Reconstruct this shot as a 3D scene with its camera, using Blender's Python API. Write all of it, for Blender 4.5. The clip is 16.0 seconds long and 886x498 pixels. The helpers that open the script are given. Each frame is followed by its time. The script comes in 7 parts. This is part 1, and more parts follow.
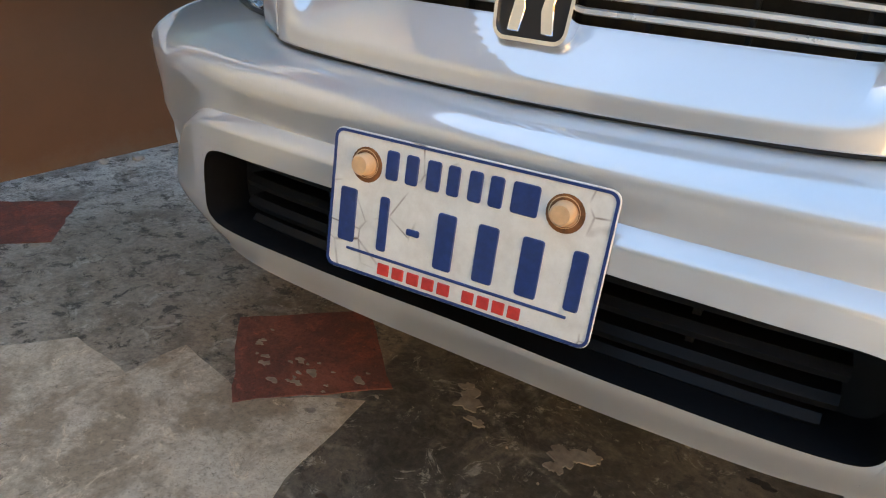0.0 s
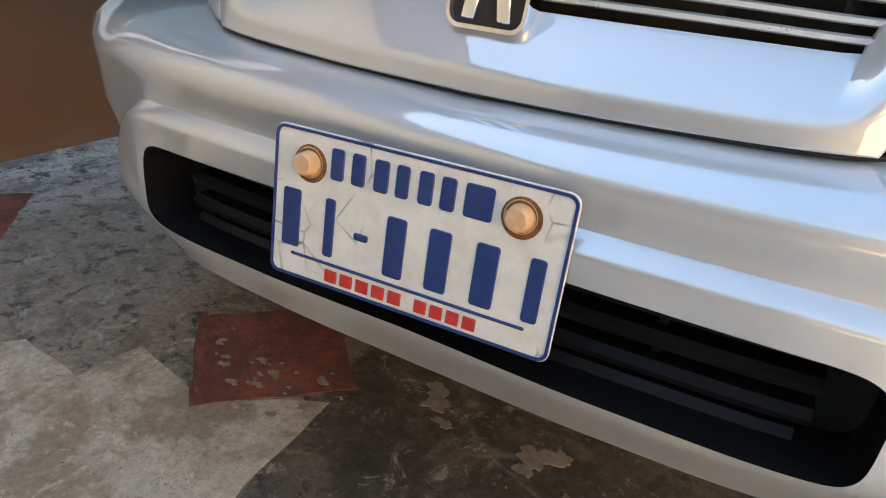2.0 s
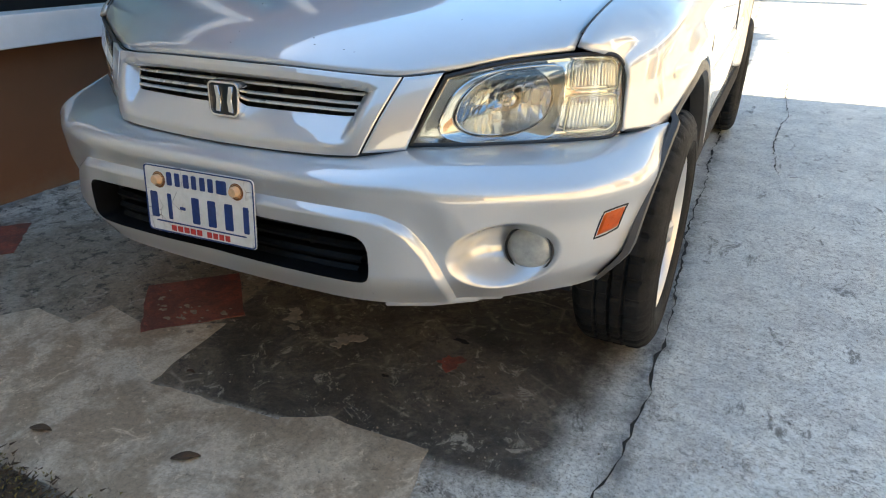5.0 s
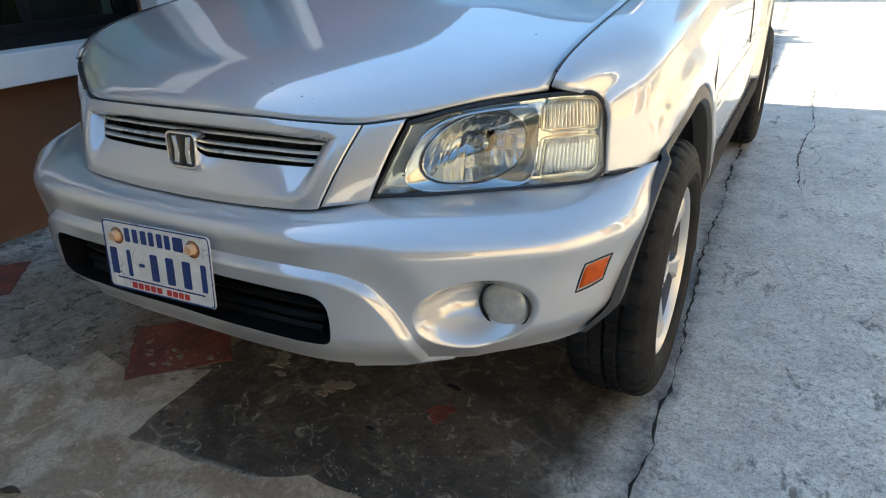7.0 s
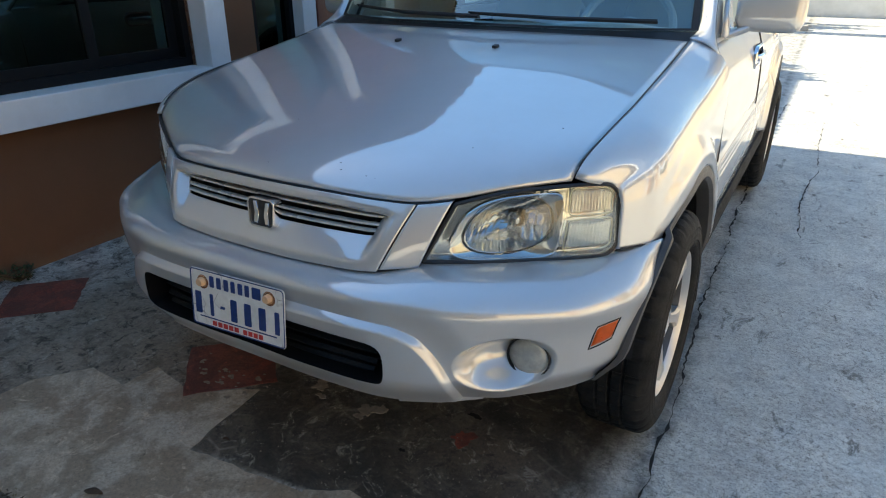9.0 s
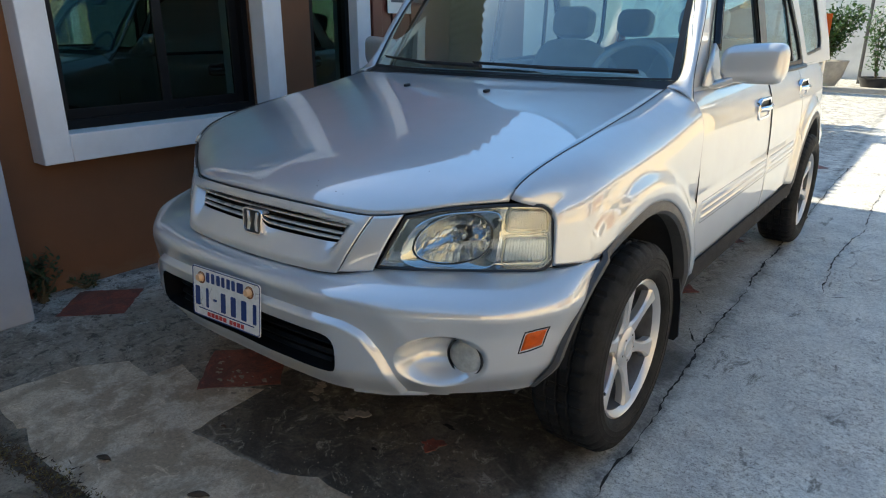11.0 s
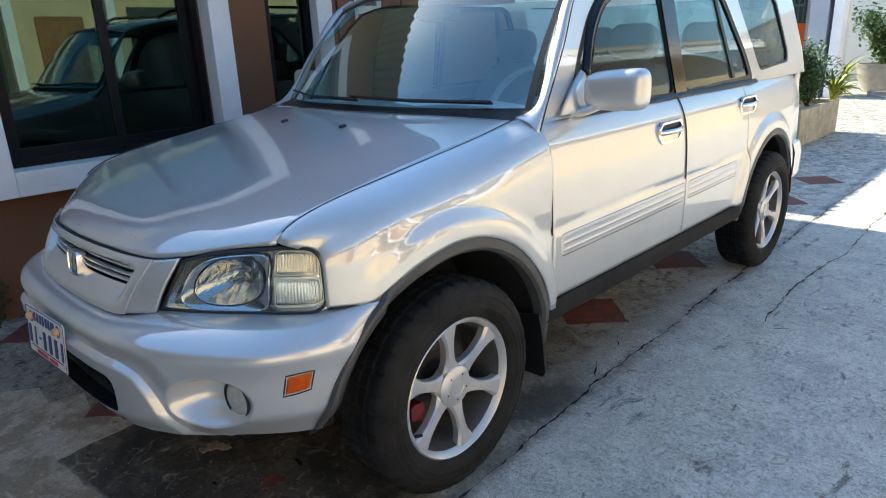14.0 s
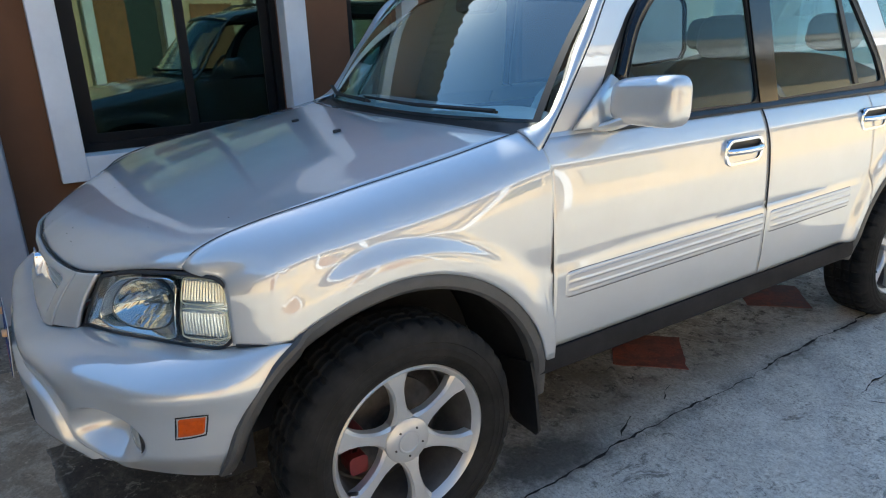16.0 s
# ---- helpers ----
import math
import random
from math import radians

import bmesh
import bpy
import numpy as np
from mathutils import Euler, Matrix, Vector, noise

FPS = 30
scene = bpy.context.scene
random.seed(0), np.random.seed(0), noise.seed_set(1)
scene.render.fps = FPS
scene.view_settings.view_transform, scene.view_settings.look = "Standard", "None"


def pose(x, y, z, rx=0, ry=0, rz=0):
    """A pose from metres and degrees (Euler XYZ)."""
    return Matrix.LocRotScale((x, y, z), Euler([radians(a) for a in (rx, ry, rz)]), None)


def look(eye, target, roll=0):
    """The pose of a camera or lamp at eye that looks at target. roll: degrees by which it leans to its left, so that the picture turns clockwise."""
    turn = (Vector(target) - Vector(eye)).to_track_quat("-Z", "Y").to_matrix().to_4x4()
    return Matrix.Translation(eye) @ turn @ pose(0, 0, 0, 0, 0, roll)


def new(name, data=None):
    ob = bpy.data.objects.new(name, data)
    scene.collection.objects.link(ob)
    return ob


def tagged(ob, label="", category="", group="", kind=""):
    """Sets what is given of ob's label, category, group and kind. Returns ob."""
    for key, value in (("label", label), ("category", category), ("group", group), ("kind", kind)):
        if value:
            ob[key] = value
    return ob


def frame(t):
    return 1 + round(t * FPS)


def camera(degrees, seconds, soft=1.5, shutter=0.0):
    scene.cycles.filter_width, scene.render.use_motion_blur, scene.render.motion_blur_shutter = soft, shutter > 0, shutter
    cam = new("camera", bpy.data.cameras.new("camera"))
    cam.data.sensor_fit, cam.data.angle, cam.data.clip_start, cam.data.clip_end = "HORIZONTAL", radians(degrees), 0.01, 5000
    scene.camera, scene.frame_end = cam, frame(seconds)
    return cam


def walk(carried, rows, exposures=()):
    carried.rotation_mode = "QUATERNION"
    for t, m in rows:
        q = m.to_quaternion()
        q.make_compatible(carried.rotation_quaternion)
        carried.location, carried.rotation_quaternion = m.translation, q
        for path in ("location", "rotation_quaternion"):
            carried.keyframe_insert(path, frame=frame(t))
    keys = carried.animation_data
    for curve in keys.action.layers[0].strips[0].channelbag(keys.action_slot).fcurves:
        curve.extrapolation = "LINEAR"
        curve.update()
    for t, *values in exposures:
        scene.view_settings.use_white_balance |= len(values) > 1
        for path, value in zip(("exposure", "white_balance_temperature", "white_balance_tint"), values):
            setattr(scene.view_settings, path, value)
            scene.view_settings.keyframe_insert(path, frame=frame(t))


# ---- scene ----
cam = camera(68.4, 16.0, soft=1.1)
PATH = [
    (0, (0.269, -0.481, 0.803), (-0.611, 1.105, -0.039), 5.3),
    (0.5, (0.225, -0.435, 0.779), (-0.628, 1.164, -0.068), 6.0),
    (1, (0.222, -0.423, 0.773), (-0.613, 1.177, -0.09), 6.3),
    (1.5, (0.235, -0.422, 0.775), (-0.599, 1.174, -0.094), 6.9),
    (2, (0.267, -0.426, 0.802), (-0.548, 1.177, -0.073), 5.8),
    (2.5, (0.375, -0.533, 0.873), (-0.406, 1.086, -0.004), 3.7),
    (3, (0.534, -0.695, 0.958), (-0.216, 0.915, 0.038), 1.4),
    (3.5, (0.668, -0.745, 1.005), (-0.175, 0.836, 0.117), 2.5),
    (4, (0.834, -0.782, 1.036), (-0.065, 0.776, 0.161), 3.5),
    (4.5, (0.94, -0.847, 1.056), (0.091, 0.739, 0.181), 0.5),
    (4.7, (0.988, -0.895, 1.059), (0.178, 0.718, 0.197), 0.4),
    (6.8, (1.086, -0.757, 1.094), (0.272, 0.864, 0.251), -1.1),
    (7, (1.074, -0.728, 1.103), (0.183, 0.858, 0.271), -2.2),
    (7.5, (1.069, -0.665, 1.175), (0.168, 0.887, 0.292), -2.2),
    (8, (1.074, -0.737, 1.251), (0.159, 0.832, 0.414), 0.1),
    (8.2, (1.073, -0.798, 1.288), (0.169, 0.773, 0.442), -0.4),
    (10.3, (1.302, -0.941, 1.313), (0.272, 0.61, 0.584), 0.0),
    (10.5, (1.35, -0.916, 1.297), (0.267, 0.594, 0.558), -1.1),
    (11, (1.494, -0.921, 1.28), (0.334, 0.572, 0.628), 0.1),
    (11.5, (1.66, -0.953, 1.294), (0.388, 0.456, 0.663), -0.7),
    (12, (1.8, -0.867, 1.309), (0.455, 0.489, 0.716), -0.8),
    (12.5, (1.968, -0.695, 1.327), (0.551, 0.587, 0.737), 0.5),
    (13, (2.022, -0.609, 1.32), (0.675, 0.742, 0.718), -0.0),
    (13.5, (2.027, -0.508, 1.323), (0.702, 0.863, 0.72), -1.4),
    (14, (2.046, -0.406, 1.33), (0.71, 0.953, 0.724), -2.4),
    (14.5, (2.119, -0.239, 1.314), (0.582, 0.873, 0.681), -1.5),
    (15, (2.194, -0.084, 1.338), (0.567, 0.894, 0.708), -2.7),
    (15.5, (2.174, 0.027, 1.333), (0.547, 0.987, 0.674), -2.4),
    (16, (2.127, 0.167, 1.345), (0.523, 1.183, 0.717), -1.9),
]
EXPOSURES = [(0, 2.6, 9500, 10), (2, 2.6, 9500, 10), (3, 2.45, 9000, 8), (3.5, 2.3, 8700, 7), (4.7, 2.05, 8200, 5), (7, 1.7, 7500, 3), (8.2, 1.5, 7200, 3), (10.5, 1.25, 7100, 3), (11.5, 1.25, 7100, 3), (12.5, 1.35, 7000, 3), (16, 1.3, 6600, 3)]
walk(cam, [(t, look(eye, target, roll)) for t, eye, target, roll in PATH], EXPOSURES)


# ==== world, sun and exposure ====
world = bpy.data.worlds.new("sky")
scene.world = world
world.use_nodes = True
_n = world.node_tree.nodes
_sky = _n.new("ShaderNodeTexSky")
_sky.sky_type = "NISHITA"
_sky.sun_disc = False
SUN_EL, SUN_AZ = 40.0, 272.0            # degrees; azimuth clockwise from +y: the sun stands behind the house
_sky.sun_elevation, _sky.sun_rotation = radians(SUN_EL), radians(SUN_AZ)
_sky.air_density, _sky.dust_density, _sky.ozone_density = 1.0, 0.3, 0.7
_bg = _n["Background"]
_bg.inputs["Strength"].default_value = 0.15
_sat = _n.new("ShaderNodeHueSaturation")
_sat.inputs["Saturation"].default_value = 1.2
world.node_tree.links.new(_sky.outputs[0], _sat.inputs["Color"])
world.node_tree.links.new(_sat.outputs[0], _bg.inputs["Color"])

sun_data = bpy.data.lights.new("sun", "SUN")
sun_data.energy, sun_data.angle, sun_data.color = 4.6, radians(0.53), (1.0, 0.92, 0.80)
sun = new("sun", sun_data)
_e, _a = radians(SUN_EL), radians(SUN_AZ)
sun.matrix_basis = look((0, 0, 0), (-math.sin(_a) * math.cos(_e), -math.cos(_a) * math.cos(_e), -math.sin(_e)))


# ==== materials ====
class Mat:
    """A small builder for node materials."""

    def __init__(self, name):
        self.m = bpy.data.materials.new(name)
        self.m.use_nodes = True
        self.t = self.m.node_tree
        self.b = self.t.nodes["Principled BSDF"]
        self.co = None

    def node(self, kind, **kw):
        n = self.t.nodes.new(kind)
        for k, v in kw.items():
            n.inputs[k].default_value = v
        return n

    def link(self, a, b):
        self.t.links.new(a, b)

    def coords(self, scale=(1, 1, 1)):
        if self.co is None:
            self.co = self.node("ShaderNodeTexCoord").outputs["Object"]
        mp = self.node("ShaderNodeMapping")
        mp.inputs["Scale"].default_value = scale
        self.link(self.co, mp.inputs[0])
        return mp.outputs[0]

    def noise(self, scale, detail=6.0, rough=0.6, stretch=(1, 1, 1), dist=0.0):
        n = self.node("ShaderNodeTexNoise", Scale=scale, Detail=detail, Roughness=rough, Distortion=dist)
        self.link(self.coords(stretch), n.inputs["Vector"])
        return n.outputs["Fac"]

    def voronoi(self, scale, feature="F1", out="Distance", stretch=(1, 1, 1)):
        n = self.node("ShaderNodeTexVoronoi", Scale=scale)
        n.feature = feature
        self.link(self.coords(stretch), n.inputs["Vector"])
        return n.outputs[out]

    def ramp(self, fac, stops):
        r = self.node("ShaderNodeValToRGB")
        el = r.color_ramp.elements
        while len(el) < len(stops):
            el.new(0.5)
        for e, (p, c) in zip(el, stops):
            e.position = p
            e.color = (*c, 1) if isinstance(c, tuple) else (c, c, c, 1)
        self.link(fac, r.inputs[0])
        return r.outputs[0]

    def mix(self, fac, a, b, blend="MIX"):
        m = self.node("ShaderNodeMix")
        m.data_type, m.blend_type = "RGBA", blend
        for v, s in ((fac, 0), (a, 6), (b, 7)):
            if hasattr(v, "is_linked"):
                self.link(v, m.inputs[s])
            elif s == 0:
                m.inputs[s].default_value = v
            else:
                m.inputs[s].default_value = (*v, 1)
        return m.outputs[2]

    def math(self, op, a, b=0.0):
        m = self.node("ShaderNodeMath")
        m.operation = op
        for i, v in enumerate((a, b)):
            if hasattr(v, "is_linked"):
                self.link(v, m.inputs[i])
            else:
                m.inputs[i].default_value = v
        return m.outputs[0]

    def color(self, c):
        if hasattr(c, "is_linked"):
            self.link(c, self.b.inputs["Base Color"])
        else:
            self.b.inputs["Base Color"].default_value = (*c, 1)
        return self

    def set(self, **kw):
        for k, v in kw.items():
            k = k.replace("_", " ")
            if hasattr(v, "is_linked"):
                self.link(v, self.b.inputs[k])
            else:
                self.b.inputs[k].default_value = v
        return self

    def bump(self, height, strength=0.3, distance=0.01):
        b = self.node("ShaderNodeBump", Strength=strength, Distance=distance)
        self.link(height, b.inputs["Height"])
        self.link(b.outputs[0], self.b.inputs["Normal"])
        return self


def plain(name, color, rough=0.5, metal=0.0, vary=0.12, scale=8.0, bump=0.0, bump_scale=60.0, **kw):
    """A surface of one colour with soft stains and fine grain."""
    m = Mat(name)
    n = m.noise(scale, 8, 0.65)
    lo = tuple(c * (1 - vary) for c in color)
    hi = tuple(min(1, c * (1 + vary)) for c in color)
    m.color(m.ramp(n, [(0.3, lo), (0.7, hi)]))
    r = m.ramp(m.noise(scale * 2.3, 5), [(0.3, max(0.0, rough - 0.06)), (0.7, min(1, rough + 0.06))])
    m.set(Roughness=r, Metallic=metal, **kw)
    if bump:
        m.bump(m.noise(bump_scale, 8, 0.7), bump, 0.01)
    return m.m


def car_paint():
    m = Mat("silver_car_paint")
    f = m.ramp(m.noise(1.6, 5), [(0.3, (0.535, 0.545, 0.55)), (0.7, (0.575, 0.585, 0.59))])
    dust = m.ramp(m.noise(5.0, 9, 0.7), [(0.40, 0.0), (0.75, 1.0)])
    c = m.mix(m.math("MULTIPLY", dust, 0.14), f, (0.40, 0.37, 0.33))
    m.color(c)
    m.set(Metallic=0.60, Roughness=m.ramp(m.noise(9, 6), [(0.3, 0.47), (0.7, 0.53)]))
    m.set(Coat_Weight=1.0, Coat_Roughness=0.012, Coat_IOR=2.6)
    return m.m


def glass(name, tint, rough=0.0, gloss=0.06, sheen=(1, 1, 1)):
    """A thin pane: tinted see-through with a mirror-like surface; gloss: its mirror share when met head-on."""
    m = Mat(name)
    t = m.t
    out = t.nodes["Material Output"]
    tr = m.node("ShaderNodeBsdfTransparent")
    tr.inputs[0].default_value = (*tint, 1)
    gl = m.node("ShaderNodeBsdfGlossy", Roughness=rough)
    gl.inputs[0].default_value = (*sheen, 1)
    lw = m.node("ShaderNodeLayerWeight", Blend=0.5)
    f = m.math("ADD", m.math("MULTIPLY", m.math("POWER", lw.outputs["Facing"], 4.5), 1 - gloss), gloss)
    mx = m.node("ShaderNodeMixShader")
    m.link(f, mx.inputs[0])
    m.link(tr.outputs[0], mx.inputs[1])
    m.link(gl.outputs[0], mx.inputs[2])
    m.link(mx.outputs[0], out.inputs[0])
    t.nodes.remove(m.b)
    return m.m


def concrete(name, base, dark, tan, scale=1.0):
    """Old yard concrete: blotches, dark stains, pale scuffs and pitting."""
    m = Mat(name)
    big = m.noise(1.1 * scale, 10, 0.62, dist=0.6)
    mid = m.noise(4.5 * scale, 10, 0.7, dist=0.4)
    fine = m.noise(60 * scale, 8, 0.75)
    c = m.mix(m.ramp(big, [(0.36, 0.0), (0.60, 1.0)]), base, tan)
    c = m.mix(m.ramp(mid, [(0.45, 0.95), (0.57, 0.0)]), c, dark)
    scuff = m.ramp(m.noise(14 * scale, 10, 0.8, dist=1.2), [(0.57, 0.0), (0.62, 0.60)])
    c = m.mix(scuff, c, tuple(min(1, v * 1.55) for v in base))
    spot = m.ramp(m.noise(23 * scale, 10, 0.85, dist=1.4), [(0.37, 0.8), (0.43, 0.0)])
    c = m.mix(spot, c, tuple(v * 0.42 for v in dark))
    pep = m.noise(170, 3, 0.6)
    c = m.mix(m.ramp(pep, [(0.36, 0.35), (0.43, 0.0)]), c, tuple(v * 0.5 for v in dark))
    c = m.mix(0.55, c, m.ramp(fine, [(0.25, 0.18), (0.75, 0.84)]), "OVERLAY")
    m.color(c)
    m.set(Roughness=m.ramp(mid, [(0.3, 0.55), (0.7, 0.85)]))
    h = m.math("ADD", m.math("MULTIPLY", fine, 0.5), mid)
    m.bump(h, 0.45, 0.006)
    return m.m


PAINT = car_paint()
BLACK_PLASTIC = plain("black_textured_plastic", (0.009, 0.009, 0.010), 0.5, vary=0.25, bump=0.15, bump_scale=300)
GREY_TRIM = plain("dark_grey_trim_plastic", (0.062, 0.062, 0.063), 0.5, vary=0.2, bump=0.15, bump_scale=400)
SILL_PLASTIC = plain("dark_sill_plastic", (0.020, 0.020, 0.022), 0.75, vary=0.25, bump=0.15, bump_scale=400, Specular_IOR_Level=0.15)
INTAKE_BLACK = plain("intake_plastic", (0.005, 0.005, 0.006), 0.55, vary=0.3, Specular_IOR_Level=0.25)
DARK = plain("dark_cavity", (0.010, 0.010, 0.011), 0.8)
RUBBER = plain("tyre_rubber", (0.015, 0.0145, 0.014), 0.74, vary=0.8, scale=9, bump=0.3, bump_scale=90, Specular_IOR_Level=0.22)
RUSTY = plain("dusty_radiator", (0.050, 0.040, 0.032), 0.8, vary=0.5, scale=30)
SEAL = plain("black_rubber_seal", (0.012, 0.012, 0.013), 0.45)
GLOSS_BLACK = plain("gloss_black_film", (0.005, 0.005, 0.006), 0.10, vary=0.1)
BARREL = plain("dusty_barrel", (0.13, 0.125, 0.12), 0.5, metal=0.5, vary=0.3, scale=14)
ALLOY = plain("silver_alloy", (0.60, 0.595, 0.59), 0.36, metal=0.65, vary=0.06, scale=12)
CHROME = plain("chrome", (0.80, 0.80, 0.82), 0.06, metal=1.0, vary=0.02)
GRILLE_BAR = plain("satin_grey_bar", (0.62, 0.62, 0.60), 0.30, metal=0.35, vary=0.15)
GLASS_CAR = glass("car_glass", (0.74, 0.90, 0.91), 0.0, 0.20, (0.84, 1.0, 1.0))
GLASS_SIDE = glass("side_glass", (0.44, 0.57, 0.62), 0.0, 0.022, (0.9, 1.0, 1.0))
REFLECTOR = plain("aged_reflector", (0.52, 0.55, 0.58), 0.10, metal=1.0, vary=0.08, scale=30)
GLASS_LENS = glass("clear_lamp_lens", (0.93, 0.95, 0.93), 0.0, 0.08)
GLASS_WINDOW = glass("green_window_glass", (0.16, 0.30, 0.24), 0.0, 0.095, (0.60, 0.88, 0.76))
AMBER = plain("amber_lens", (0.46, 0.072, 0.004), 0.32, vary=0.22, scale=60, Specular_IOR_Level=0.25)
RED_CALIPER = plain("red_brake_paint", (0.13, 0.012, 0.014), 0.45, vary=0.3)
IRON = plain("dull_iron", (0.10, 0.09, 0.085), 0.5, metal=0.7, vary=0.35, scale=30)
INTERIOR = plain("grey_interior_cloth", (0.46, 0.50, 0.50), 0.85, vary=0.1, bump=0.2, bump_scale=300)
INTERIOR_DARK = plain("dark_interior_plastic", (0.075, 0.08, 0.082), 0.6)
PLATE_WHITE = None
BLUE = plain("blue_plate_paint", (0.009, 0.036, 0.15), 0.42, vary=0.25, scale=120)
RED_INK = plain("red_plate_paint", (0.55, 0.035, 0.03), 0.45, vary=0.2, scale=120)
BOLT = plain("yellowed_plastic_cap", (0.66, 0.40, 0.22), 0.45, vary=0.15, scale=60)


def plate_white():
    m = Mat("worn_white_plate")
    c = m.ramp(m.noise(30, 9, 0.7), [(0.3, (0.60, 0.58, 0.53)), (0.6, (0.74, 0.73, 0.69))])
    crack = m.voronoi(26, "DISTANCE_TO_EDGE")
    gate = m.ramp(m.noise(9, 3), [(0.54, 0.0), (0.62, 1.0)])
    line = m.math("MULTIPLY", m.ramp(crack, [(0.0, 1.0), (0.035, 0.0)]), gate)
    c = m.mix(line, c, (0.10, 0.055, 0.03))
    spots = m.ramp(m.noise(120, 4, 0.7), [(0.70, 0.0), (0.76, 0.7)])
    c = m.mix(spots, c, (0.22, 0.14, 0.08))
    m.color(c).set(Roughness=0.42)
    return m.m


PLATE_WHITE = plate_white()


def wall_paint(name, color, dirt, low=0.5):
    """House paint over plaster: roller grain, faded blotches, a dirt-splashed foot."""
    m = Mat(name)
    c = m.ramp(m.noise(2.2, 9, 0.65), [(0.3, tuple(v * 0.86 for v in color)), (0.7, tuple(min(1, v * 1.08) for v in color))])
    z = m.node("ShaderNodeSeparateXYZ")
    m.link(m.coords(), z.inputs[0])
    foot = m.ramp(m.math("ADD", m.math("MULTIPLY", z.outputs[2], -2.6), m.math("MULTIPLY", m.noise(7, 8, 0.7), 0.9)), [(0.22, 0.0), (0.60, low)])
    m.color(m.mix(foot, c, dirt))
    m.set(Roughness=0.75)
    m.bump(m.noise(110, 7, 0.7), 0.2, 0.004)
    return m.m


BROWN_WALL = wall_paint("brown_wall_paint", (0.165, 0.072, 0.033), (0.20, 0.145, 0.10))
WHITE_TRIM = wall_paint("white_trim_paint", (0.74, 0.75, 0.78), (0.50, 0.47, 0.42), 0.25)
GREY_COLUMN = wall_paint("grey_blue_column_paint", (0.33, 0.36, 0.42), (0.42, 0.38, 0.33))
CREAM_WALL = wall_paint("cream_wall_paint", (0.58, 0.54, 0.45), (0.50, 0.40, 0.25))
OPPOSITE_WALL = wall_paint("warm_cream_wall_paint", (0.60, 0.46, 0.29), (0.50, 0.40, 0.25))
PALE_WALL = wall_paint("pale_yard_wall", (0.66, 0.65, 0.62), (0.36, 0.34, 0.30))
BLACK_FRAME = plain("black_aluminium", (0.006, 0.006, 0.007), 0.5, vary=0.15, Specular_IOR_Level=0.2)
RED_DOOR = plain("red_brown_metal_door", (0.155, 0.042, 0.028), 0.5, vary=0.15, scale=5)
PAPER = plain("white_paper", (0.78, 0.78, 0.75), 0.8, vary=0.04)
GREY_INK = plain("grey_ink", (0.12, 0.12, 0.13), 0.8)
WOOD = plain("orange_brown_wood", (0.26, 0.115, 0.05), 0.5, vary=0.25)
SOFFIT = plain("faded_brown_tin_sheet", (0.32, 0.235, 0.175), 0.6, vary=0.15)
TERRACOTTA = plain("roof_tile", (0.50, 0.46, 0.42), 0.75, vary=0.2, scale=6)
PALE_SHUTTER = plain("faded_shutter_paint", (0.40, 0.36, 0.28), 0.6, vary=0.15)
# near-black colour that carries the shade of unlit interiors
DIM_PAINT = plain("dim_room_wall", (0.035, 0.045, 0.042), 0.9)
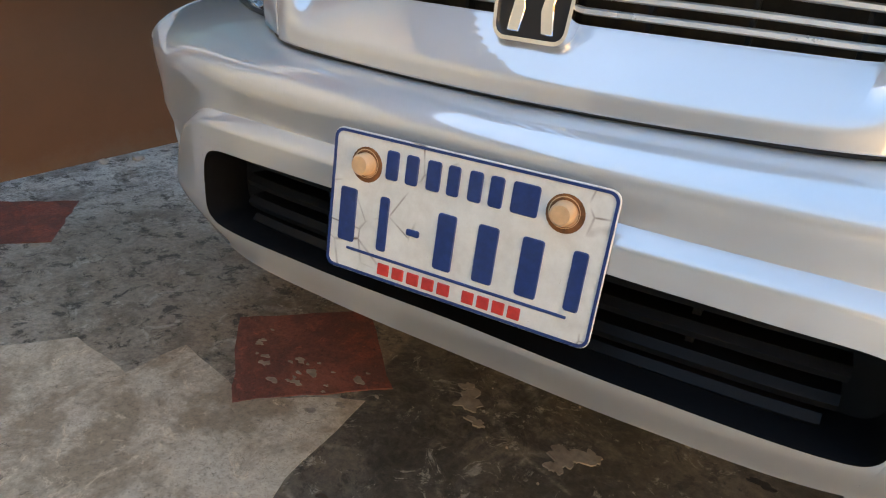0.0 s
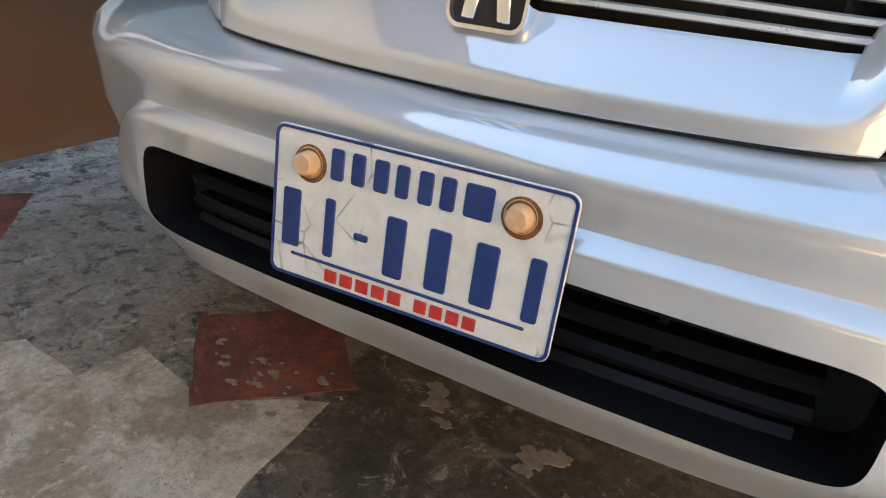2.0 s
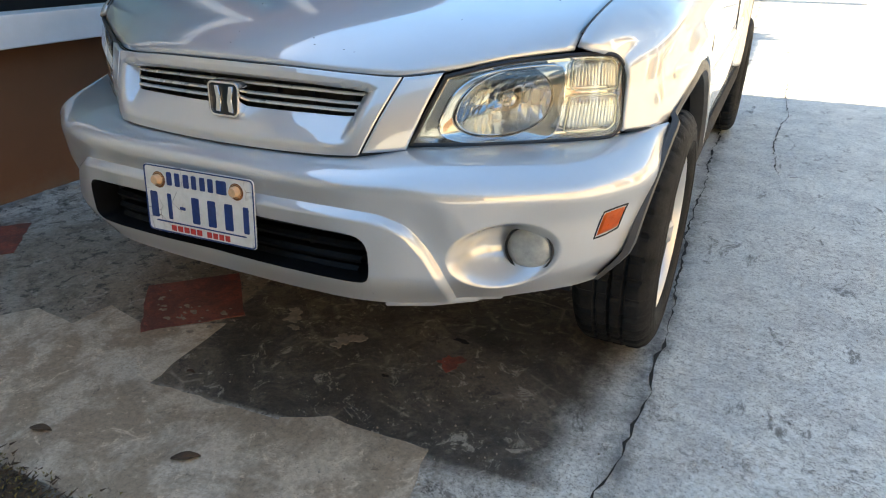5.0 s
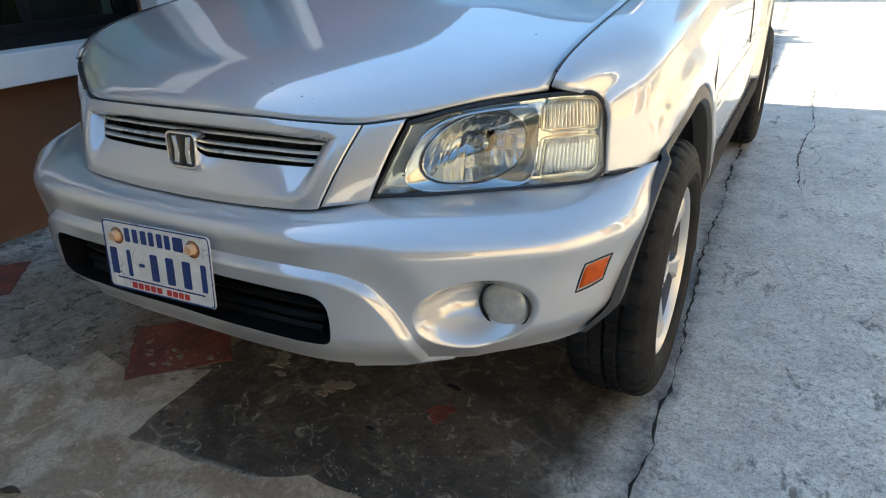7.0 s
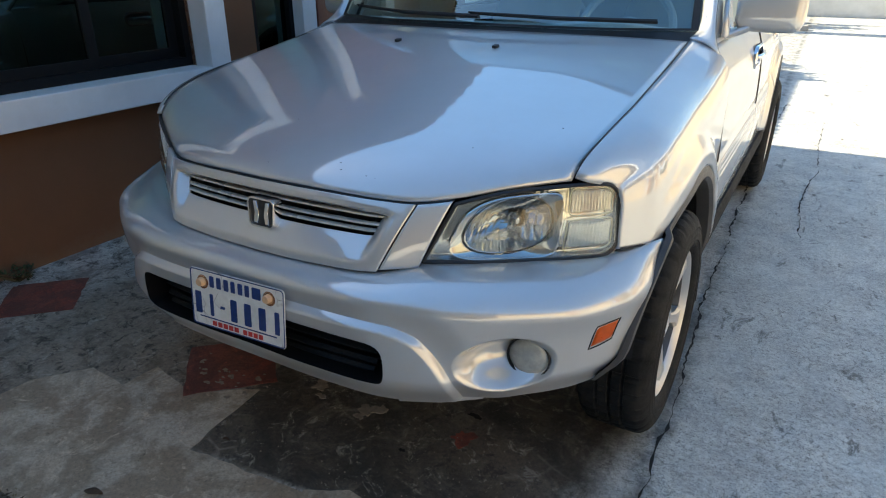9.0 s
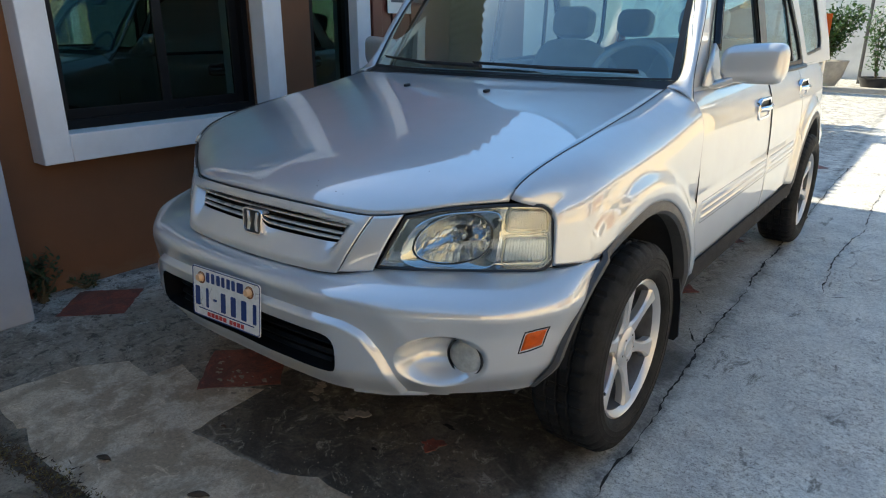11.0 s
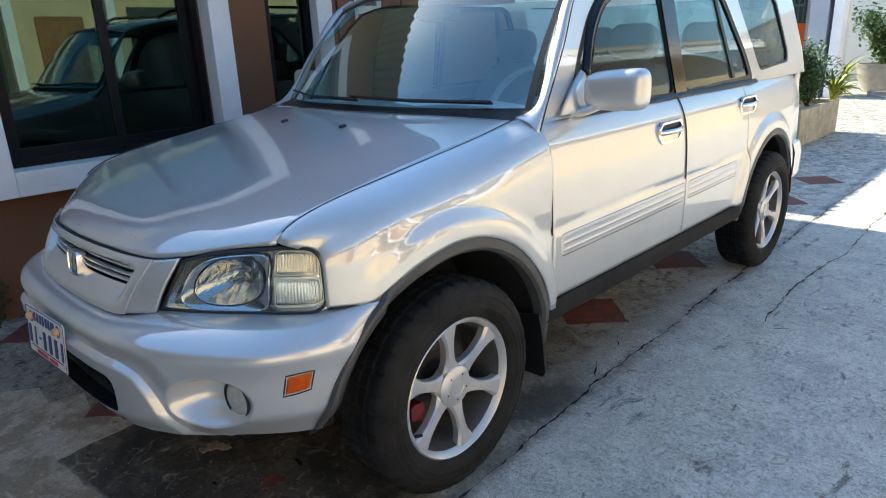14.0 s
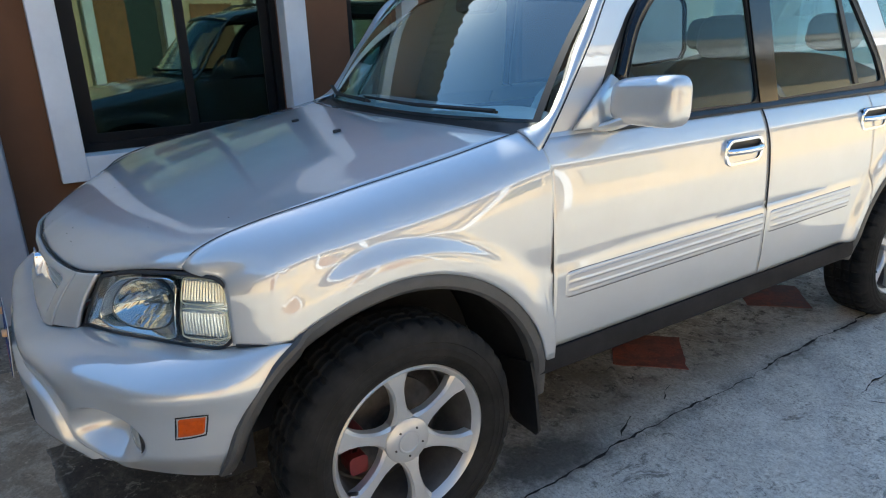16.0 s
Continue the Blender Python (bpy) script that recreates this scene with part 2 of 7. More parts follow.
def yard_concrete():
    """The yard: grey weathered cement, with old oil, damp and earth stains that have their own ragged outlines."""
    m = Mat("yard_concrete")
    big = m.noise(0.9, 10, 0.62, dist=0.6)
    mid = m.noise(5.0, 10, 0.72, dist=0.5)
    fine = m.noise(70, 8, 0.75)
    ax = m.node("ShaderNodeSeparateXYZ")
    m.link(m.coords(), ax.inputs[0])
    X, Y = ax.outputs[0], ax.outputs[1]
    c = m.mix(m.ramp(big, [(0.38, 0.0), (0.60, 1.0)]), (0.64, 0.622, 0.56), (0.72, 0.70, 0.63))
    c = m.mix(m.ramp(mid, [(0.42, 0.50), (0.56, 0.0)]), c, (0.40, 0.385, 0.36))

    def stain(c, x, y, rx, ry, col, soft=0.5, amt=1.0, ns=3.2):
        mp = m.node("ShaderNodeMapping")
        mp.vector_type = "POINT"
        mp.inputs["Location"].default_value = (-x / rx, -y / ry, 0)
        mp.inputs["Scale"].default_value = (1 / rx, 1 / ry, 0)
        m.link(m.coords(), mp.inputs[0])
        ln = m.node("ShaderNodeVectorMath")
        ln.operation = "LENGTH"
        m.link(mp.outputs[0], ln.inputs[0])
        d = m.math("ADD", ln.outputs["Value"], m.math("MULTIPLY", m.math("SUBTRACT", m.noise(ns, 9, 0.72, dist=0.8), 0.5), 1.5))
        return m.mix(m.ramp(d, [(max(0.0, 0.95 - soft), amt), (1.0, 0.0)]), c, col)

    def half_plane(x0, y0, x1, y1, wob=0.03, ns=9.0, soft=0.02):
        """1 on the left of the line from (x0, y0) to (x1, y1), with a ragged border."""
        L = math.hypot(x1 - x0, y1 - y0)
        nx, ny = -(y1 - y0) / L, (x1 - x0) / L
        d = m.math("ADD", m.math("MULTIPLY", X, nx), m.math("MULTIPLY", Y, ny))
        d = m.math("ADD", d, m.math("MULTIPLY", m.math("SUBTRACT", m.noise(ns, 9, 0.7), 0.5), wob * 2))
        k = nx * x0 + ny * y0
        return m.math("MULTIPLY", m.math("ADD", m.math("SUBTRACT", d, k), soft), 1 / (2 * soft))

    def both(*f):
        out = None
        for g in f:
            n = m.node("ShaderNodeClamp")
            m.link(g, n.inputs[0])
            out = n.outputs[0] if out is None else m.math("MULTIPLY", out, n.outputs[0])
        return out

    rough = m.ramp(m.noise(2.6, 6, 0.6), [(0.40, 0.35), (0.58, 1.0)])
    pits = m.math("MULTIPLY", m.ramp(m.noise(42, 10, 0.85, dist=1.0), [(0.40, 0.75), (0.48, 0.0)]), rough)
    c = m.mix(pits, c, (0.075, 0.070, 0.062))
    worn = both(half_plane(0.95, -2.0, 0.80, 6.0, 0.25, 2.0, 0.15), half_plane(1.75, 3.0, 1.55, -3.0, 0.5, 1.6, 0.2), half_plane(3.0, 1.6, -3.0, 1.3, 0.6, 1.6, 0.3))
    clump = m.ramp(m.noise(9, 5, 0.6), [(0.36, 0.35), (0.58, 1.0)])
    gravel = m.math("MULTIPLY", m.ramp(m.noise(48, 4, 0.65, dist=1.2), [(0.44, 0.92), (0.50, 0.0)]), clump)
    c = m.mix(m.math("MULTIPLY", gravel, worn), c, (0.120, 0.115, 0.100))
    grains = m.math("MULTIPLY", m.ramp(m.noise(60, 4, 0.65, dist=0.8), [(0.55, 0.0), (0.61, 0.65)]), clump)
    c = m.mix(m.math("MULTIPLY", grains, worn), c, (0.74, 0.72, 0.67))
    crumbs = m.math("MULTIPLY", m.ramp(m.noise(95, 6, 0.8), [(0.58, 0.0), (0.66, 0.8)]), rough)
    c = m.mix(crumbs, c, (0.60, 0.58, 0.54))
    pep = m.noise(150, 3, 0.6)
    salt = m.ramp(m.noise(1.9, 7, 0.65), [(0.36, 0.30), (0.56, 1.0)])
    c = m.mix(m.math("MULTIPLY", m.ramp(pep, [(0.37, 0.60), (0.45, 0.0)]), salt), c, (0.075, 0.070, 0.062))
    c = m.mix(m.math("MULTIPLY", m.ramp(pep, [(0.58, 0.0), (0.67, 0.30)]), salt), c, (0.60, 0.58, 0.54))
    streak = m.ramp(m.noise(9, 10, 0.75, stretch=(1.0, 0.45, 1.0), dist=0.5), [(0.36, 0.75), (0.42, 0.0)])
    c = m.mix(streak, c, (0.085, 0.072, 0.056))
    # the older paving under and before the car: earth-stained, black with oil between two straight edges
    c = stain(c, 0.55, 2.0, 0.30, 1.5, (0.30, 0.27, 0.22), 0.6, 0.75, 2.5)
    c = stain(c, -0.75, -0.1, 1.25, 1.1, (0.230, 0.174, 0.116), 0.7, 0.85, 2.2)
    c = stain(c, -0.55, 0.55, 0.75, 0.55, (0.235, 0.180, 0.125), 0.6, 0.95)
    c = stain(c, -1.15, 0.45, 0.60, 0.55, (0.285, 0.240, 0.185), 0.6, 0.95)
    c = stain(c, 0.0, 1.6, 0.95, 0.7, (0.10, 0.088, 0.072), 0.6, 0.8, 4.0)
    c = stain(c, -1.4, -0.5, 0.9, 0.6, (0.135, 0.110, 0.080), 0.6, 0.85)
    oil = both(half_plane(-0.34, 0.30, -0.30, 0.03, 0.012, 14.0, 0.008), half_plane(-0.30, 0.032, 0.46, 0.108, 0.012, 14.0, 0.008),
               half_plane(0.73, 0.0, 0.84, 1.2, 0.12, 6.0, 0.06), half_plane(1.0, 1.15, -1.0, 1.15, 0.2, 3.0, 0.2))
    c = m.mix(m.math("MULTIPLY", oil, 0.97), c, m.ramp(m.noise(5.5, 11, 0.74, dist=0.7), [(0.36, (0.022, 0.018, 0.013)), (0.50, (0.052, 0.043, 0.032)), (0.59, (0.150, 0.120, 0.090))]))
    c = stain(c, 0.48, 0.42, 0.22, 0.16, (0.150, 0.115, 0.085), 0.6, 0.75, 7.0)
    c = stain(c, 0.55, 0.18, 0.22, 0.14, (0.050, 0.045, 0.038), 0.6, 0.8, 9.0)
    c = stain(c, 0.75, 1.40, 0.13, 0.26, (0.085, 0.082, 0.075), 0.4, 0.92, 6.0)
    c = stain(c, -0.35, -0.40, 0.65, 0.10, (0.050, 0.032, 0.015), 0.4, 0.97, 7.0)
    lane = m.ramp(m.math("ADD", X, m.math("MULTIPLY", m.noise(3.0, 8, 0.7), 0.5)), [(0.80, 1.0), (1.0, 0.12)])
    mottle = m.ramp(m.noise(6.5, 10, 0.76, dist=0.5), [(0.47, 0.0), (0.57, 0.60)])
    c = m.mix(m.math("MULTIPLY", mottle, lane), c, (0.125, 0.100, 0.072))
    scuff = m.ramp(m.noise(13, 10, 0.82, dist=0.9), [(0.565, 0.0), (0.59, 0.70)])
    c = m.mix(m.math("MULTIPLY", scuff, lane), c, (0.42, 0.385, 0.325))
    vein = m.math("MULTIPLY", m.ramp(m.voronoi(6.0, "DISTANCE_TO_EDGE", stretch=(1.0, 1.3, 1.0)), [(0.0, 0.75), (0.05, 0.0)]), m.ramp(m.noise(3.4, 9, 0.75, dist=0.6), [(0.50, 0.0), (0.58, 1.0)]))
    c = m.mix(m.math("MULTIPLY", vein, lane), c, (0.33, 0.29, 0.235))
    grime = m.ramp(m.noise(17, 10, 0.80, dist=0.4), [(0.41, 0.9), (0.47, 0.0)])
    c = m.mix(m.math("MULTIPLY", grime, lane), c, (0.050, 0.042, 0.032))
    # dirt along the long joint beside the car
    off = m.math("ABSOLUTE", m.math("ADD", m.math("ADD", X, m.math("MULTIPLY", Y, 0.024)), m.math("ADD", m.math("MULTIPLY", m.noise(7, 9, 0.75), 0.16), -0.89 - 0.08)))
    c = m.mix(m.math("MULTIPLY", m.ramp(off, [(0.0, 0.85), (0.055, 0.0)]), m.ramp(m.noise(4.0, 8, 0.7), [(0.40, 0.15), (0.60, 1.0)])), c, (0.090, 0.084, 0.074))
    c = m.mix(0.7, c, m.ramp(fine, [(0.25, 0.14), (0.75, 0.86)]), "OVERLAY")
    m.color(c)
    m.set(Roughness=m.ramp(mid, [(0.3, 0.45), (0.7, 0.80)]))
    h = m.math("ADD", m.math("MULTIPLY", fine, 0.5), m.math("ADD", mid, m.math("MULTIPLY", m.math("ADD", pits, m.math("MULTIPLY", gravel, worn)), -0.8)))
    m.bump(h, 0.55, 0.007)
    return m.m


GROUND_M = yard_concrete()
TAN_M = concrete("tan_cement_patch", (0.490, 0.385, 0.275), (0.320, 0.240, 0.165), (0.560, 0.475, 0.375), 1.2)
EARTH_M = concrete("brown_cement", (0.225, 0.178, 0.130), (0.095, 0.070, 0.045), (0.270, 0.225, 0.170), 1.2)
RED_TILE = concrete("worn_red_tile", (0.290, 0.070, 0.044), (0.150, 0.050, 0.036), (0.260, 0.086, 0.058), 2.2)
CRACK_M = plain("crack_dirt", (0.022, 0.019, 0.016), 0.95)
LEAF = plain("green_leaf", (0.060, 0.125, 0.030), 0.5, vary=0.4, scale=25)
LEAF_YELLOW = plain("yellow_green_leaf", (0.30, 0.34, 0.045), 0.5, vary=0.35, scale=25)
LEAF_DARK = plain("dark_weed_leaf", (0.025, 0.050, 0.016), 0.6, vary=0.4, scale=25)
STEM = plain("plant_stem", (0.10, 0.075, 0.04), 0.8, vary=0.3)
POT = plain("concrete_pot", (0.33, 0.31, 0.28), 0.85, vary=0.2, bump=0.3)
BASIN = plain("black_plastic_basin", (0.02, 0.02, 0.022), 0.4)
ORANGE_CLOTH = plain("orange_cloth", (0.75, 0.28, 0.06), 0.8)
STONE = plain("pale_rubble", (0.45, 0.42, 0.37), 0.9, vary=0.25, bump=0.4)
STONE_WASH = plain("pale_cement_wash", (0.30, 0.245, 0.195), 0.85, vary=0.35, scale=40, bump=0.3)
DEAD_LEAF = plain("dead_leaf", (0.080, 0.046, 0.025), 0.8, vary=0.3, scale=60)
MOSS_M = plain("dry_moss", (0.20, 0.145, 0.050), 0.95, vary=0.5, scale=80)
PLANTER_M = plain("weathered_planter", (0.42, 0.37, 0.28), 0.85, vary=0.35, scale=7, bump=0.3)
GATE_GREEN = plain("dark_green_metal", (0.03, 0.05, 0.045), 0.5)
MIRROR = plain("mirror_glass", (0.9, 0.9, 0.9), 0.02, metal=1.0, vary=0.01)


# ==== mesh helpers ====
def put(name, verts, faces, mat, parent=None, label="", smooth=True, mats=None, idx=None, auto=38):
    me = bpy.data.meshes.new(name)
    me.from_pydata([tuple(map(float, v)) for v in verts], [], [tuple(map(int, f)) for f in faces])
    for q in (mats or [mat]):
        me.materials.append(q)
    if idx is not None:
        me.polygons.foreach_set("material_index", idx)
    if smooth:
        me.polygons.foreach_set("use_smooth", [True] * len(me.polygons))
        me.set_sharp_from_angle(angle=radians(auto))
    me.update()
    ob = new(name, me)
    if parent is not None:
        ob.parent = parent
    if label:
        ob["label"] = label
    return ob


def part(name, bm, mat, parent=None, label="", smooth=True, auto=38):
    """One bmesh as one mesh object under a thing or a part."""
    me = bpy.data.meshes.new(name)
    bmesh.ops.recalc_face_normals(bm, faces=bm.faces)
    bm.to_mesh(me)
    bm.free()
    me.materials.append(mat)
    if smooth:
        me.polygons.foreach_set("use_smooth", [True] * len(me.polygons))
        me.set_sharp_from_angle(angle=radians(auto))
    ob = new(name, me)
    if parent is not None:
        ob.parent = parent
    if label:
        ob["label"] = label
    return ob


def thing(name, label, category, group="", at=(0, 0, 0)):
    ob = new(name)
    ob.location = at
    ob.empty_display_size = 0.05
    return tagged(ob, label, category, group)


def solidify(ob, t, offset=-1.0):
    md = ob.modifiers.new("thickness", "SOLIDIFY")
    md.thickness, md.offset = t, offset
    return ob


def bevel(ob, w, seg=2, angle=35):
    md = ob.modifiers.new("bevel", "BEVEL")
    md.width, md.segments, md.limit_method, md.angle_limit = w, seg, "ANGLE", radians(angle)
    return ob


def box_bm(bm, lo, hi, m=None):
    lo, hi = Vector(lo), Vector(hi)
    c, s = (lo + hi) / 2, hi - lo
    mt = Matrix.LocRotScale(c, None, s)
    bmesh.ops.create_cube(bm, size=1.0, matrix=(m @ mt) if m is not None else mt)
    return bm


def box(name, lo, hi, mat, parent=None, label="", b=0.0, m=None):
    ob = part(name, box_bm(bmesh.new(), lo, hi, m), mat, parent, label, smooth=False)
    if b:
        bevel(ob, b)
    return ob


def pchip(xs, ys):
    """Monotone cubic through (xs, ys)."""
    xs, ys = np.array(xs, float), np.array(ys, float)
    h = np.diff(xs)
    d = np.diff(ys) / h
    m = np.zeros_like(ys)
    for i in range(1, len(xs) - 1):
        if d[i - 1] * d[i] > 0:
            w1, w2 = 2 * h[i] + h[i - 1], h[i] + 2 * h[i - 1]
            m[i] = (w1 + w2) / (w1 / d[i - 1] + w2 / d[i])
    m[0], m[-1] = d[0], d[-1]

    def f(x):
        x = np.clip(np.asarray(x, float), xs[0], xs[-1])
        i = np.clip(np.searchsorted(xs, x, side="right") - 1, 0, len(xs) - 2)
        t = (x - xs[i]) / h[i]
        return ((1 + 2 * t) * (1 - t) ** 2 * ys[i] + t * (1 - t) ** 2 * h[i] * m[i]
                + t * t * (3 - 2 * t) * ys[i + 1] + t * t * (t - 1) * h[i] * m[i + 1])
    return f


def curve3(points):
    """A smooth curve through points, by a parameter from 0 to 1 along the chords."""
    p = np.array(points, float)
    s = np.concatenate([[0], np.cumsum(np.linalg.norm(np.diff(p, axis=0), axis=1))])
    s /= s[-1]
    tan = np.gradient(p, s, axis=0)

    def f(t):
        t = np.clip(np.asarray(t, float), 0, 1)
        i = np.clip(np.searchsorted(s, t, side="right") - 1, 0, len(s) - 2)
        h = s[i + 1] - s[i]
        u = ((t - s[i]) / h)[..., None]
        hh = h[..., None]
        return ((1 + 2 * u) * (1 - u) ** 2 * p[i] + u * (1 - u) ** 2 * hh * tan[i]
                + u * u * (3 - 2 * u) * p[i + 1] + u * u * (u - 1) * hh * tan[i + 1])
    return f


def sstep(a, b, x):
    t = np.clip((np.asarray(x, float) - a) / (b - a), 0, 1)
    return t * t * (3 - 2 * t)


def grid_faces(n, m, off=0, flip=False, skip=None):
    out = []
    for i in range(n - 1):
        for j in range(m - 1):
            if skip is not None and skip(i, j):
                continue
            a = off + i * m + j
            f = (a, a + m, a + m + 1, a + 1)
            out.append(f[::-1] if flip else f)
    return out


def sheet(name, P, mat, parent=None, label="", flip=False, skip=None, thick=0.0, mirror="", auto=38):
    """A surface from an array of points P[i, j, 3]; mirror: with its twin across the car's centre line, joined or as a second part."""
    P = np.asarray(P, float)
    n, m = P.shape[:2]
    V = P.reshape(-1, 3)
    F = grid_faces(n, m, 0, flip, skip)
    W = V * np.array([-1, 1, 1])
    if mirror == "join":
        F = F + grid_faces(n, m, len(V), not flip, skip)
        V = np.vstack([V, W])
    ob = put(name, V, F, mat, parent, label, auto=auto)
    if mirror == "join":
        weld = ob.modifiers.new("weld", "WELD")
        weld.merge_threshold = 0.0004
    if thick:
        solidify(ob, thick)
    if mirror == "twin":
        two = put(name, W, grid_faces(n, m, 0, not flip, skip), mat, parent, label, auto=auto)
        if thick:
            solidify(two, thick)
    return ob


def lathe(bm, profile, seg=48, m=None, a0=0.0, a1=2 * math.pi):
    """Turns a profile of (radius, height) about z."""
    closed = abs(a1 - a0 - 2 * math.pi) < 1e-6
    n = seg if closed else seg + 1
    rings = []
    for k in range(n):
        a = a0 + (a1 - a0) * k / seg
        ring = []
        for r, h in profile:
            v = Vector((r * math.cos(a), r * math.sin(a), h))
            ring.append(bm.verts.new(m @ v if m is not None else v))
        rings.append(ring)
    for k in range(seg):
        A, B = rings[k], rings[(k + 1) % n]
        for i in range(len(profile) - 1):
            bm.faces.new((A[i], B[i], B[i + 1], A[i + 1]))
    return bm


def poly_prism(bm, pts, h, m=None, z0=0.0):
    """A flat outline (x, y) raised from z0 to h."""
    lo = [bm.verts.new((m @ Vector((x, y, z0))) if m is not None else (x, y, z0)) for x, y in pts]
    hi = [bm.verts.new((m @ Vector((x, y, h))) if m is not None else (x, y, h)) for x, y in pts]
    bm.faces.new(lo[::-1])
    bm.faces.new(hi)
    n = len(pts)
    for i in range(n):
        bm.faces.new((lo[i], lo[(i + 1) % n], hi[(i + 1) % n], hi[i]))
    return bm


def tube(bm, pts, r, seg=8, closed=False):
    """A round bar along points."""
    pts = [Vector(p) for p in pts]
    n = len(pts)
    rings = []
    up = Vector((0.13, 0.21, 0.97))
    for i, p in enumerate(pts):
        if closed:
            d = pts[(i + 1) % n] - pts[i - 1]
        else:
            d = pts[min(i + 1, n - 1)] - pts[max(i - 1, 0)]
        d.normalize()
        u = d.cross(up)
        if u.length < 1e-4:
            u = d.cross(Vector((1, 0, 0)))
        u.normalize()
        w = d.cross(u)
        rr = r[i] if hasattr(r, "__len__") else r
        rings.append([bm.verts.new(p + rr * (math.cos(2 * math.pi * k / seg) * u + math.sin(2 * math.pi * k / seg) * w)) for k in range(seg)])
    for i in range(n if closed else n - 1):
        A, B = rings[i], rings[(i + 1) % n]
        for k in range(seg):
            bm.faces.new((A[k], B[k], B[(k + 1) % seg], A[(k + 1) % seg]))
    if not closed:
        bm.faces.new(rings[0])
        bm.faces.new(rings[-1][::-1])
    return bm


def rounded(w, h, r, seg=5):
    """A rounded rectangle's outline about the origin."""
    out = []
    for cx, cy, a in ((w / 2 - r, h / 2 - r, 0), (-w / 2 + r, h / 2 - r, 90), (-w / 2 + r, -h / 2 + r, 180), (w / 2 - r, -h / 2 + r, 270)):
        for k in range(seg + 1):
            t = radians(a + 90 * k / seg)
            out.append((cx + r * math.cos(t), cy + r * math.sin(t)))
    return out


# ==== ground ====
def ground_sheet():
    bm = bmesh.new()
    xs = [-400, -60, -12, -4, 0.9, 4, 12, 60, 400]
    ys = [-400, -60, -12, -2, 2, 6, 12, 20, 60, 400]
    v = {(i, j): bm.verts.new((x, y, 0)) for i, x in enumerate(xs) for j, y in enumerate(ys)}
    for i in range(len(xs) - 1):
        for j in range(len(ys) - 1):
            bm.faces.new((v[i, j], v[i + 1, j], v[i + 1, j + 1], v[i, j + 1]))
    return part("ground", bm, GROUND_M, smooth=False)


ground = tagged(ground_sheet(), "stained grey-brown concrete yard", "ground", kind="structure")


def wobble_outline(pts, step=0.05, amp=0.006, seed=0):
    """An outline subdivided and roughened, as broken cement edges are."""
    rnd = random.Random(seed)
    out = []
    n = len(pts)
    for i in range(n):
        a, b = Vector(pts[i]), Vector(pts[(i + 1) % n])
        k = max(1, int((b - a).length / step))
        for q in range(k):
            p = a.lerp(b, q / k)
            out.append((p.x + rnd.uniform(-amp, amp), p.y + rnd.uniform(-amp, amp)))
    return out


def slab(name, pts, h, mat, parent, seed, amp=0.006, step=0.05):
    ob = part(name, poly_prism(bmesh.new(), wobble_outline(pts, step, amp, seed), h, None, -0.01), mat, parent, smooth=False)
    return ob


# ==== house with the window ====
WX = -1.91            # face of the brown wall
wall_house = new("wall_house")
tagged(wall_house, "brown painted plaster house wall", "wall", kind="structure")
WIN_Y0, WIN_Y1, WIN_Z0, WIN_Z1 = 0.43, 1.60, 0.785, 2.05      # clear window opening
D_Y0, D_Y1, D_Z1 = 2.06, 2.45, 2.25                            # narrow glazed opening
T = 0.20


def wall_piece(name, y0, y1, z0, z1, mat=BROWN_WALL, x=WX, t=T, parent=wall_house):
    return box(name, (x - t, y0, z0), (x, y1, z1), mat, parent)


wall_piece("panel", -0.10, WIN_Y0, 0, 2.80)
wall_piece("panel", WIN_Y0, WIN_Y1, 0, WIN_Z0)
wall_piece("panel", WIN_Y0, WIN_Y1, WIN_Z1, 2.80)
wall_piece("panel", WIN_Y1, D_Y0, 0, 2.80)
wall_piece("panel", D_Y0, D_Y1, D_Z1, 2.80)
wall_piece("panel", D_Y0, D_Y1, 0, 0.12)
wall_piece("panel", D_Y1, 2.60, 2.45, 2.80)
wall_piece("panel", 2.60, 3.50, 2.45, 2.80)
wall_piece("panel", 3.50, 4.70, 0, 2.80)
# room behind the openings, its dimness put into a near-black colour
room = new("wall_room")
tagged(room, "inner room walls behind the windows, coloured near-black for dimness", "wall", kind="structure")
box("panel", (-5.2, -0.1, 0), (-5.0, 4.7, 2.9), DIM_PAINT, room)
box("panel", (-5.0, -0.1, 0), (WX - T, 0.1, 2.9), DIM_PAINT, room)
box("panel", (-5.0, 4.5, 0), (WX - T, 4.7, 2.9), DIM_PAINT, room)
ceiling_room = tagged(box("ceiling", (-5.2, -0.1, 2.9), (WX - T, 4.7, 3.1), DIM_PAINT), "room ceiling, coloured near-black for dimness", "ceiling", kind="structure")

# white box frame that stands out from the wall round the window
window_1 = new("window_1")
tagged(window_1, "black sliding window in a deep white plaster frame", "window", kind="structure")
FX = -1.783           # front of the white frame
fo = dict(y0=0.30, y1=1.735, z0=0.655, z1=2.20)


def frame_bar(name, y0, y1, z0, z1):
    return bevel(box(name, (WX - 0.06, y0, z0), (FX, y1, z1), WHITE_TRIM, window_1), 0.006)


frame_bar("window_frame", fo["y0"], WIN_Y0, fo["z0"], fo["z1"])
frame_bar("window_frame", WIN_Y1, fo["y1"], fo["z0"], fo["z1"])
frame_bar("window_sill", WIN_Y0, WIN_Y1, fo["z0"], WIN_Z0)
frame_bar("window_frame", WIN_Y0, WIN_Y1, WIN_Z1, fo["z1"])


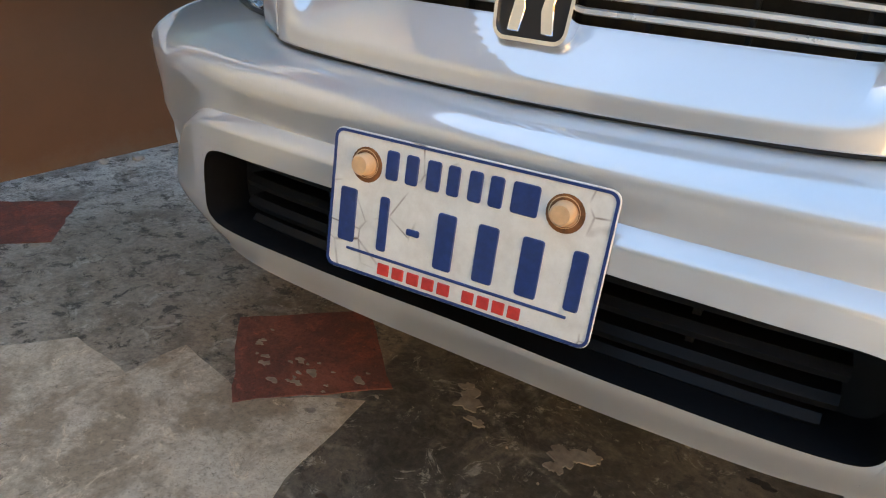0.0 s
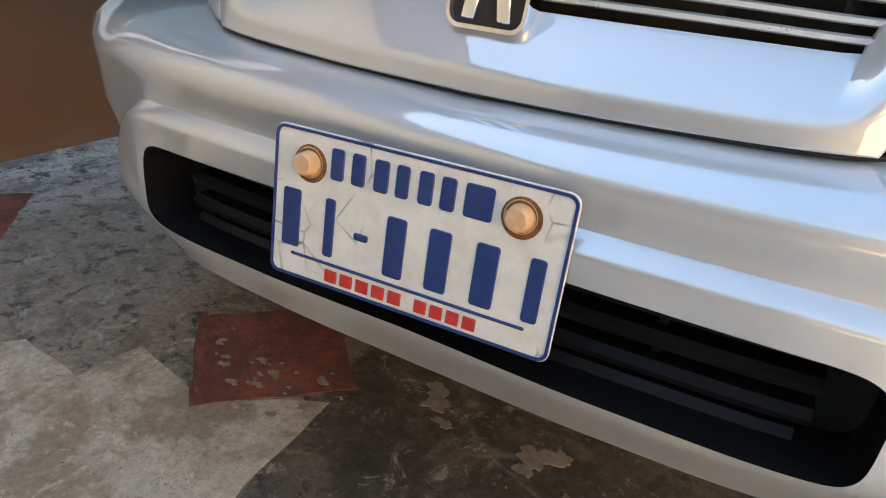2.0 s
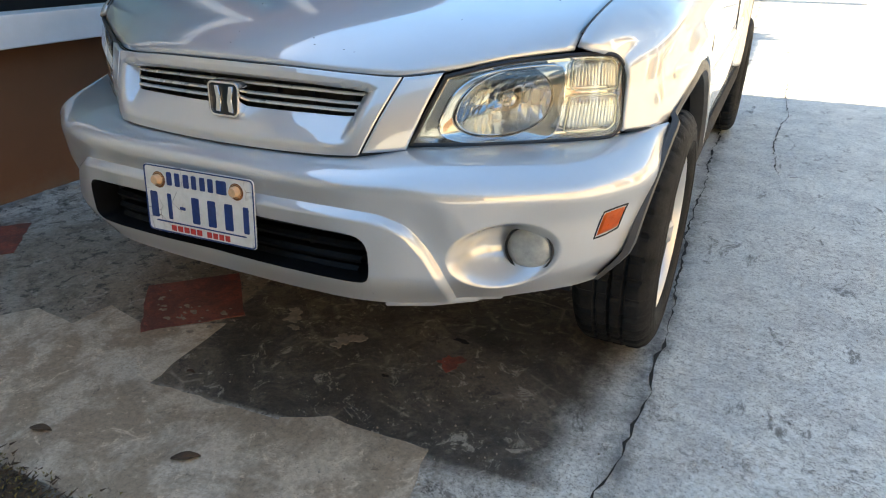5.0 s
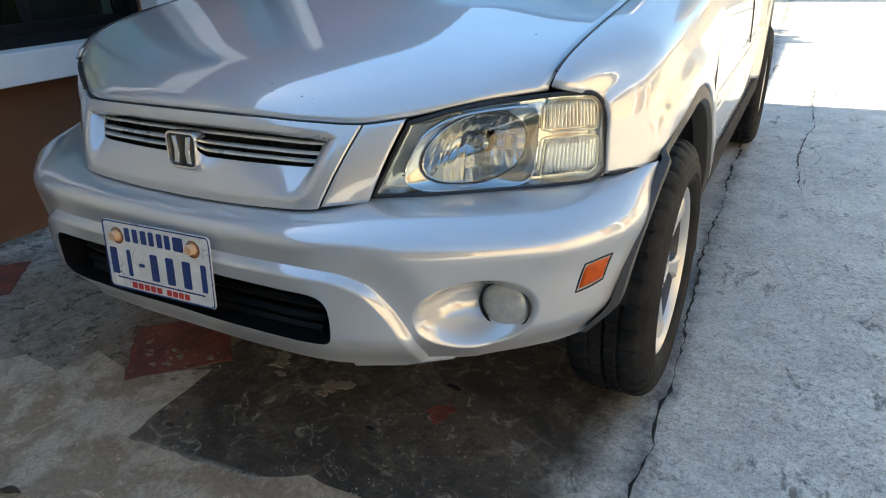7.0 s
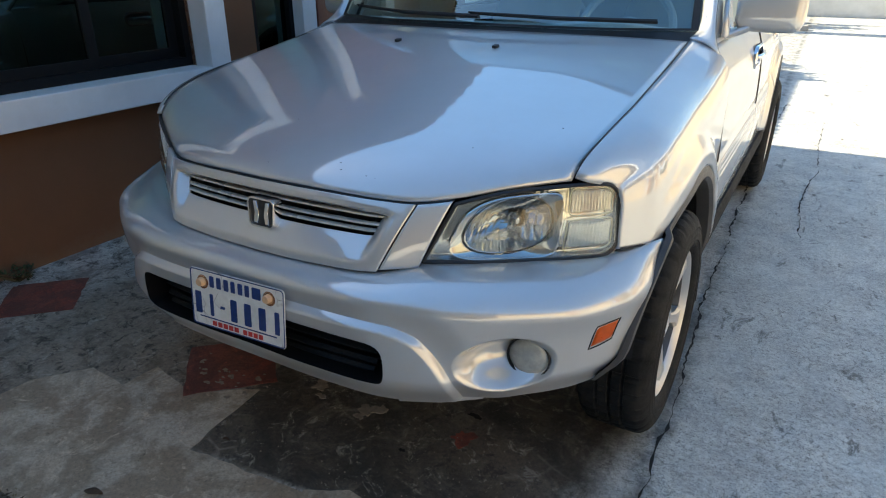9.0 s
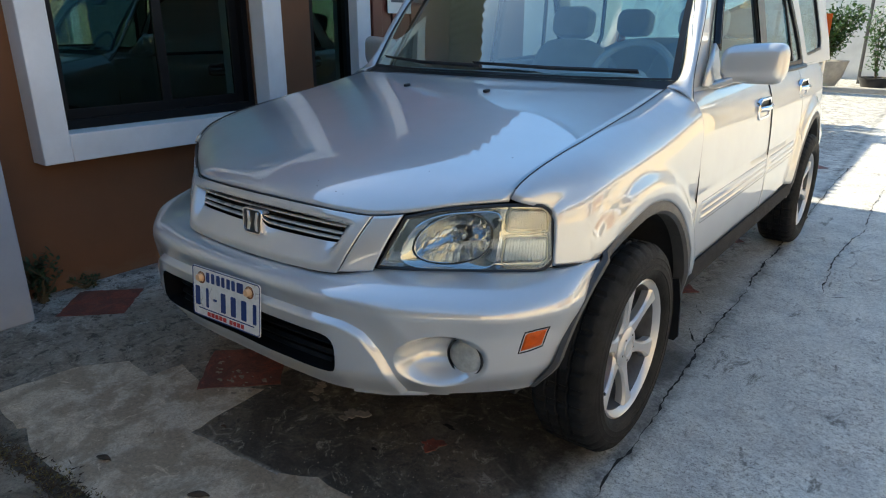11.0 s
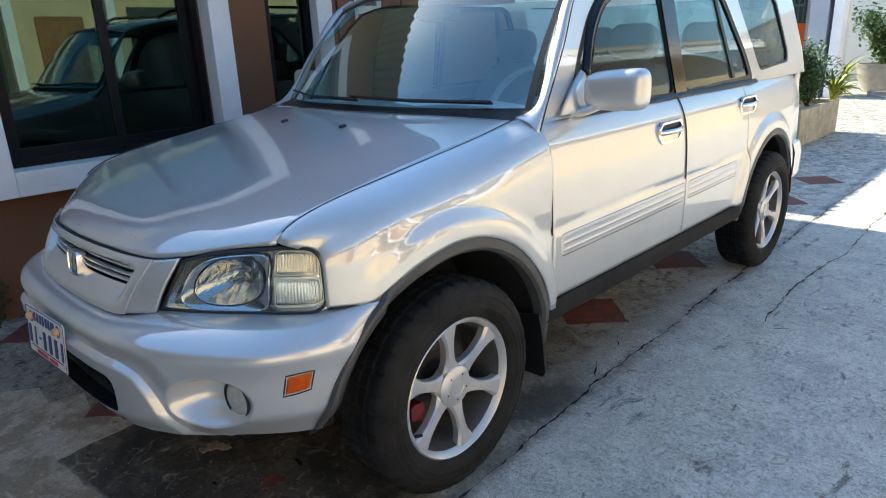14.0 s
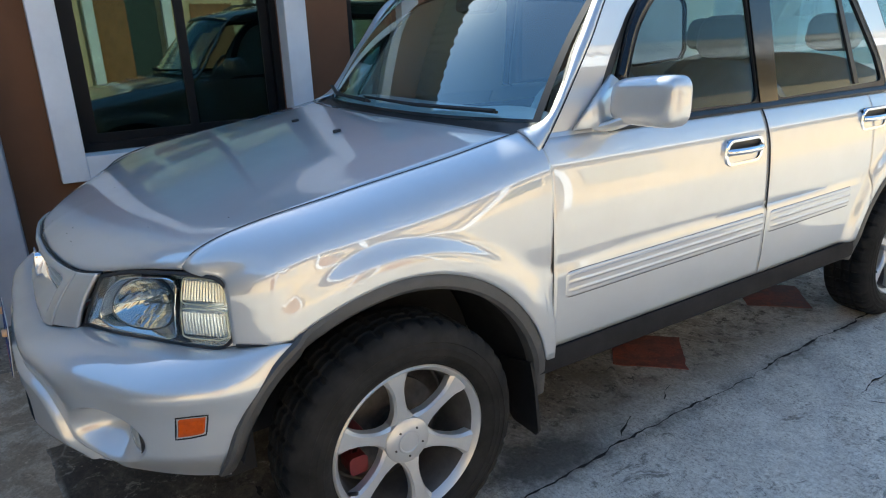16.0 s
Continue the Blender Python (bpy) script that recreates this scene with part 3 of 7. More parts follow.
def sash(y0, y1, z0, z1, x, w=0.050, d=0.03):
    s = part("sash", box_bm(box_bm(box_bm(box_bm(bmesh.new(), (x - d, y0, z0), (x, y0 + w, z1)), (x - d, y1 - w, z0), (x, y1, z1)),
                            (x - d, y0 + w, z0), (x, y1 - w, z0 + w)), (x - d, y0 + w, z1 - w), (x, y1 - w, z1)), BLACK_FRAME, window_1, "black aluminium sash", smooth=False)
    g = box("pane", (x - d / 2 - 0.003, y0 + w, z0 + w), (x - d / 2 + 0.003, y1 - w, z1 - w), GLASS_WINDOW, s, "dark green window glass")
    g.visible_shadow = False
    return s


GX = WX - 0.045
for y0, y1, z0, z1 in ((WIN_Y0, WIN_Y0 + 0.04, WIN_Z0, WIN_Z1), (WIN_Y1 - 0.04, WIN_Y1, WIN_Z0, WIN_Z1), (WIN_Y0 + 0.04, WIN_Y1 - 0.04, WIN_Z0, WIN_Z0 + 0.045), (WIN_Y0 + 0.04, WIN_Y1 - 0.04, WIN_Z1 - 0.04, WIN_Z1)):
    box("outer_frame", (GX - 0.07, y0, z0), (GX + 0.02, y1, z1), BLACK_FRAME, window_1, "black aluminium track")
sash(WIN_Y0 + 0.04, 1.07, WIN_Z0 + 0.045, WIN_Z1 - 0.04, GX)
sash(1.02, WIN_Y1 - 0.04, WIN_Z0 + 0.045, WIN_Z1 - 0.04, GX - 0.033)

# narrow glazed opening with its white jamb
window_2 = new("window_2")
tagged(window_2, "narrow dark glazed opening with a white jamb", "window", kind="structure")
bevel(box("window_frame", (WX - 0.03, D_Y1 - 0.03, 0.0), (WX + 0.07, D_Y1 + 0.10, 2.45), WHITE_TRIM, window_2), 0.005)
box("outer_frame", (WX - 0.09, D_Y0, 0.12), (WX - 0.01, D_Y0 + 0.035, D_Z1), BLACK_FRAME, window_2)
box("outer_frame", (WX - 0.09, D_Y1 - 0.065, 0.12), (WX - 0.012, D_Y1 - 0.03, D_Z1), BLACK_FRAME, window_2)
g = box("pane", (WX - 0.055, D_Y0 + 0.035, 0.12), (WX - 0.049, D_Y1 - 0.065, D_Z1), GLASS_WINDOW, window_2, "dark green window glass")
g.visible_shadow = False

# ribbed red-brown metal shutter door
door_1 = new("door_1")
tagged(door_1, "ribbed red-brown metal door", "door", kind="structure")
for k in range(9):
    y = 2.56 + 0.105 * k
    bevel(box("door_panel", (WX - 0.07, y, 0.02), (WX - 0.03 + 0.012 * (k % 2), y + 0.100, 2.45), RED_DOOR, door_1), 0.006)
box("backing", (WX - 0.12, 2.55, 0.0), (WX - 0.075, 3.50, 2.45), RED_DOOR, door_1)

# corrugated tin roof over the house front
house_roof = new("roof_house")
tagged(house_roof, "corrugated faded brown tin roof over the house front", "roof", kind="structure")
# carried on unseen to y = -6 to darken the car's front
ya = np.linspace(-6.0, 4.75, 641)
wav = 0.022 * np.sin(2 * math.pi * ya / 0.15)
sheet("tin_sheet", np.array([[(x, y, z + w) for y, w in zip(ya, wav)] for x, z in ((-4.6, 3.75), (-1.15, 2.66))]), SOFFIT, house_roof, "faded brown corrugated sheet", thick=0.004)
# added block out of view that keeps light off the yard
rear_blocker = new("wall_back")
tagged(rear_blocker, "unseen rear block added behind the house to hold back light", "wall", kind="structure")
box("panel", (-7.0, -6.0, 0.0), (-5.3, 4.69, 3.75), CREAM_WALL, rear_blocker)
# low wing past the house corner
wing = new("wall_wing")
tagged(wing, "low wing of the house with a tin eave", "wall", kind="structure")
box("panel", (-6.0, 4.72, 0), (-2.7, 8.6, 2.6), PALE_WALL, wing)
yr = np.linspace(4.90, 8.66, 260)
wr = 0.020 * np.sin(2 * math.pi * yr / 0.15)
sheet("roof", np.array([[(x, y, z + w) for y, w in zip(yr, wr)] for x, z in ((-4.0, 3.05), (-2.30, 2.62))]), TERRACOTTA, wing, "corrugated tin eave", thick=0.004)

# ==== column and cream wall at the near corner ====
column = tagged(bevel(box("column", (-1.95, -0.145, 0.0), (-1.625, 0.075, 2.76), GREY_COLUMN), 0.008), "grey-blue painted square column", "column", kind="structure")
wall_cream = new("wall_cream")
tagged(wall_cream, "cream plaster wall with a stained foot", "wall", kind="structure")
# its run to y = -6 is unseen, added to darken the car's front
box("panel", (-1.95, -6.0, 0.0), (-1.70, -0.145, 2.78), CREAM_WALL, wall_cream)
bevel(box("ledge", (-1.70, -6.0, 0.0), (-1.595, -0.147, 0.175), CREAM_WALL, wall_cream), 0.012)

# ==== the yard's other sides ====
wall_far = new("wall_far")
tagged(wall_far, "pale yard wall at the end", "wall", kind="structure")
box("panel", (-9, 18.6, 0), (9, 18.85, 3.4), PALE_WALL, wall_far)
for k in range(30):
    box("coping", (-9 + 0.6 * k, 18.55, 3.4), (-9 + 0.6 * k + 0.597, 18.90, 3.5), TERRACOTTA, wall_far)
wall_opposite = new("wall_opposite")
tagged(wall_opposite, "sunlit cream house wall across the yard", "wall", kind="structure")
box("panel", (6.0, -9.0, 0), (6.25, 22.0, 3.1), OPPOSITE_WALL, wall_opposite)
yo = np.linspace(-9, 22, 620)
wo = 0.030 * np.sin(2 * math.pi * yo / 0.25)
sheet("roof", np.array([[(x, y, z + w) for y, w in zip(yo, wo)] for x, z in ((5.45, 3.10), (9.0, 4.6))]), TERRACOTTA, wall_opposite, "pale tiled roof", thick=0.03)
box("fascia", (5.47, -9, 2.92), (5.50, 22, 3.07), WHITE_TRIM, wall_opposite)
box("roof_bed", (5.6, -9, 3.05), (9.0, 22, 3.10), TERRACOTTA, wall_opposite, m=None)
for y0, y1, z0, z1, mt in ((-2.4, -1.5, 0, 2.1, WOOD), (-0.9, 0.0, 0.9, 2.1, PALE_SHUTTER), (1.50, 1.95, 0, 2.1, WOOD), (1.95, 2.40, 0, 2.1, GATE_GREEN), (2.95, 3.65, 0, 1.95, WOOD), (4.4, 5.3, 0.9, 2.1, GATE_GREEN), (6.4, 8.0, 0.9, 2.1, PALE_SHUTTER)):
    box("door_panel" if z0 == 0 else "window_panel", (5.96, y0, z0), (6.02, y1, z1), mt, wall_opposite)
for y in (-1.25, 1.30, 2.42, 3.90, 5.6):
    bevel(box("post", (5.52, y, 0.0), (5.66, y + 0.14, 3.02), WHITE_TRIM, wall_opposite, "white porch post"), 0.006)
# added wall out of view; height and grey set to dim the car's front
GREY_UNSEEN = wall_paint("grey_yard_wall", (0.15, 0.14, 0.13), (0.14, 0.12, 0.10))
wall_behind = new("wall_behind")
tagged(wall_behind, "unseen dark grey wall added to cut light on the car's front", "wall", kind="structure")
box("panel", (-9, -6.2, 0), (9, -6.0, 4.8), GREY_UNSEEN, wall_behind)
# added dark panel, also out of view, on the same wall
box("gate_panel", (-1.2, -6.0, 0.02), (2.2, -5.95, 2.3), GATE_GREEN, wall_behind, "added dark green panel on the unseen wall")


# ==== the car: body ====
car = thing("car", "silver compact off-road car parked on the yard", "car")
CY_F, CY_R, CZ, TRX = 0.86, 3.48, 0.334, 0.768        # axles, hub height, half track
# plan of the bumper's face and of the inner edge of its top shelf
plan_b = curve3([(0, 0.034), (0.20, 0.036), (0.38, 0.055), (0.53, 0.118), (0.65, 0.205), (0.745, 0.290), (0.805, 0.390), (0.838, 0.490), (0.850, 0.575)])
plan_g = curve3([(0, 0.132), (0.18, 0.136), (0.32, 0.155), (0.40, 0.208), (0.53, 0.298), (0.66, 0.388), (0.745, 0.460), (0.800, 0.520), (0.842, 0.578)])


RIDGE = pchip([0, 0.30, 0.39, 0.455, 0.493, 0.520, 0.542, 0.560, 0.60, 0.9], [0.600, 0.599, 0.594, 0.572, 0.530, 0.480, 0.425, 0.375, 0.255, -0.60])


def ridge_z(x):
    return RIDGE(np.abs(x))




_rx = np.linspace(0, 0.62, 2400)
_rz = ridge_z(_rx)


def bumper_point(s, z, f):
    """s: along the half plan; z: height; f: how far in over the shelf (0 face .. 1 lamp edge)."""
    p, q = plan_b(s), plan_g(s)
    e = 1e-3
    d = plan_b(np.clip(s + e, 0, 1)) - plan_b(np.clip(s - e, 0, 1))
    d /= np.linalg.norm(d, axis=-1, keepdims=True)
    nrm = np.stack([d[..., 1], -d[..., 0]], -1)          # outward
    tuck = 0.052 * sstep(0.47, 0.355, z) 
    x = p[..., 0]
    sd = np.sqrt(np.min((x[..., None] - _rx) ** 2 + (z[..., None] - _rz) ** 2, -1)) * np.sign(ridge_z(x) - z)
    rise = np.clip((sd - 0.0005) / 0.018, 0, 1)
    dish = -0.016 * sstep(0.085, 0.0, -sd)
    rec = dish + 0.0165 * np.sin(math.pi / 2 * rise)
    # fog lamp bowl
    arc = (s - S_FOG) * ARC
    r2 = (arc / 0.119) ** 2 + ((z - 0.500) / 0.077) ** 2
    bowl = -0.080 * np.clip(1 - r2 ** 1.35, 0, 1) ** 1.6
    rec = rec + 0.021 * sstep(0.40, 0.75, s) * sstep(1.0, 0.84, s) * np.exp(-((z - 0.630) / 0.050) ** 2)
    rec = rec - 0.012 * sstep(0.56, 0.42, z) * sstep(0.55, 0.75, s) * sstep(1.0, 0.90, s)
    off = (rec + bowl) * (1 - f) ** 2 - tuck
    base = p + nrm * off[..., None]
    xy = base * (1 - f[..., None]) + q * f[..., None]
    return np.concatenate([xy, z[..., None]], -1)


_s = np.linspace(0, 1, 400)
_pl = plan_b(_s)
ARC = float(np.sum(np.linalg.norm(np.diff(_pl, axis=0), axis=1)))
S_FOG = float(_s[np.argmin(np.abs(_pl[:, 0] - 0.626))])
S_INT = float(_s[np.argmin(np.abs(_pl[:, 0] - 0.390))])      # end of the lower intake
S_RIDGE = float(_s[np.argmin(np.abs(_pl[:, 0] - 0.575))])
Z_BOT = pchip([0, 0.45, 0.62, 0.8, 1.0], [0.383, 0.386, 0.391, 0.383, 0.374])
Z_TOP = pchip([0, 0.3, 0.45, 0.8, 1.0], [0.668, 0.676, 0.690, 0.692, 0.706])
int_top = lambda s: np.clip(1 - (np.clip(s / S_INT, 0, 1)) ** 22, 0, 1) ** 0.34
int_low = lambda s: np.clip(1 - (np.clip(s / S_INT, 0, 1)) ** 48, 0, 1) ** 0.34


Z_ROLL = 0.613


def arch_cut(s, z):
    """Draws the bumper's end back to the wheel opening."""
    ylim = CY_F - np.sqrt(np.clip(0.458 ** 2 - (z - 0.337) ** 2, 0.08, None))
    send = np.interp(ylim, _pl[:, 1], _s)
    return np.where(s < 0.72, s, 0.72 + (s - 0.72) * (np.minimum(send, 1.0) - 0.72) / 0.28)


def bumper():
    scol = np.concatenate([np.linspace(0, S_INT * 0.80, 60), S_INT * (0.80 + 0.20 * np.sin(np.linspace(0.04, 1, 26) * math.pi / 2)), np.linspace(S_INT, S_RIDGE, 200)[1:], np.linspace(S_RIDGE, 1, 200)[1:]])
    zb = Z_BOT(scol)
    mid = 0.500 - 0.02 * scol
    lo, hi = mid - 0.048 * int_low(scol), mid + 0.060 * int_top(scol)
    rows = []
    for k in np.linspace(0, 1, 60):
        rows.append((zb + (lo - zb) * k, np.zeros_like(scol)))
    nlow = len(rows)
    for k in np.linspace(0, 1, 90):
        rows.append((hi + (Z_ROLL - hi) * k, np.zeros_like(scol)))
    for k in np.linspace(0, 1, 24)[1:]:
        a = k * math.pi / 2
        f = (1 - math.cos(a)) ** 1.15
        rows.append((Z_ROLL + (Z_TOP(scol) - Z_ROLL) * math.sin(a) ** 0.9, np.full_like(scol, f)))
    P = np.stack([bumper_point(arch_cut(scol, z), z, f) for z, f in rows], 0)
    ns = np.argmax(scol >= S_INT - 1e-9)
    ob = sheet("bumper", P, PAINT, car, "silver painted front bumper", flip=True, mirror="join", skip=lambda i, j: i == nlow - 1 and j < ns)
    # inner lip of the intake
    n = ns + 1
    top, bot = P[nlow, :n], P[nlow - 1, :n]
    loop = np.concatenate([top, bot[::-1]])
    back = loop.copy()
    back[:, 1] += 0.095
    back[:, 2] = 0.487 + (back[:, 2] - 0.487) * 0.93
    Q = np.stack([loop, back], 0)
    sheet("intake_lip", Q, INTAKE_BLACK, ob, "black inner lip of the intake", mirror="join")
    return ob, P


BUMPER, BP = bumper()
# dark box behind the intake, and its slats
bm = bmesh.new()
box_bm(bm, (-0.41, 0.13, 0.42), (0.41, 0.16, 0.60))
part("intake_back", bm, DARK, BUMPER, "dark air intake cavity", smooth=False)
for z, w in ((0.535, 0.345), (0.505, 0.350), (0.475, 0.350), (0.452, 0.342)):
    pts = [(x, float(plan_b(float(np.interp(abs(x), _pl[:, 0], _s)))[1]) + 0.062, z) for x in np.linspace(-w, w, 31)]
    o = sheet("slat", np.array([[(x, y - 0.014, zz - 0.008) for x, y, zz in pts], [(x, y - 0.018, zz) for x, y, zz in pts], [(x, y - 0.010, zz + 0.007) for x, y, zz in pts], [(x, y + 0.03, zz + 0.004) for x, y, zz in pts]]), INTAKE_BLACK, BUMPER, flip=True)
for x in (-0.22, -0.08, 0.08, 0.22):
    box("rib", (x - 0.004, 0.105, 0.43), (x + 0.004, 0.15, 0.56), BLACK_PLASTIC, BUMPER)

# small splash plates under the bumper's ridges
for sx in (-1, 1):
    bm = poly_prism(bmesh.new(), [(sx * x, y) for x, y in ((0.385, 0.120), (0.475, 0.165), (0.556, 0.228), (0.540, 0.300), (0.380, 0.300))][::sx], 0.392, None, 0.362)
    bevel(part("splash_plate", bm, PAINT, BUMPER, "silver splash plate under the bumper", smooth=False), 0.006)

# ---- grille panel ----
HALF_B, HALF_T = 0.325, 0.383
hood_edge = curve3([(0, 0.162, 0.838), (0.20, 0.176, 0.834), (0.30, 0.196, 0.828), (0.383, 0.226, 0.825), (0.45, 0.264, 0.833), (0.56, 0.333, 0.855), (0.665, 0.405, 0.868)])
_he = hood_edge(np.linspace(0, 1, 400))


def edge_at(x):
    """The hood's front edge at lateral x: y, z."""
    x = np.abs(x)
    return np.interp(x, _he[:, 0], _he[:, 1]), np.interp(x, _he[:, 0], _he[:, 2])


_pg = plan_g(np.linspace(0, 1, 400))
g_y = lambda x: np.interp(np.abs(x), _pg[:, 0], _pg[:, 1])


def panel_point(a, b):
    """a: -1..1 across, b: 0 foot .. 1 hood edge."""
    w = HALF_B + (HALF_T - HALF_B) * b
    x = a * w
    ey, ez = edge_at(x)
    y0 = g_y(x) - 0.012
    z0 = 0.672 + 0.012 * (np.abs(x) / 0.4) ** 2
    y = y0 + (ey - 0.004 - y0) * b - 0.010 * np.sin(math.pi * b)
    z = z0 + (ez - 0.006 - z0) * b
    q = np.maximum(np.abs(a) / 0.905, np.abs(b - 0.50) / 0.40)
    q = ((np.abs(a) / 0.905) ** 10 + (np.abs(b - 0.50) / 0.405) ** 10) ** 0.1
    inside = sstep(1.04, 0.94, q)
    depth = 0.034 * np.clip((b - 0.10) / 0.32, 0, 1) ** 1.1
    y = y + inside * depth
    return np.stack([x, y, z], -1)


A_O, B_O0, B_O1 = 0.865, 0.43, 0.855


def grille():
    a = np.concatenate([np.linspace(-1, -A_O, 14), np.linspace(-A_O, A_O, 60)[1:], np.linspace(A_O, 1, 14)[1:]])
    b = np.concatenate([np.linspace(0, B_O0, 30), np.linspace(B_O0, B_O1, 10)[1:], np.linspace(B_O1, 1, 14)[1:]])
    A, B = np.meshgrid(a, b, indexing="ij")
    P = panel_point(A, B)
    ob = sheet("grille_panel", P, PAINT, car, "silver grille surround", flip=True,
               skip=lambda i, j: abs((a[i] + a[i + 1]) / 2) < A_O and B_O0 < (b[j] + b[j + 1]) / 2 < B_O1, thick=0.012)
    return ob


GRILLE = grille()
box("grille_back", (-0.37, 0.262, 0.70), (0.37, 0.27, 0.83), RUSTY, GRILLE, "dark radiator cavity")
for k, b in enumerate((0.536, 0.63, 0.749)):
    for sgn in (-1, 1):
        a = np.linspace(0.0, A_O + 0.01, 28) * sgn
        p = panel_point(a, np.full_like(a, b))
        hh = 0.0036
        P = np.stack([p + (0, -0.006, -hh), p + (0, -0.013, -hh * 0.5), p + (0, -0.012, hh * 0.6), p + (0, -0.006, hh), p + (0, 0.004, hh * 0.2)], 0)
        sheet("grille_bar", P, GRILLE_BAR, GRILLE, "thin satin metal bar", flip=sgn > 0)
for x in (-0.28, -0.19, -0.10, 0.10, 0.19, 0.28):
    y = float(panel_point(np.array(x / 0.36), np.array(0.65))[1])
    box("grille_rib", (x - 0.002, y + 0.014, 0.737), (x + 0.002, y + 0.03, 0.81), BLACK_PLASTIC, GRILLE)


# side pieces between the grille panel and the lamps
def cheek():
    t = np.linspace(0, 1, 14)[:, None]
    b = np.linspace(0, 1, 20)[None, :]
    x0 = HALF_B + (HALF_T - HALF_B) * b + 0.004
    x1 = 0.400 + (0.452 - 0.400) * b
    x = x0 + (x1 - x0) * t
    ey, ez = edge_at(x)
    y0 = g_y(x) - 0.010
    z0 = 0.676 + 0.012 * (x / 0.4) ** 2
    return np.stack([x, y0 + (ey - 0.004 - y0) * b - 0.010 * np.sin(math.pi * b), z0 + (ez - 0.006 - z0) * b], -1)


sheet("nose_cheek", cheek(), PAINT, car, "silver panel beside the lamp", flip=True, mirror="twin", thick=0.012)

# ---- hood ----
h_c = pchip([0, 0.02, 0.05, 0.085, 0.15, 0.28, 0.52, 0.81, 1], [0.838, 0.858, 0.877, 0.893, 0.914, 0.944, 0.997, 1.058, 1.088])
h_e = pchip([0, 0.02, 0.05, 0.11, 0.20, 0.42, 0.80, 1], [0.868, 0.889, 0.908, 0.932, 0.953, 0.990, 1.044, 1.075])


def eased(f):
    """The same height line with its bends smoothed."""
    w = np.linspace(0, 1, 401)
    h = f(w ** 2)
    n = 60
    ext = np.concatenate([2 * h[0] - h[n:0:-1], h, 2 * h[-1] - h[-2:-n - 2:-1]])
    k = np.exp(-0.5 * (np.arange(-n, n + 1) / 16.0) ** 2)
    g = np.convolve(ext, k / k.sum(), "same")[n:-n]
    return lambda v: np.interp(np.sqrt(np.clip(v, 0, 1)), w, g)


h_c, h_e = eased(h_c), eased(h_e)
cowl_y = lambda u: 1.205 + 0.095 * np.abs(u) ** 2.2


seam_x = pchip([0.40, 0.50, 0.62, 0.72, 1.35], [0.667, 0.687, 0.698, 0.702, 0.703])


def hood_point(u, v):
    fx = 0.665 * u
    fy, fz = edge_at(fx)
    y = fy + (cowl_y(u) - fy) * v
    x = u * seam_x(0.405 + (1.30 - 0.405) * v)
    sh = 1 - np.abs(u) ** 3.2
    z = h_e(v) * (1 - sh) + h_c(v) * sh
    z0 = h_e(0.0) * (1 - sh) + h_c(0.0) * sh
    z = z + (fz - z0) * (1 - v) ** 14
    return np.stack([x, y, z], -1)


u = np.linspace(-1, 1, 71)
v = np.concatenate([np.linspace(0, 0.2, 26), np.linspace(0.2, 1, 40)[1:]])
U, V = np.meshgrid(u, v, indexing="ij")
HOOD = sheet("hood", hood_point(U, V), PAINT, car, "silver hood", thick=0.010)

# ---- sides: fender, doors, rear quarter ----
x_front = pchip([0.38, 0.44, 0.47, 0.50, 0.56, 0.65, 0.80, 1.34, 2.4, 3.2, 3.9, 4.2], [0.66, 0.735, 0.765, 0.790, 0.822, 0.838, 0.843, 0.843, 0.842, 0.832, 0.80, 0.75])
seam_z = pchip([0.40, 0.42, 0.45, 0.50, 0.62, 0.78, 1.11, 1.29, 1.40], [0.868, 0.893, 0.914, 0.935, 0.964, 0.989, 1.039, 1.072, 1.09])
door_x = pchip([0.40, 0.46, 0.58, 0.68, 0.80, 0.90, 0.97, 1.03, 1.06, 1.08], [-0.016, -0.007, 0.0, 0.0, -0.003, -0.010, -0.022, -0.044, -0.062, -0.078])
ARC_R, ARC_Z = 0.462, 0.337


def arch_z(y, yc, r=ARC_R):
    return ARC_Z + np.sqrt(np.clip(r * r - (y - yc) ** 2, 0, None))


def swell(y, z, yc):
    """The raised band round a wheel opening."""
    r = np.sqrt((y - yc) ** 2 + (z - ARC_Z) ** 2)
    return 0.024 * sstep(ARC_R + 0.098, ARC_R + 0.036, r)


def groove(y, z):
    """The line pressed along the doors."""
    zl = 0.712 + 0.010 * (y - 1.3)
    return -0.006 * np.exp(-((z - zl) / 0.007) ** 2) + 0.004 * sstep(zl + 0.004, zl - 0.01, z)


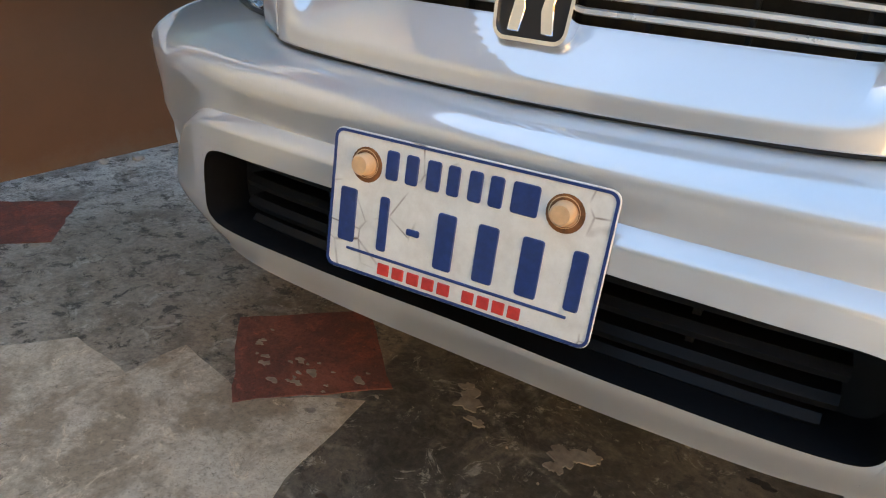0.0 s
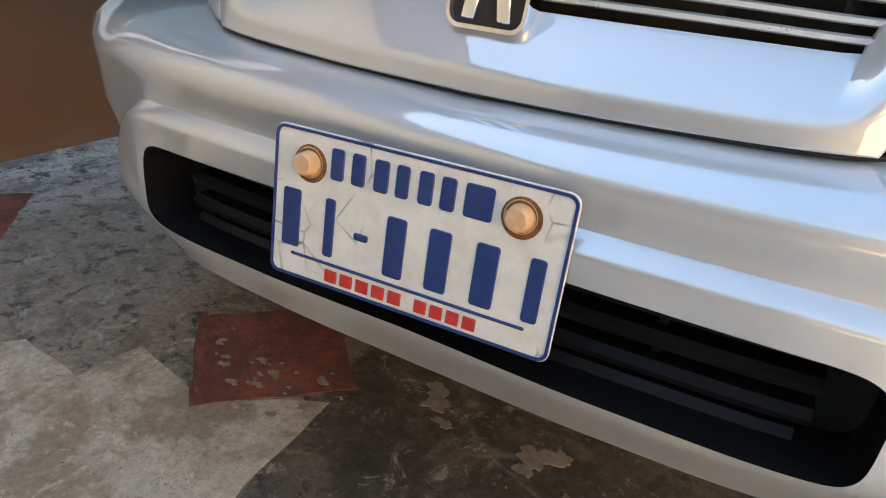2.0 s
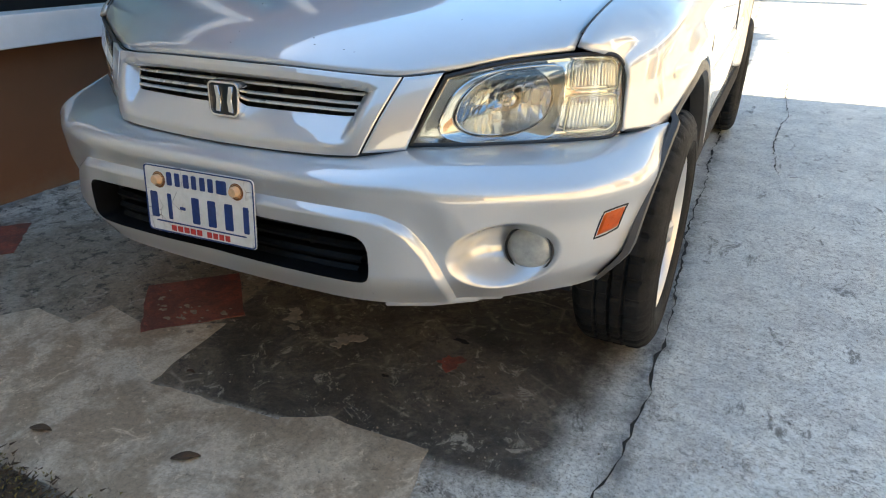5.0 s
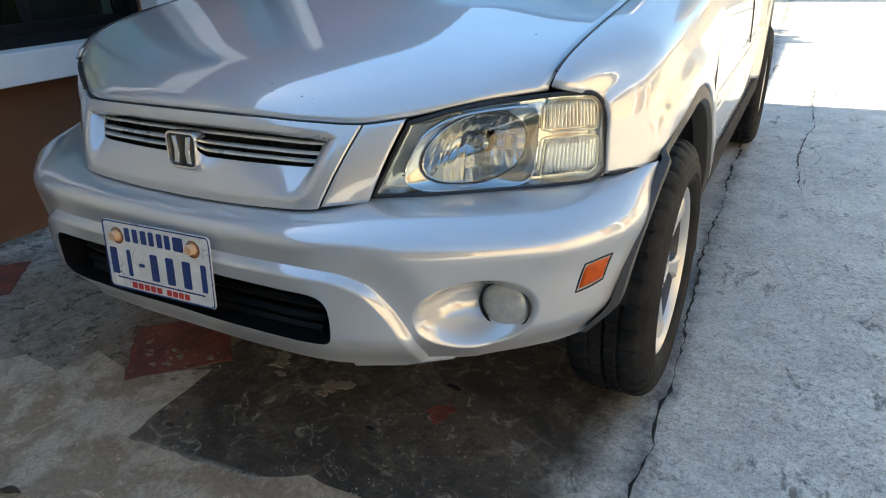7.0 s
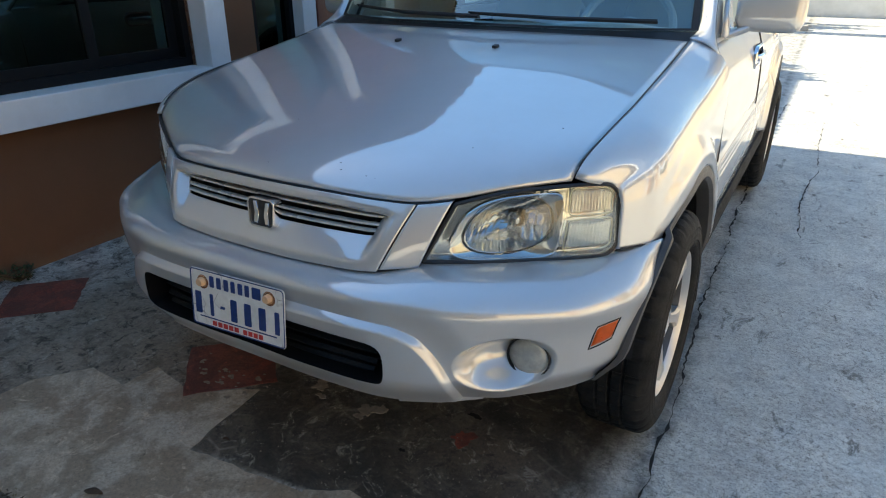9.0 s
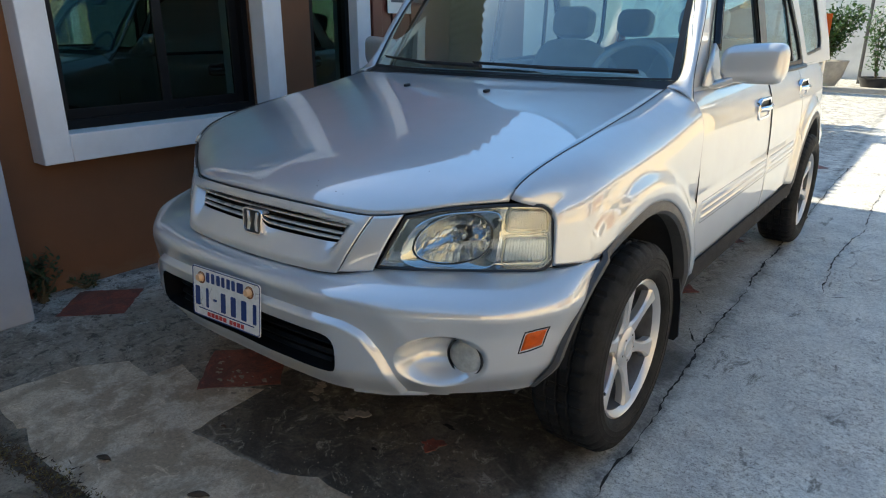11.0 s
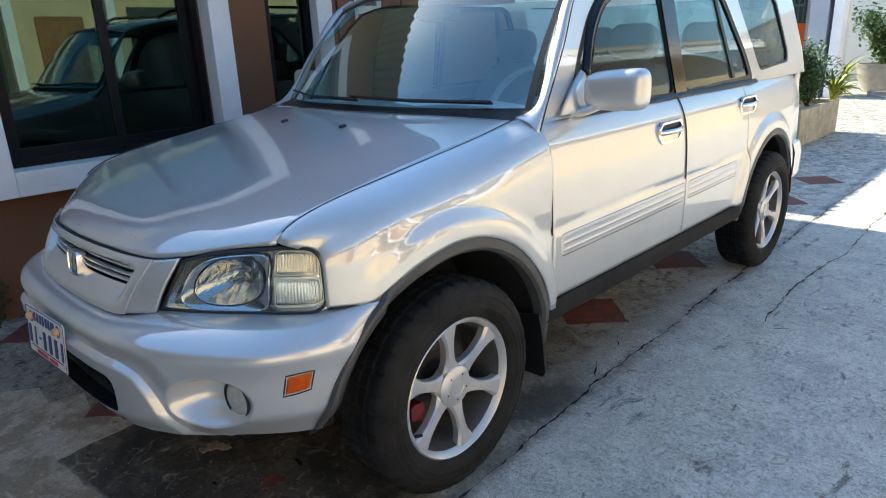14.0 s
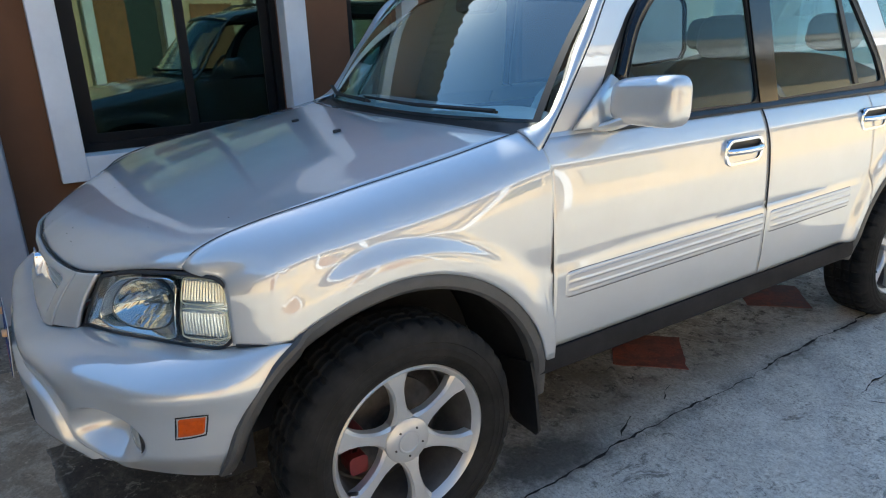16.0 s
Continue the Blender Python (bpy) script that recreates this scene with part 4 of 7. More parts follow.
def fender():
    ys = np.concatenate([np.linspace(0.47, 0.555, 12), CY_F - ARC_R * np.cos(np.linspace(0.85, math.pi - 0.25, 70)), np.linspace(1.312, 1.340, 5)])
    ys = np.sort(ys)
    ys = ys[np.concatenate([[True], np.diff(ys) > 0.002])]
    rows = np.linspace(0, 1, 44)
    P = np.zeros((len(ys), len(rows), 3))
    for i, y in enumerate(ys):
        c = max(0.0, 1 - (y - 0.47) / 0.16)
        ytop = y - 0.064 * c ** 2
        zt = float(seam_z(ytop))
        zl = 0.702 if y < 0.59 else float(arch_z(y, CY_F))
        if y > CY_F:
            zl = max(float(arch_z(y, CY_F)) if y < CY_F + ARC_R else 0.0, 0.44)
        if y < CY_F:
            zl = max(zl, 0.702)
        for j, k in enumerate(rows):
            zs = 0.80
            q0 = (zl - zs) / (zt - zs)
            q = q0 + (1 - q0) * (1 - (1 - k) ** 1.7)
            z = zs + (zt - zs) * q
            qq = max(0.0, q)
            xm = float(x_front(y))
            xt = float(seam_x(ytop)) + 0.0048
            x = xm - (xm - xt) * (1 - (1 - min(qq, 1.0) ** (2.3 + 1.5 * float(sstep(0.50, 0.68, y)) + 1.9 * float(sstep(0.95, 1.34, y)))) ** 0.75)
            yy = y - 0.064 * c ** 2 * float(sstep(0.55, 1.0, qq))
            x += float(swell(yy, z, CY_F)) * (1 - qq ** 3) * float(sstep(0.46, 0.76, y))
            x += float(groove(yy, z)) * float(sstep(1.23, 1.27, y)) if z < 0.76 else 0.0
            # lower rear of the fender draws in to the sill
            x += float(door_x(z)) * (1 if z < 0.6 else 0)
            P[i, j] = (x, yy, z)
    # soften the pressed shape along and across
    for _ in range(2):
        Q = P[..., 0].copy()
        Q[1:-1] = 0.25 * P[:-2, :, 0] + 0.5 * P[1:-1, :, 0] + 0.25 * P[2:, :, 0]
        Q[:, 1:-1] = 0.25 * Q[:, :-2] + 0.5 * Q[:, 1:-1] + 0.25 * Q[:, 2:]
        Q[:, (0, -1)], Q[(0, -1), :] = P[:, (0, -1), 0], P[(0, -1), :, 0]
        P[..., 0] = Q
    return sheet("fender", P, PAINT, car, "silver front fender", flip=False, thick=0.008, mirror="twin")


fender()


def side_panel(name, y0, y1, label, zlow, yc=None, n=60, m=40, ztop=1.064, yfun=None):
    ys = np.linspace(y0, y1, n)
    P = np.zeros((n, m, 3))
    for i, y in enumerate(ys):
        zl = zlow(y)
        z = zl + (ztop - zl) * np.linspace(0, 1, m)
        yy = np.full_like(z, y)
        x = x_front(yy) + door_x(z) + groove(yy, z) * (1 - sstep(3.0, 3.1, yy))
        if yc is not None:
            x = x + swell(yy, z, yc)
        P[i] = np.stack([x, yy, z], -1)
    return sheet(name, P, PAINT, car, label, thick=0.008, mirror="twin")


side_panel("front_door", 1.3455, 2.357, "silver front door", lambda y: 0.462)


def rear_low(y):
    return max(0.462, float(arch_z(y, CY_R)) if abs(y - CY_R) < ARC_R else 0.462)


side_panel("rear_door", 2.3625, 3.10, "silver rear door", rear_low, CY_R, n=70)
side_panel("rear_quarter", 3.105, 4.20, "silver rear quarter panel", rear_low, CY_R, n=90)

# inner shell that closes the gaps and the engine bay
for nm, lo, hi in (("bumper_beam", (-0.70, 0.42, 0.33), (0.70, 0.50, 0.66)), ("engine_bay", (-0.45, 0.50, 0.36), (0.45, 1.25, 0.80)),
                   ("underbody", (-0.72, 1.36, 0.36), (0.72, 3.02, 0.62)), ("rear_floor", (-0.46, 3.02, 0.36), (0.46, 4.15, 0.70))):
    box(nm, lo, hi, DARK, car, "dark underside of the car")
for sx in (-1, 1):
    box("inner_panel", (sx * 0.795 - 0.008, 1.30, 0.45), (sx * 0.795 + 0.008, 3.02, 0.98), DARK, car, "dark inner door panel")
    box("inner_fender", (sx * 0.66 - 0.01, 0.62, 0.80), (sx * 0.66 + 0.01, 1.30, 0.95), DARK, car, "dark inner fender")

# black sill
P = []
for y in np.linspace(1.29, 3.03, 30):
    P.append([(0.79, y, 0.372), (0.835, y, 0.378), (0.853, y, 0.395), (0.856, y, 0.432), (0.845, y, 0.458), (0.80, y, 0.462)])
sheet("sill_trim", np.array(P), SILL_PLASTIC, car, "dark grey plastic sill", mirror="twin")


# wheel arch flares
def flare(yc, a0, a1, label):
    th = np.linspace(radians(a0), radians(a1), 60)
    P = []
    for t in th:
        low = sstep(0.35, -0.05, math.sin(t))
        row = []
        for r, dx in ((ARC_R + 0.004, -0.006), (ARC_R + 0.001, 0.010), (ARC_R - 0.008, 0.017), (ARC_R - 0.030, 0.018), (ARC_R - 0.040, 0.008), (ARC_R - 0.041, -0.03)):
            y = yc + r * math.cos(t)
            z = ARC_Z + r * math.sin(t)
            xb = float(x_front(y))
            if yc < 2 and y < 0.60:
                xb = max(xb, float(np.interp(y, _pl[:, 1], _pl[:, 0]))) - 0.004
            tilt = 0.75 * float(sstep(0.15, 0.9, -math.cos(t))) if yc < 2 else 0.0
            row.append((xb + dx * (1 - 0.45 * low) + 0.008 * (1 - low) - 0.012 * low - tilt * (ARC_R + 0.004 - r) - (0.046 * float(sstep(0.47, 0.355, z)) if yc < 2 and y < 0.62 else 0.0), y, z))
        P.append(row)
    return sheet("arch_flare", np.array(P), GREY_TRIM, car, label, mirror="twin", flip=True)


flare(CY_F, -2, 174, "dark grey wheel arch moulding")
flare(CY_R, 10, 176, "dark grey wheel arch moulding")


def liner(yc):
    P = []
    for t in np.linspace(radians(2), radians(166), 40):
        P.append([(x, yc + (ARC_R - 0.03) * math.cos(t), ARC_Z + (ARC_R - 0.03) * math.sin(t)) for x in (0.835, 0.75, 0.60, 0.50)])
    P = np.array(P)
    return sheet("arch_liner", P, DARK, car, "black wheel arch liner", mirror="twin")


liner(CY_F)
liner(CY_R)
for yc in (CY_F, CY_R):
    for sx in (-1, 1):
        bm = bmesh.new()
        bm.faces.new([bm.verts.new((sx * 0.50, yc + 0.435 * math.cos(t), 0.30 + 0.47 * math.sin(t))) for t in np.linspace(0, math.pi, 30)])
        part("arch_back", bm, DARK, car, "dark inner wheel arch")

# front pillar with the foot that meets the fender
E1 = curve3([(0.704, 1.325, 1.0775), (0.714, 1.40, 1.093), (0.682, 1.557, 1.300), (0.652, 1.70, 1.478), (0.640, 1.76, 1.520)])(np.linspace(0, 1, 30))
E2 = curve3([(0.795, 1.325, 1.034), (0.772, 1.375, 1.070), (0.725, 1.560, 1.300), (0.681, 1.712, 1.490), (0.664, 1.80, 1.532)])(np.linspace(0, 1, 30))
P = np.stack([E1 + (E2 - E1) * t + np.array([0.008, -0.006, 0.010]) * math.sin(math.pi * t) for t in np.linspace(0, 1, 9)], 1)
sheet("front_pillar", P, PAINT, car, "silver front roof pillar", mirror="twin", thick=0.006)

# dark gaps between the panels
yy = np.linspace(0.45, 1.30, 60)
P = np.stack([np.stack([seam_x(yy) + dx, yy, seam_z(yy) + dz], -1) for dx, dz in ((-0.030, -0.020), (-0.004, -0.010), (0.010, -0.010), (0.030, -0.020))], 0)
sheet("hood_gutter", P, DARK, car, "dark gap beside the hood", mirror="twin")


def gap_line(name, pts, r=0.0022, label="dark panel gap"):
    for sx in (-1, 1):
        part(name, tube(bmesh.new(), [(sx * x, y, z) for x, y, z in pts], r, 6), SEAL, car, label)


gap_line("hood_gap", [(x, float(edge_at(x)[0]) - 0.003, float(edge_at(x)[1]) - 0.004) for x in np.linspace(0.0, 0.455, 30)])
gap_line("bumper_gap", [(float(x_front(y)) + 0.0008, y, 0.7025) for y in np.linspace(0.475, 0.60, 14)], 0.0026)
gap_line("grille_gap", [tuple(cheek()[0, j] + np.array([-0.002, -0.001, 0])) for j in range(20)], 0.0018)
gap_line("nose_gap", [(x, float(g_y(np.array(x))) - 0.016, 0.671 + 0.012 * (x / 0.4) ** 2) for x in np.linspace(0.0, 0.395, 24)], 0.0030)
for y, z1 in ((1.3428, 1.030), (2.3598, 1.062)):
    gap_line("door_gap", [(float(x_front(y) + door_x(z)) + 0.0012, y, z) for z in np.linspace(0.47, z1, 30)], 0.0026)
gap_line("door_gap", [(float(x_front(y) + door_x(0.466)) + 0.001, y, 0.4655) for y in np.linspace(1.345, 2.99, 30)], 0.0024)
gap_line("seam_gap", [(float(seam_x(y)) + 0.0026, y, float(seam_z(y)) - 0.0005) for y in np.linspace(0.425, 1.31, 60)], 0.0022)
gap_line("pillar_gap", [tuple(p + np.array([0.004, 0.004, 0.0])) for p in E2[:26]], 0.0022)
# lower valance that shows under the bumper's corners
for sx in (-1, 1):
    bm = bmesh.new()
    poly_prism(bm, [(sx * x, y) for x, y in ((0.40, 0.165), (0.52, 0.205), (0.60, 0.255), (0.585, 0.33), (0.40, 0.30))], 0.392, None, 0.366)
    bevel(part("lower_valance", bm, PAINT, car, "silver lower lip under the bumper", smooth=False), 0.006)
# stone chips in the paint
ch = random.Random(21)
for k in range(9):
    u, v = ch.uniform(-0.3, 0.85), 0.03 + 0.30 * ch.random() ** 1.5
    p = hood_point(np.array(u), np.array(v))
    r = ch.uniform(0.0014, 0.0028)
    bm = bmesh.new()
    bmesh.ops.create_icosphere(bm, subdivisions=1, radius=r, matrix=Matrix.Translation(tuple(p)) @ Matrix.Diagonal((1, 1, 0.3, 1)))
    part("paint_chip", bm, SEAL, HOOD, "dark stone chip")


# ==== the car: glasshouse ====
ws_base = curve3([(-0.715, 1.40, 1.095), (-0.45, 1.285, 1.095), (0, 1.222, 1.098), (0.45, 1.285, 1.095), (0.715, 1.40, 1.095)])
ws_top = curve3([(-0.650, 1.715, 1.492), (-0.42, 1.655, 1.520), (0, 1.620, 1.535), (0.42, 1.655, 1.520), (0.650, 1.715, 1.492)])


def ws_point(a, b):
    p0, p1 = ws_base(a), ws_top(a)
    p = p0 + (p1 - p0) * b[..., None]
    p[..., 1] -= 0.012 * np.sin(math.pi * b)
    p[..., 2] += 0.016 * np.sin(math.pi * b)
    return p


a = np.linspace(0, 1, 49)
b = np.linspace(0, 1, 17)
A, B = np.meshgrid(a, b, indexing="ij")
WS = sheet("windshield", ws_point(A, B), GLASS_CAR, car, "clear windshield glass")
WS.visible_shadow = False
a = np.concatenate([[0, 0.006, 0.011, 0.016], np.linspace(0.04, 0.96, 40), [0.984, 0.989, 0.994, 1.0]])
b = np.concatenate([[0, 0.008, 0.016], np.linspace(0.09, 0.91, 14), [0.95, 0.965, 1.0]])
A, B = np.meshgrid(a, b, indexing="ij")
P = ws_point(A, B)
P[..., 1] -= 0.003
P[..., 2] += 0.003
sheet("windshield_seal", P, SEAL, car, "black windshield surround",
      skip=lambda i, j: 3 <= i < len(a) - 4 and 2 <= j < len(b) - 3)

side_x = lambda z: 0.768 - 0.21 * (z - 1.065)
g_front = [(1.585, 1.098), (2.365, 1.080), (2.350, 1.30), (2.330, 1.475), (2.28, 1.492), (1.96, 1.478), (1.86, 1.450), (1.77, 1.375), (1.68, 1.255)]
g_rear = [(2.485, 1.083), (3.245, 1.100), (3.20, 1.20), (3.03, 1.43), (2.99, 1.480), (2.94, 1.497), (2.50, 1.499), (2.470, 1.48)]
g_quarter = [(3.40, 1.125), (3.84, 1.150), (3.86, 1.20), (3.76, 1.46), (3.70, 1.51), (3.25, 1.51), (3.20, 1.48), (3.34, 1.24)]
side_outline = [(1.34, 1.055), (4.14, 1.065), (4.14, 1.20), (4.04, 1.48), (3.96, 1.575), (3.6, 1.605), (3.0, 1.618), (2.4, 1.606), (2.05, 1.575), (1.86, 1.545), (1.715, 1.495), (1.56, 1.305), (1.40, 1.098)]


def grow(pts, d):
    """Offsets an outline outward by d."""
    n = len(pts)
    area = sum(pts[i][0] * pts[(i + 1) % n][1] - pts[(i + 1) % n][0] * pts[i][1] for i in range(n))
    sg = 1 if area > 0 else -1
    out = []
    for i in range(n):
        p, q, r = Vector(pts[i - 1]), Vector(pts[i]), Vector(pts[(i + 1) % n])
        e1, e2 = (q - p).normalized(), (r - q).normalized()
        nn = Vector((e1.y + e2.y, -e1.x - e2.x)).normalized() * sg
        k = d / max(0.4, nn.dot(Vector((e1.y, -e1.x)) * sg))
        out.append((q.x + nn.x * k, q.y + nn.y * k))
    return out


def rounded_poly(pts, f=0.25):
    """Cuts each corner to a short bend."""
    out = []
    n = len(pts)
    for i in range(n):
        p, q, r = Vector(pts[i - 1]), Vector(pts[i]), Vector(pts[(i + 1) % n])
        k = min(0.04, f * min((p - q).length, (r - q).length))
        a0, b0 = q + (p - q).normalized() * k, q + (r - q).normalized() * k
        for t in (0, 0.33, 0.67, 1):
            out.append(tuple((1 - t) ** 2 * a0 + 2 * t * (1 - t) * q + t * t * b0))
    return out


def holed(name, outer, holes, off, mat, label, thick, sx, parent=car):
    """A flat side panel with openings; off: out from the side plane."""
    bm = bmesh.new()
    edges = []
    for loop in [outer] + holes:
        vs = [bm.verts.new((sx * (side_x(z) + off), y, z)) for y, z in loop]
        for i in range(len(vs)):
            edges.append(bm.edges.new((vs[i], vs[(i + 1) % len(vs)])))
    bmesh.ops.triangle_fill(bm, use_beauty=True, use_dissolve=False, edges=edges, normal=(sx, 0, 0.2))
    for f in bm.faces:
        if f.normal.x * sx < 0:
            f.normal_flip()
    me = bpy.data.meshes.new(name)
    bm.to_mesh(me)
    bm.free()
    me.materials.append(mat)
    ob = new(name, me)
    ob.parent = parent
    ob["label"] = label
    if thick:
        solidify(ob, thick)
    return ob


def pane(outline, off, sx, label="tinted side window glass"):
    o = holed("side_window", outline, [], off, GLASS_SIDE, label, 0, sx)
    o.visible_shadow = False
    return o


for sx in (-1, 1):
    f1, r1, q1 = rounded_poly(g_front), rounded_poly(g_rear), rounded_poly(g_quarter)
    F, R, Q = grow(g_front, 0.028), grow(g_rear, 0.026), grow(g_quarter, 0.012)
    side = holed("body_side", side_outline, [rounded_poly(F), rounded_poly(R), rounded_poly(Q)], 0.0, PAINT, "silver window pillars and roof rail", 0.03, sx)
    for g, G in ((g_front, F), (g_rear, R), (g_quarter, Q)):
        holed("window_seal", rounded_poly(grow(G, 0.004)), [rounded_poly(g)], -0.004, SEAL, "black window rubber and frame", 0.012, sx)
        pane(rounded_poly(grow(g, 0.004)), -0.012, sx)
    # black pillar between the doors
    holed("pillar_cover", [(2.372, 1.070), (2.478, 1.072), (2.462, 1.515), (2.340, 1.512)], [], 0.003, GLOSS_BLACK, "glossy black door pillar", 0.008, sx)
    holed("window_bar", [(3.025, 1.10), (3.055, 1.10), (2.935, 1.49), (2.905, 1.49)], [], -0.003, SEAL, "black window divider", 0.01, sx)
    # rain visors over the door windows
    for pts, nm in (([(1.655, 1.205), (1.755, 1.385), (1.85, 1.470), (1.95, 1.505), (2.335, 1.522)], "front"), ([(2.475, 1.524), (2.70, 1.530), (2.97, 1.520)], "rear")):
        c = curve3([(side_x(z) + 0.004, y, z) for y, z in pts])(np.linspace(0, 1, 30))
        dn = c.copy()
        dirs = np.gradient(c, axis=0)
        dirs /= np.linalg.norm(dirs, axis=1)[:, None]
        dn[:, 1] += 0.038 * dirs[:, 2]
        dn[:, 2] -= 0.038 * dirs[:, 1]
        dn[:, 0] = [side_x(z) + 0.022 for z in dn[:, 2]]
        mid = (c + dn) / 2
        mid[:, 0] += 0.010
        S = np.stack([c, mid, dn], 0) * np.array([sx, 1, 1])
        sheet("rain_visor", S, GLOSS_BLACK, car, "smoked rain visor over the window", flip=sx < 0, thick=0.003)

# belt line strip, roof, rear
for sx in (-1, 1):
    P = [[(sx * 0.782, y, 1.056), (sx * 0.786, y, 1.066), (sx * 0.775, y, 1.078), (sx * 0.750, y, 1.078)] for y in np.linspace(1.60, 3.30, 30)]
    sheet("belt_strip", np.array(P), SEAL, car, "black window sill rubber", flip=sx > 0)
    P = [[(sx * float(x_front(y) + door_x(1.064)), y, 1.063), (sx * (side_x(1.075) + 0.003), y, 1.075)] for y in np.linspace(1.345, 4.14, 60)]
    sheet("shoulder", np.array(P), PAINT, car, "silver shoulder under the windows", flip=sx < 0)
roof_y = [1.62, 1.75, 2.0, 2.5, 3.1, 3.6, 3.98]
rz = pchip(roof_y, [1.535, 1.568, 1.610, 1.648, 1.655, 1.645, 1.60])
re = pchip([1.715, 1.86, 2.05, 2.4, 3.0, 3.6, 3.98], [1.495, 1.545, 1.575, 1.606, 1.618, 1.605, 1.575])
P = []
for t in np.linspace(0, 1, 40):
    row = []
    for uu in np.linspace(-1, 1, 31):
        yc = 1.62 + t * (3.98 - 1.62)
        ye = 1.715 + t * (3.98 - 1.715)
        y = yc + (ye - yc) * uu * uu
        ze, zc = float(re(y if y > 1.715 else 1.715)), float(rz(y))
        z = ze + (zc - ze) * (1 - abs(uu) ** 3)
        x = uu * (side_x(ze) + 0.001)
        row.append((x, y, z))
    P.append(row)
sheet("roof", np.array(P), PAINT, car, "silver roof", flip=True, thick=0.02)
for sx in (-1, 1):
    bm = bmesh.new()
    tube(bm, [(sx * 0.60, y, float(rz(y)) + (0.03 if 2.1 < y < 3.7 else -0.01)) for y in (2.0, 2.12, 2.4, 2.9, 3.4, 3.68, 3.8)], 0.013, 8)
    part("roof_rail", bm, BLACK_PLASTIC, car, "black roof rail")
bm = bmesh.new()
box_bm(bm, (-0.745, 4.10, 0.45), (0.745, 4.16, 1.08))
bevel(part("tailgate", bm, PAINT, car, "silver tailgate"), 0.02)
box("rear_window", (-0.66, 4.03, 1.12), (0.66, 4.04, 1.52), GLASS_CAR, car, "rear window glass")
P = []
for k in np.linspace(-1, 1, 50):
    x = 0.805 * math.sin(k * math.pi / 2)
    y = 4.02 + 0.26 * (1 - abs(k) ** 5) ** 0.5
    P.append([(x * 0.97, y - 0.03, 0.40), (x, y, 0.44), (x * 1.0, y, 0.58), (x * 0.985, y - 0.02, 0.64), (x * 0.94, y - 0.09, 0.655)])
sheet("rear_bumper", np.array(P), PAINT, car, "silver rear bumper")
for sx in (-1, 1):
    P = [[(sx * (0.735 - 0.07 * k), 4.165 + 0.005 * k, 0.80 + 0.55 * j) for j in np.linspace(0, 1, 6)] for k in np.linspace(0, 1, 4)]
    sheet("tail_lamp", np.array(P), AMBER, car, "red and amber tail lamp", flip=sx > 0)

# ---- cabin ----
dash = curve3([(1.26, 1.04), (1.40, 1.075), (1.55, 1.085), (1.68, 1.06), (1.74, 0.98), (1.72, 0.80), (1.78, 0.66)])(np.linspace(0, 1, 24))
P = [[(x, y, z + 0.02 * math.exp(-((x - 0.36) / 0.16) ** 2)) for y, z in dash] for x in np.linspace(-0.70, 0.70, 30)]
sheet("dashboard", np.array(P), INTERIOR, car, "light grey dashboard", flip=True)
bm = bmesh.new()
mt = pose(0.36, 1.83, 1.045, 62, 0, 0)
tube(bm, [mt @ Vector((0.185 * math.cos(t), 0.185 * math.sin(t), 0)) for t in np.linspace(0, 2 * math.pi, 41)[:-1]], 0.016, 8, True)
tube(bm, [mt @ Vector((-0.18, 0, 0)), mt @ Vector((-0.06, -0.02, -0.03)), mt @ Vector((0.06, -0.02, -0.03)), mt @ Vector((0.18, 0, 0))], 0.018, 8)
lathe(bm, [(0.0, 0.0), (0.06, -0.005), (0.075, -0.03), (0.05, -0.09), (0.0, -0.09)], 20, mt)
part("steering_wheel", bm, INTERIOR, car, "light grey steering wheel")


def seat(x, y, w, rows=1):
    base = curve3([(0, 0.0, 0.40), (0, 0.02, 0.60), (0, 0.12, 0.66), (0, 0.45, 0.62), (0, 0.52, 0.70), (0, 0.66, 1.16), (0, 0.70, 1.20), (0, 0.76, 1.18), (0, 0.70, 0.60)])(np.linspace(0, 1, 40))
    P = []
    for k in np.linspace(-1, 1, 17):
        sh = 1 - 0.10 * abs(k) ** 4
        P.append([(x + k * w / 2, y + p[1] + 0.03 * abs(k) ** 3, p[2] * (1 if p[2] < 0.65 else sh)) for p in base])
    s = sheet("seat", np.array(P), INTERIOR, car, "grey cloth seat", thick=0.03)
    for hx in ([x] if rows == 1 else [x - w * 0.28, x + w * 0.28]):
        bm = bmesh.new()
        poly_prism(bm, rounded(0.24, 0.17, 0.06), 0.045, pose(hx, y + 0.74, 1.29, 80, 0, 0), -0.045)
        bevel(part("headrest", bm, INTERIOR, s, "grey cloth headrest"), 0.015)
    return s


seat(0.37, 1.98, 0.50)
seat(-0.37, 1.98, 0.50)
seat(0.0, 2.85, 1.26, 2)
bm = bmesh.new()
poly_prism(bm, rounded(0.22, 0.06, 0.028), 0.02, pose(0.0, 1.70, 1.445, 75, 0, 0), -0.02)
part("inner_mirror", bm, INTERIOR_DARK, car, "dark rear-view mirror")
box("floor_pan", (-0.78, 1.30, 0.55), (0.78, 4.08, 0.60), INTERIOR_DARK, car, "dark cabin floor")
box("firewall", (-0.74, 1.27, 0.60), (0.74, 1.30, 1.02), INTERIOR_DARK, car, "dark cowl bulkhead")

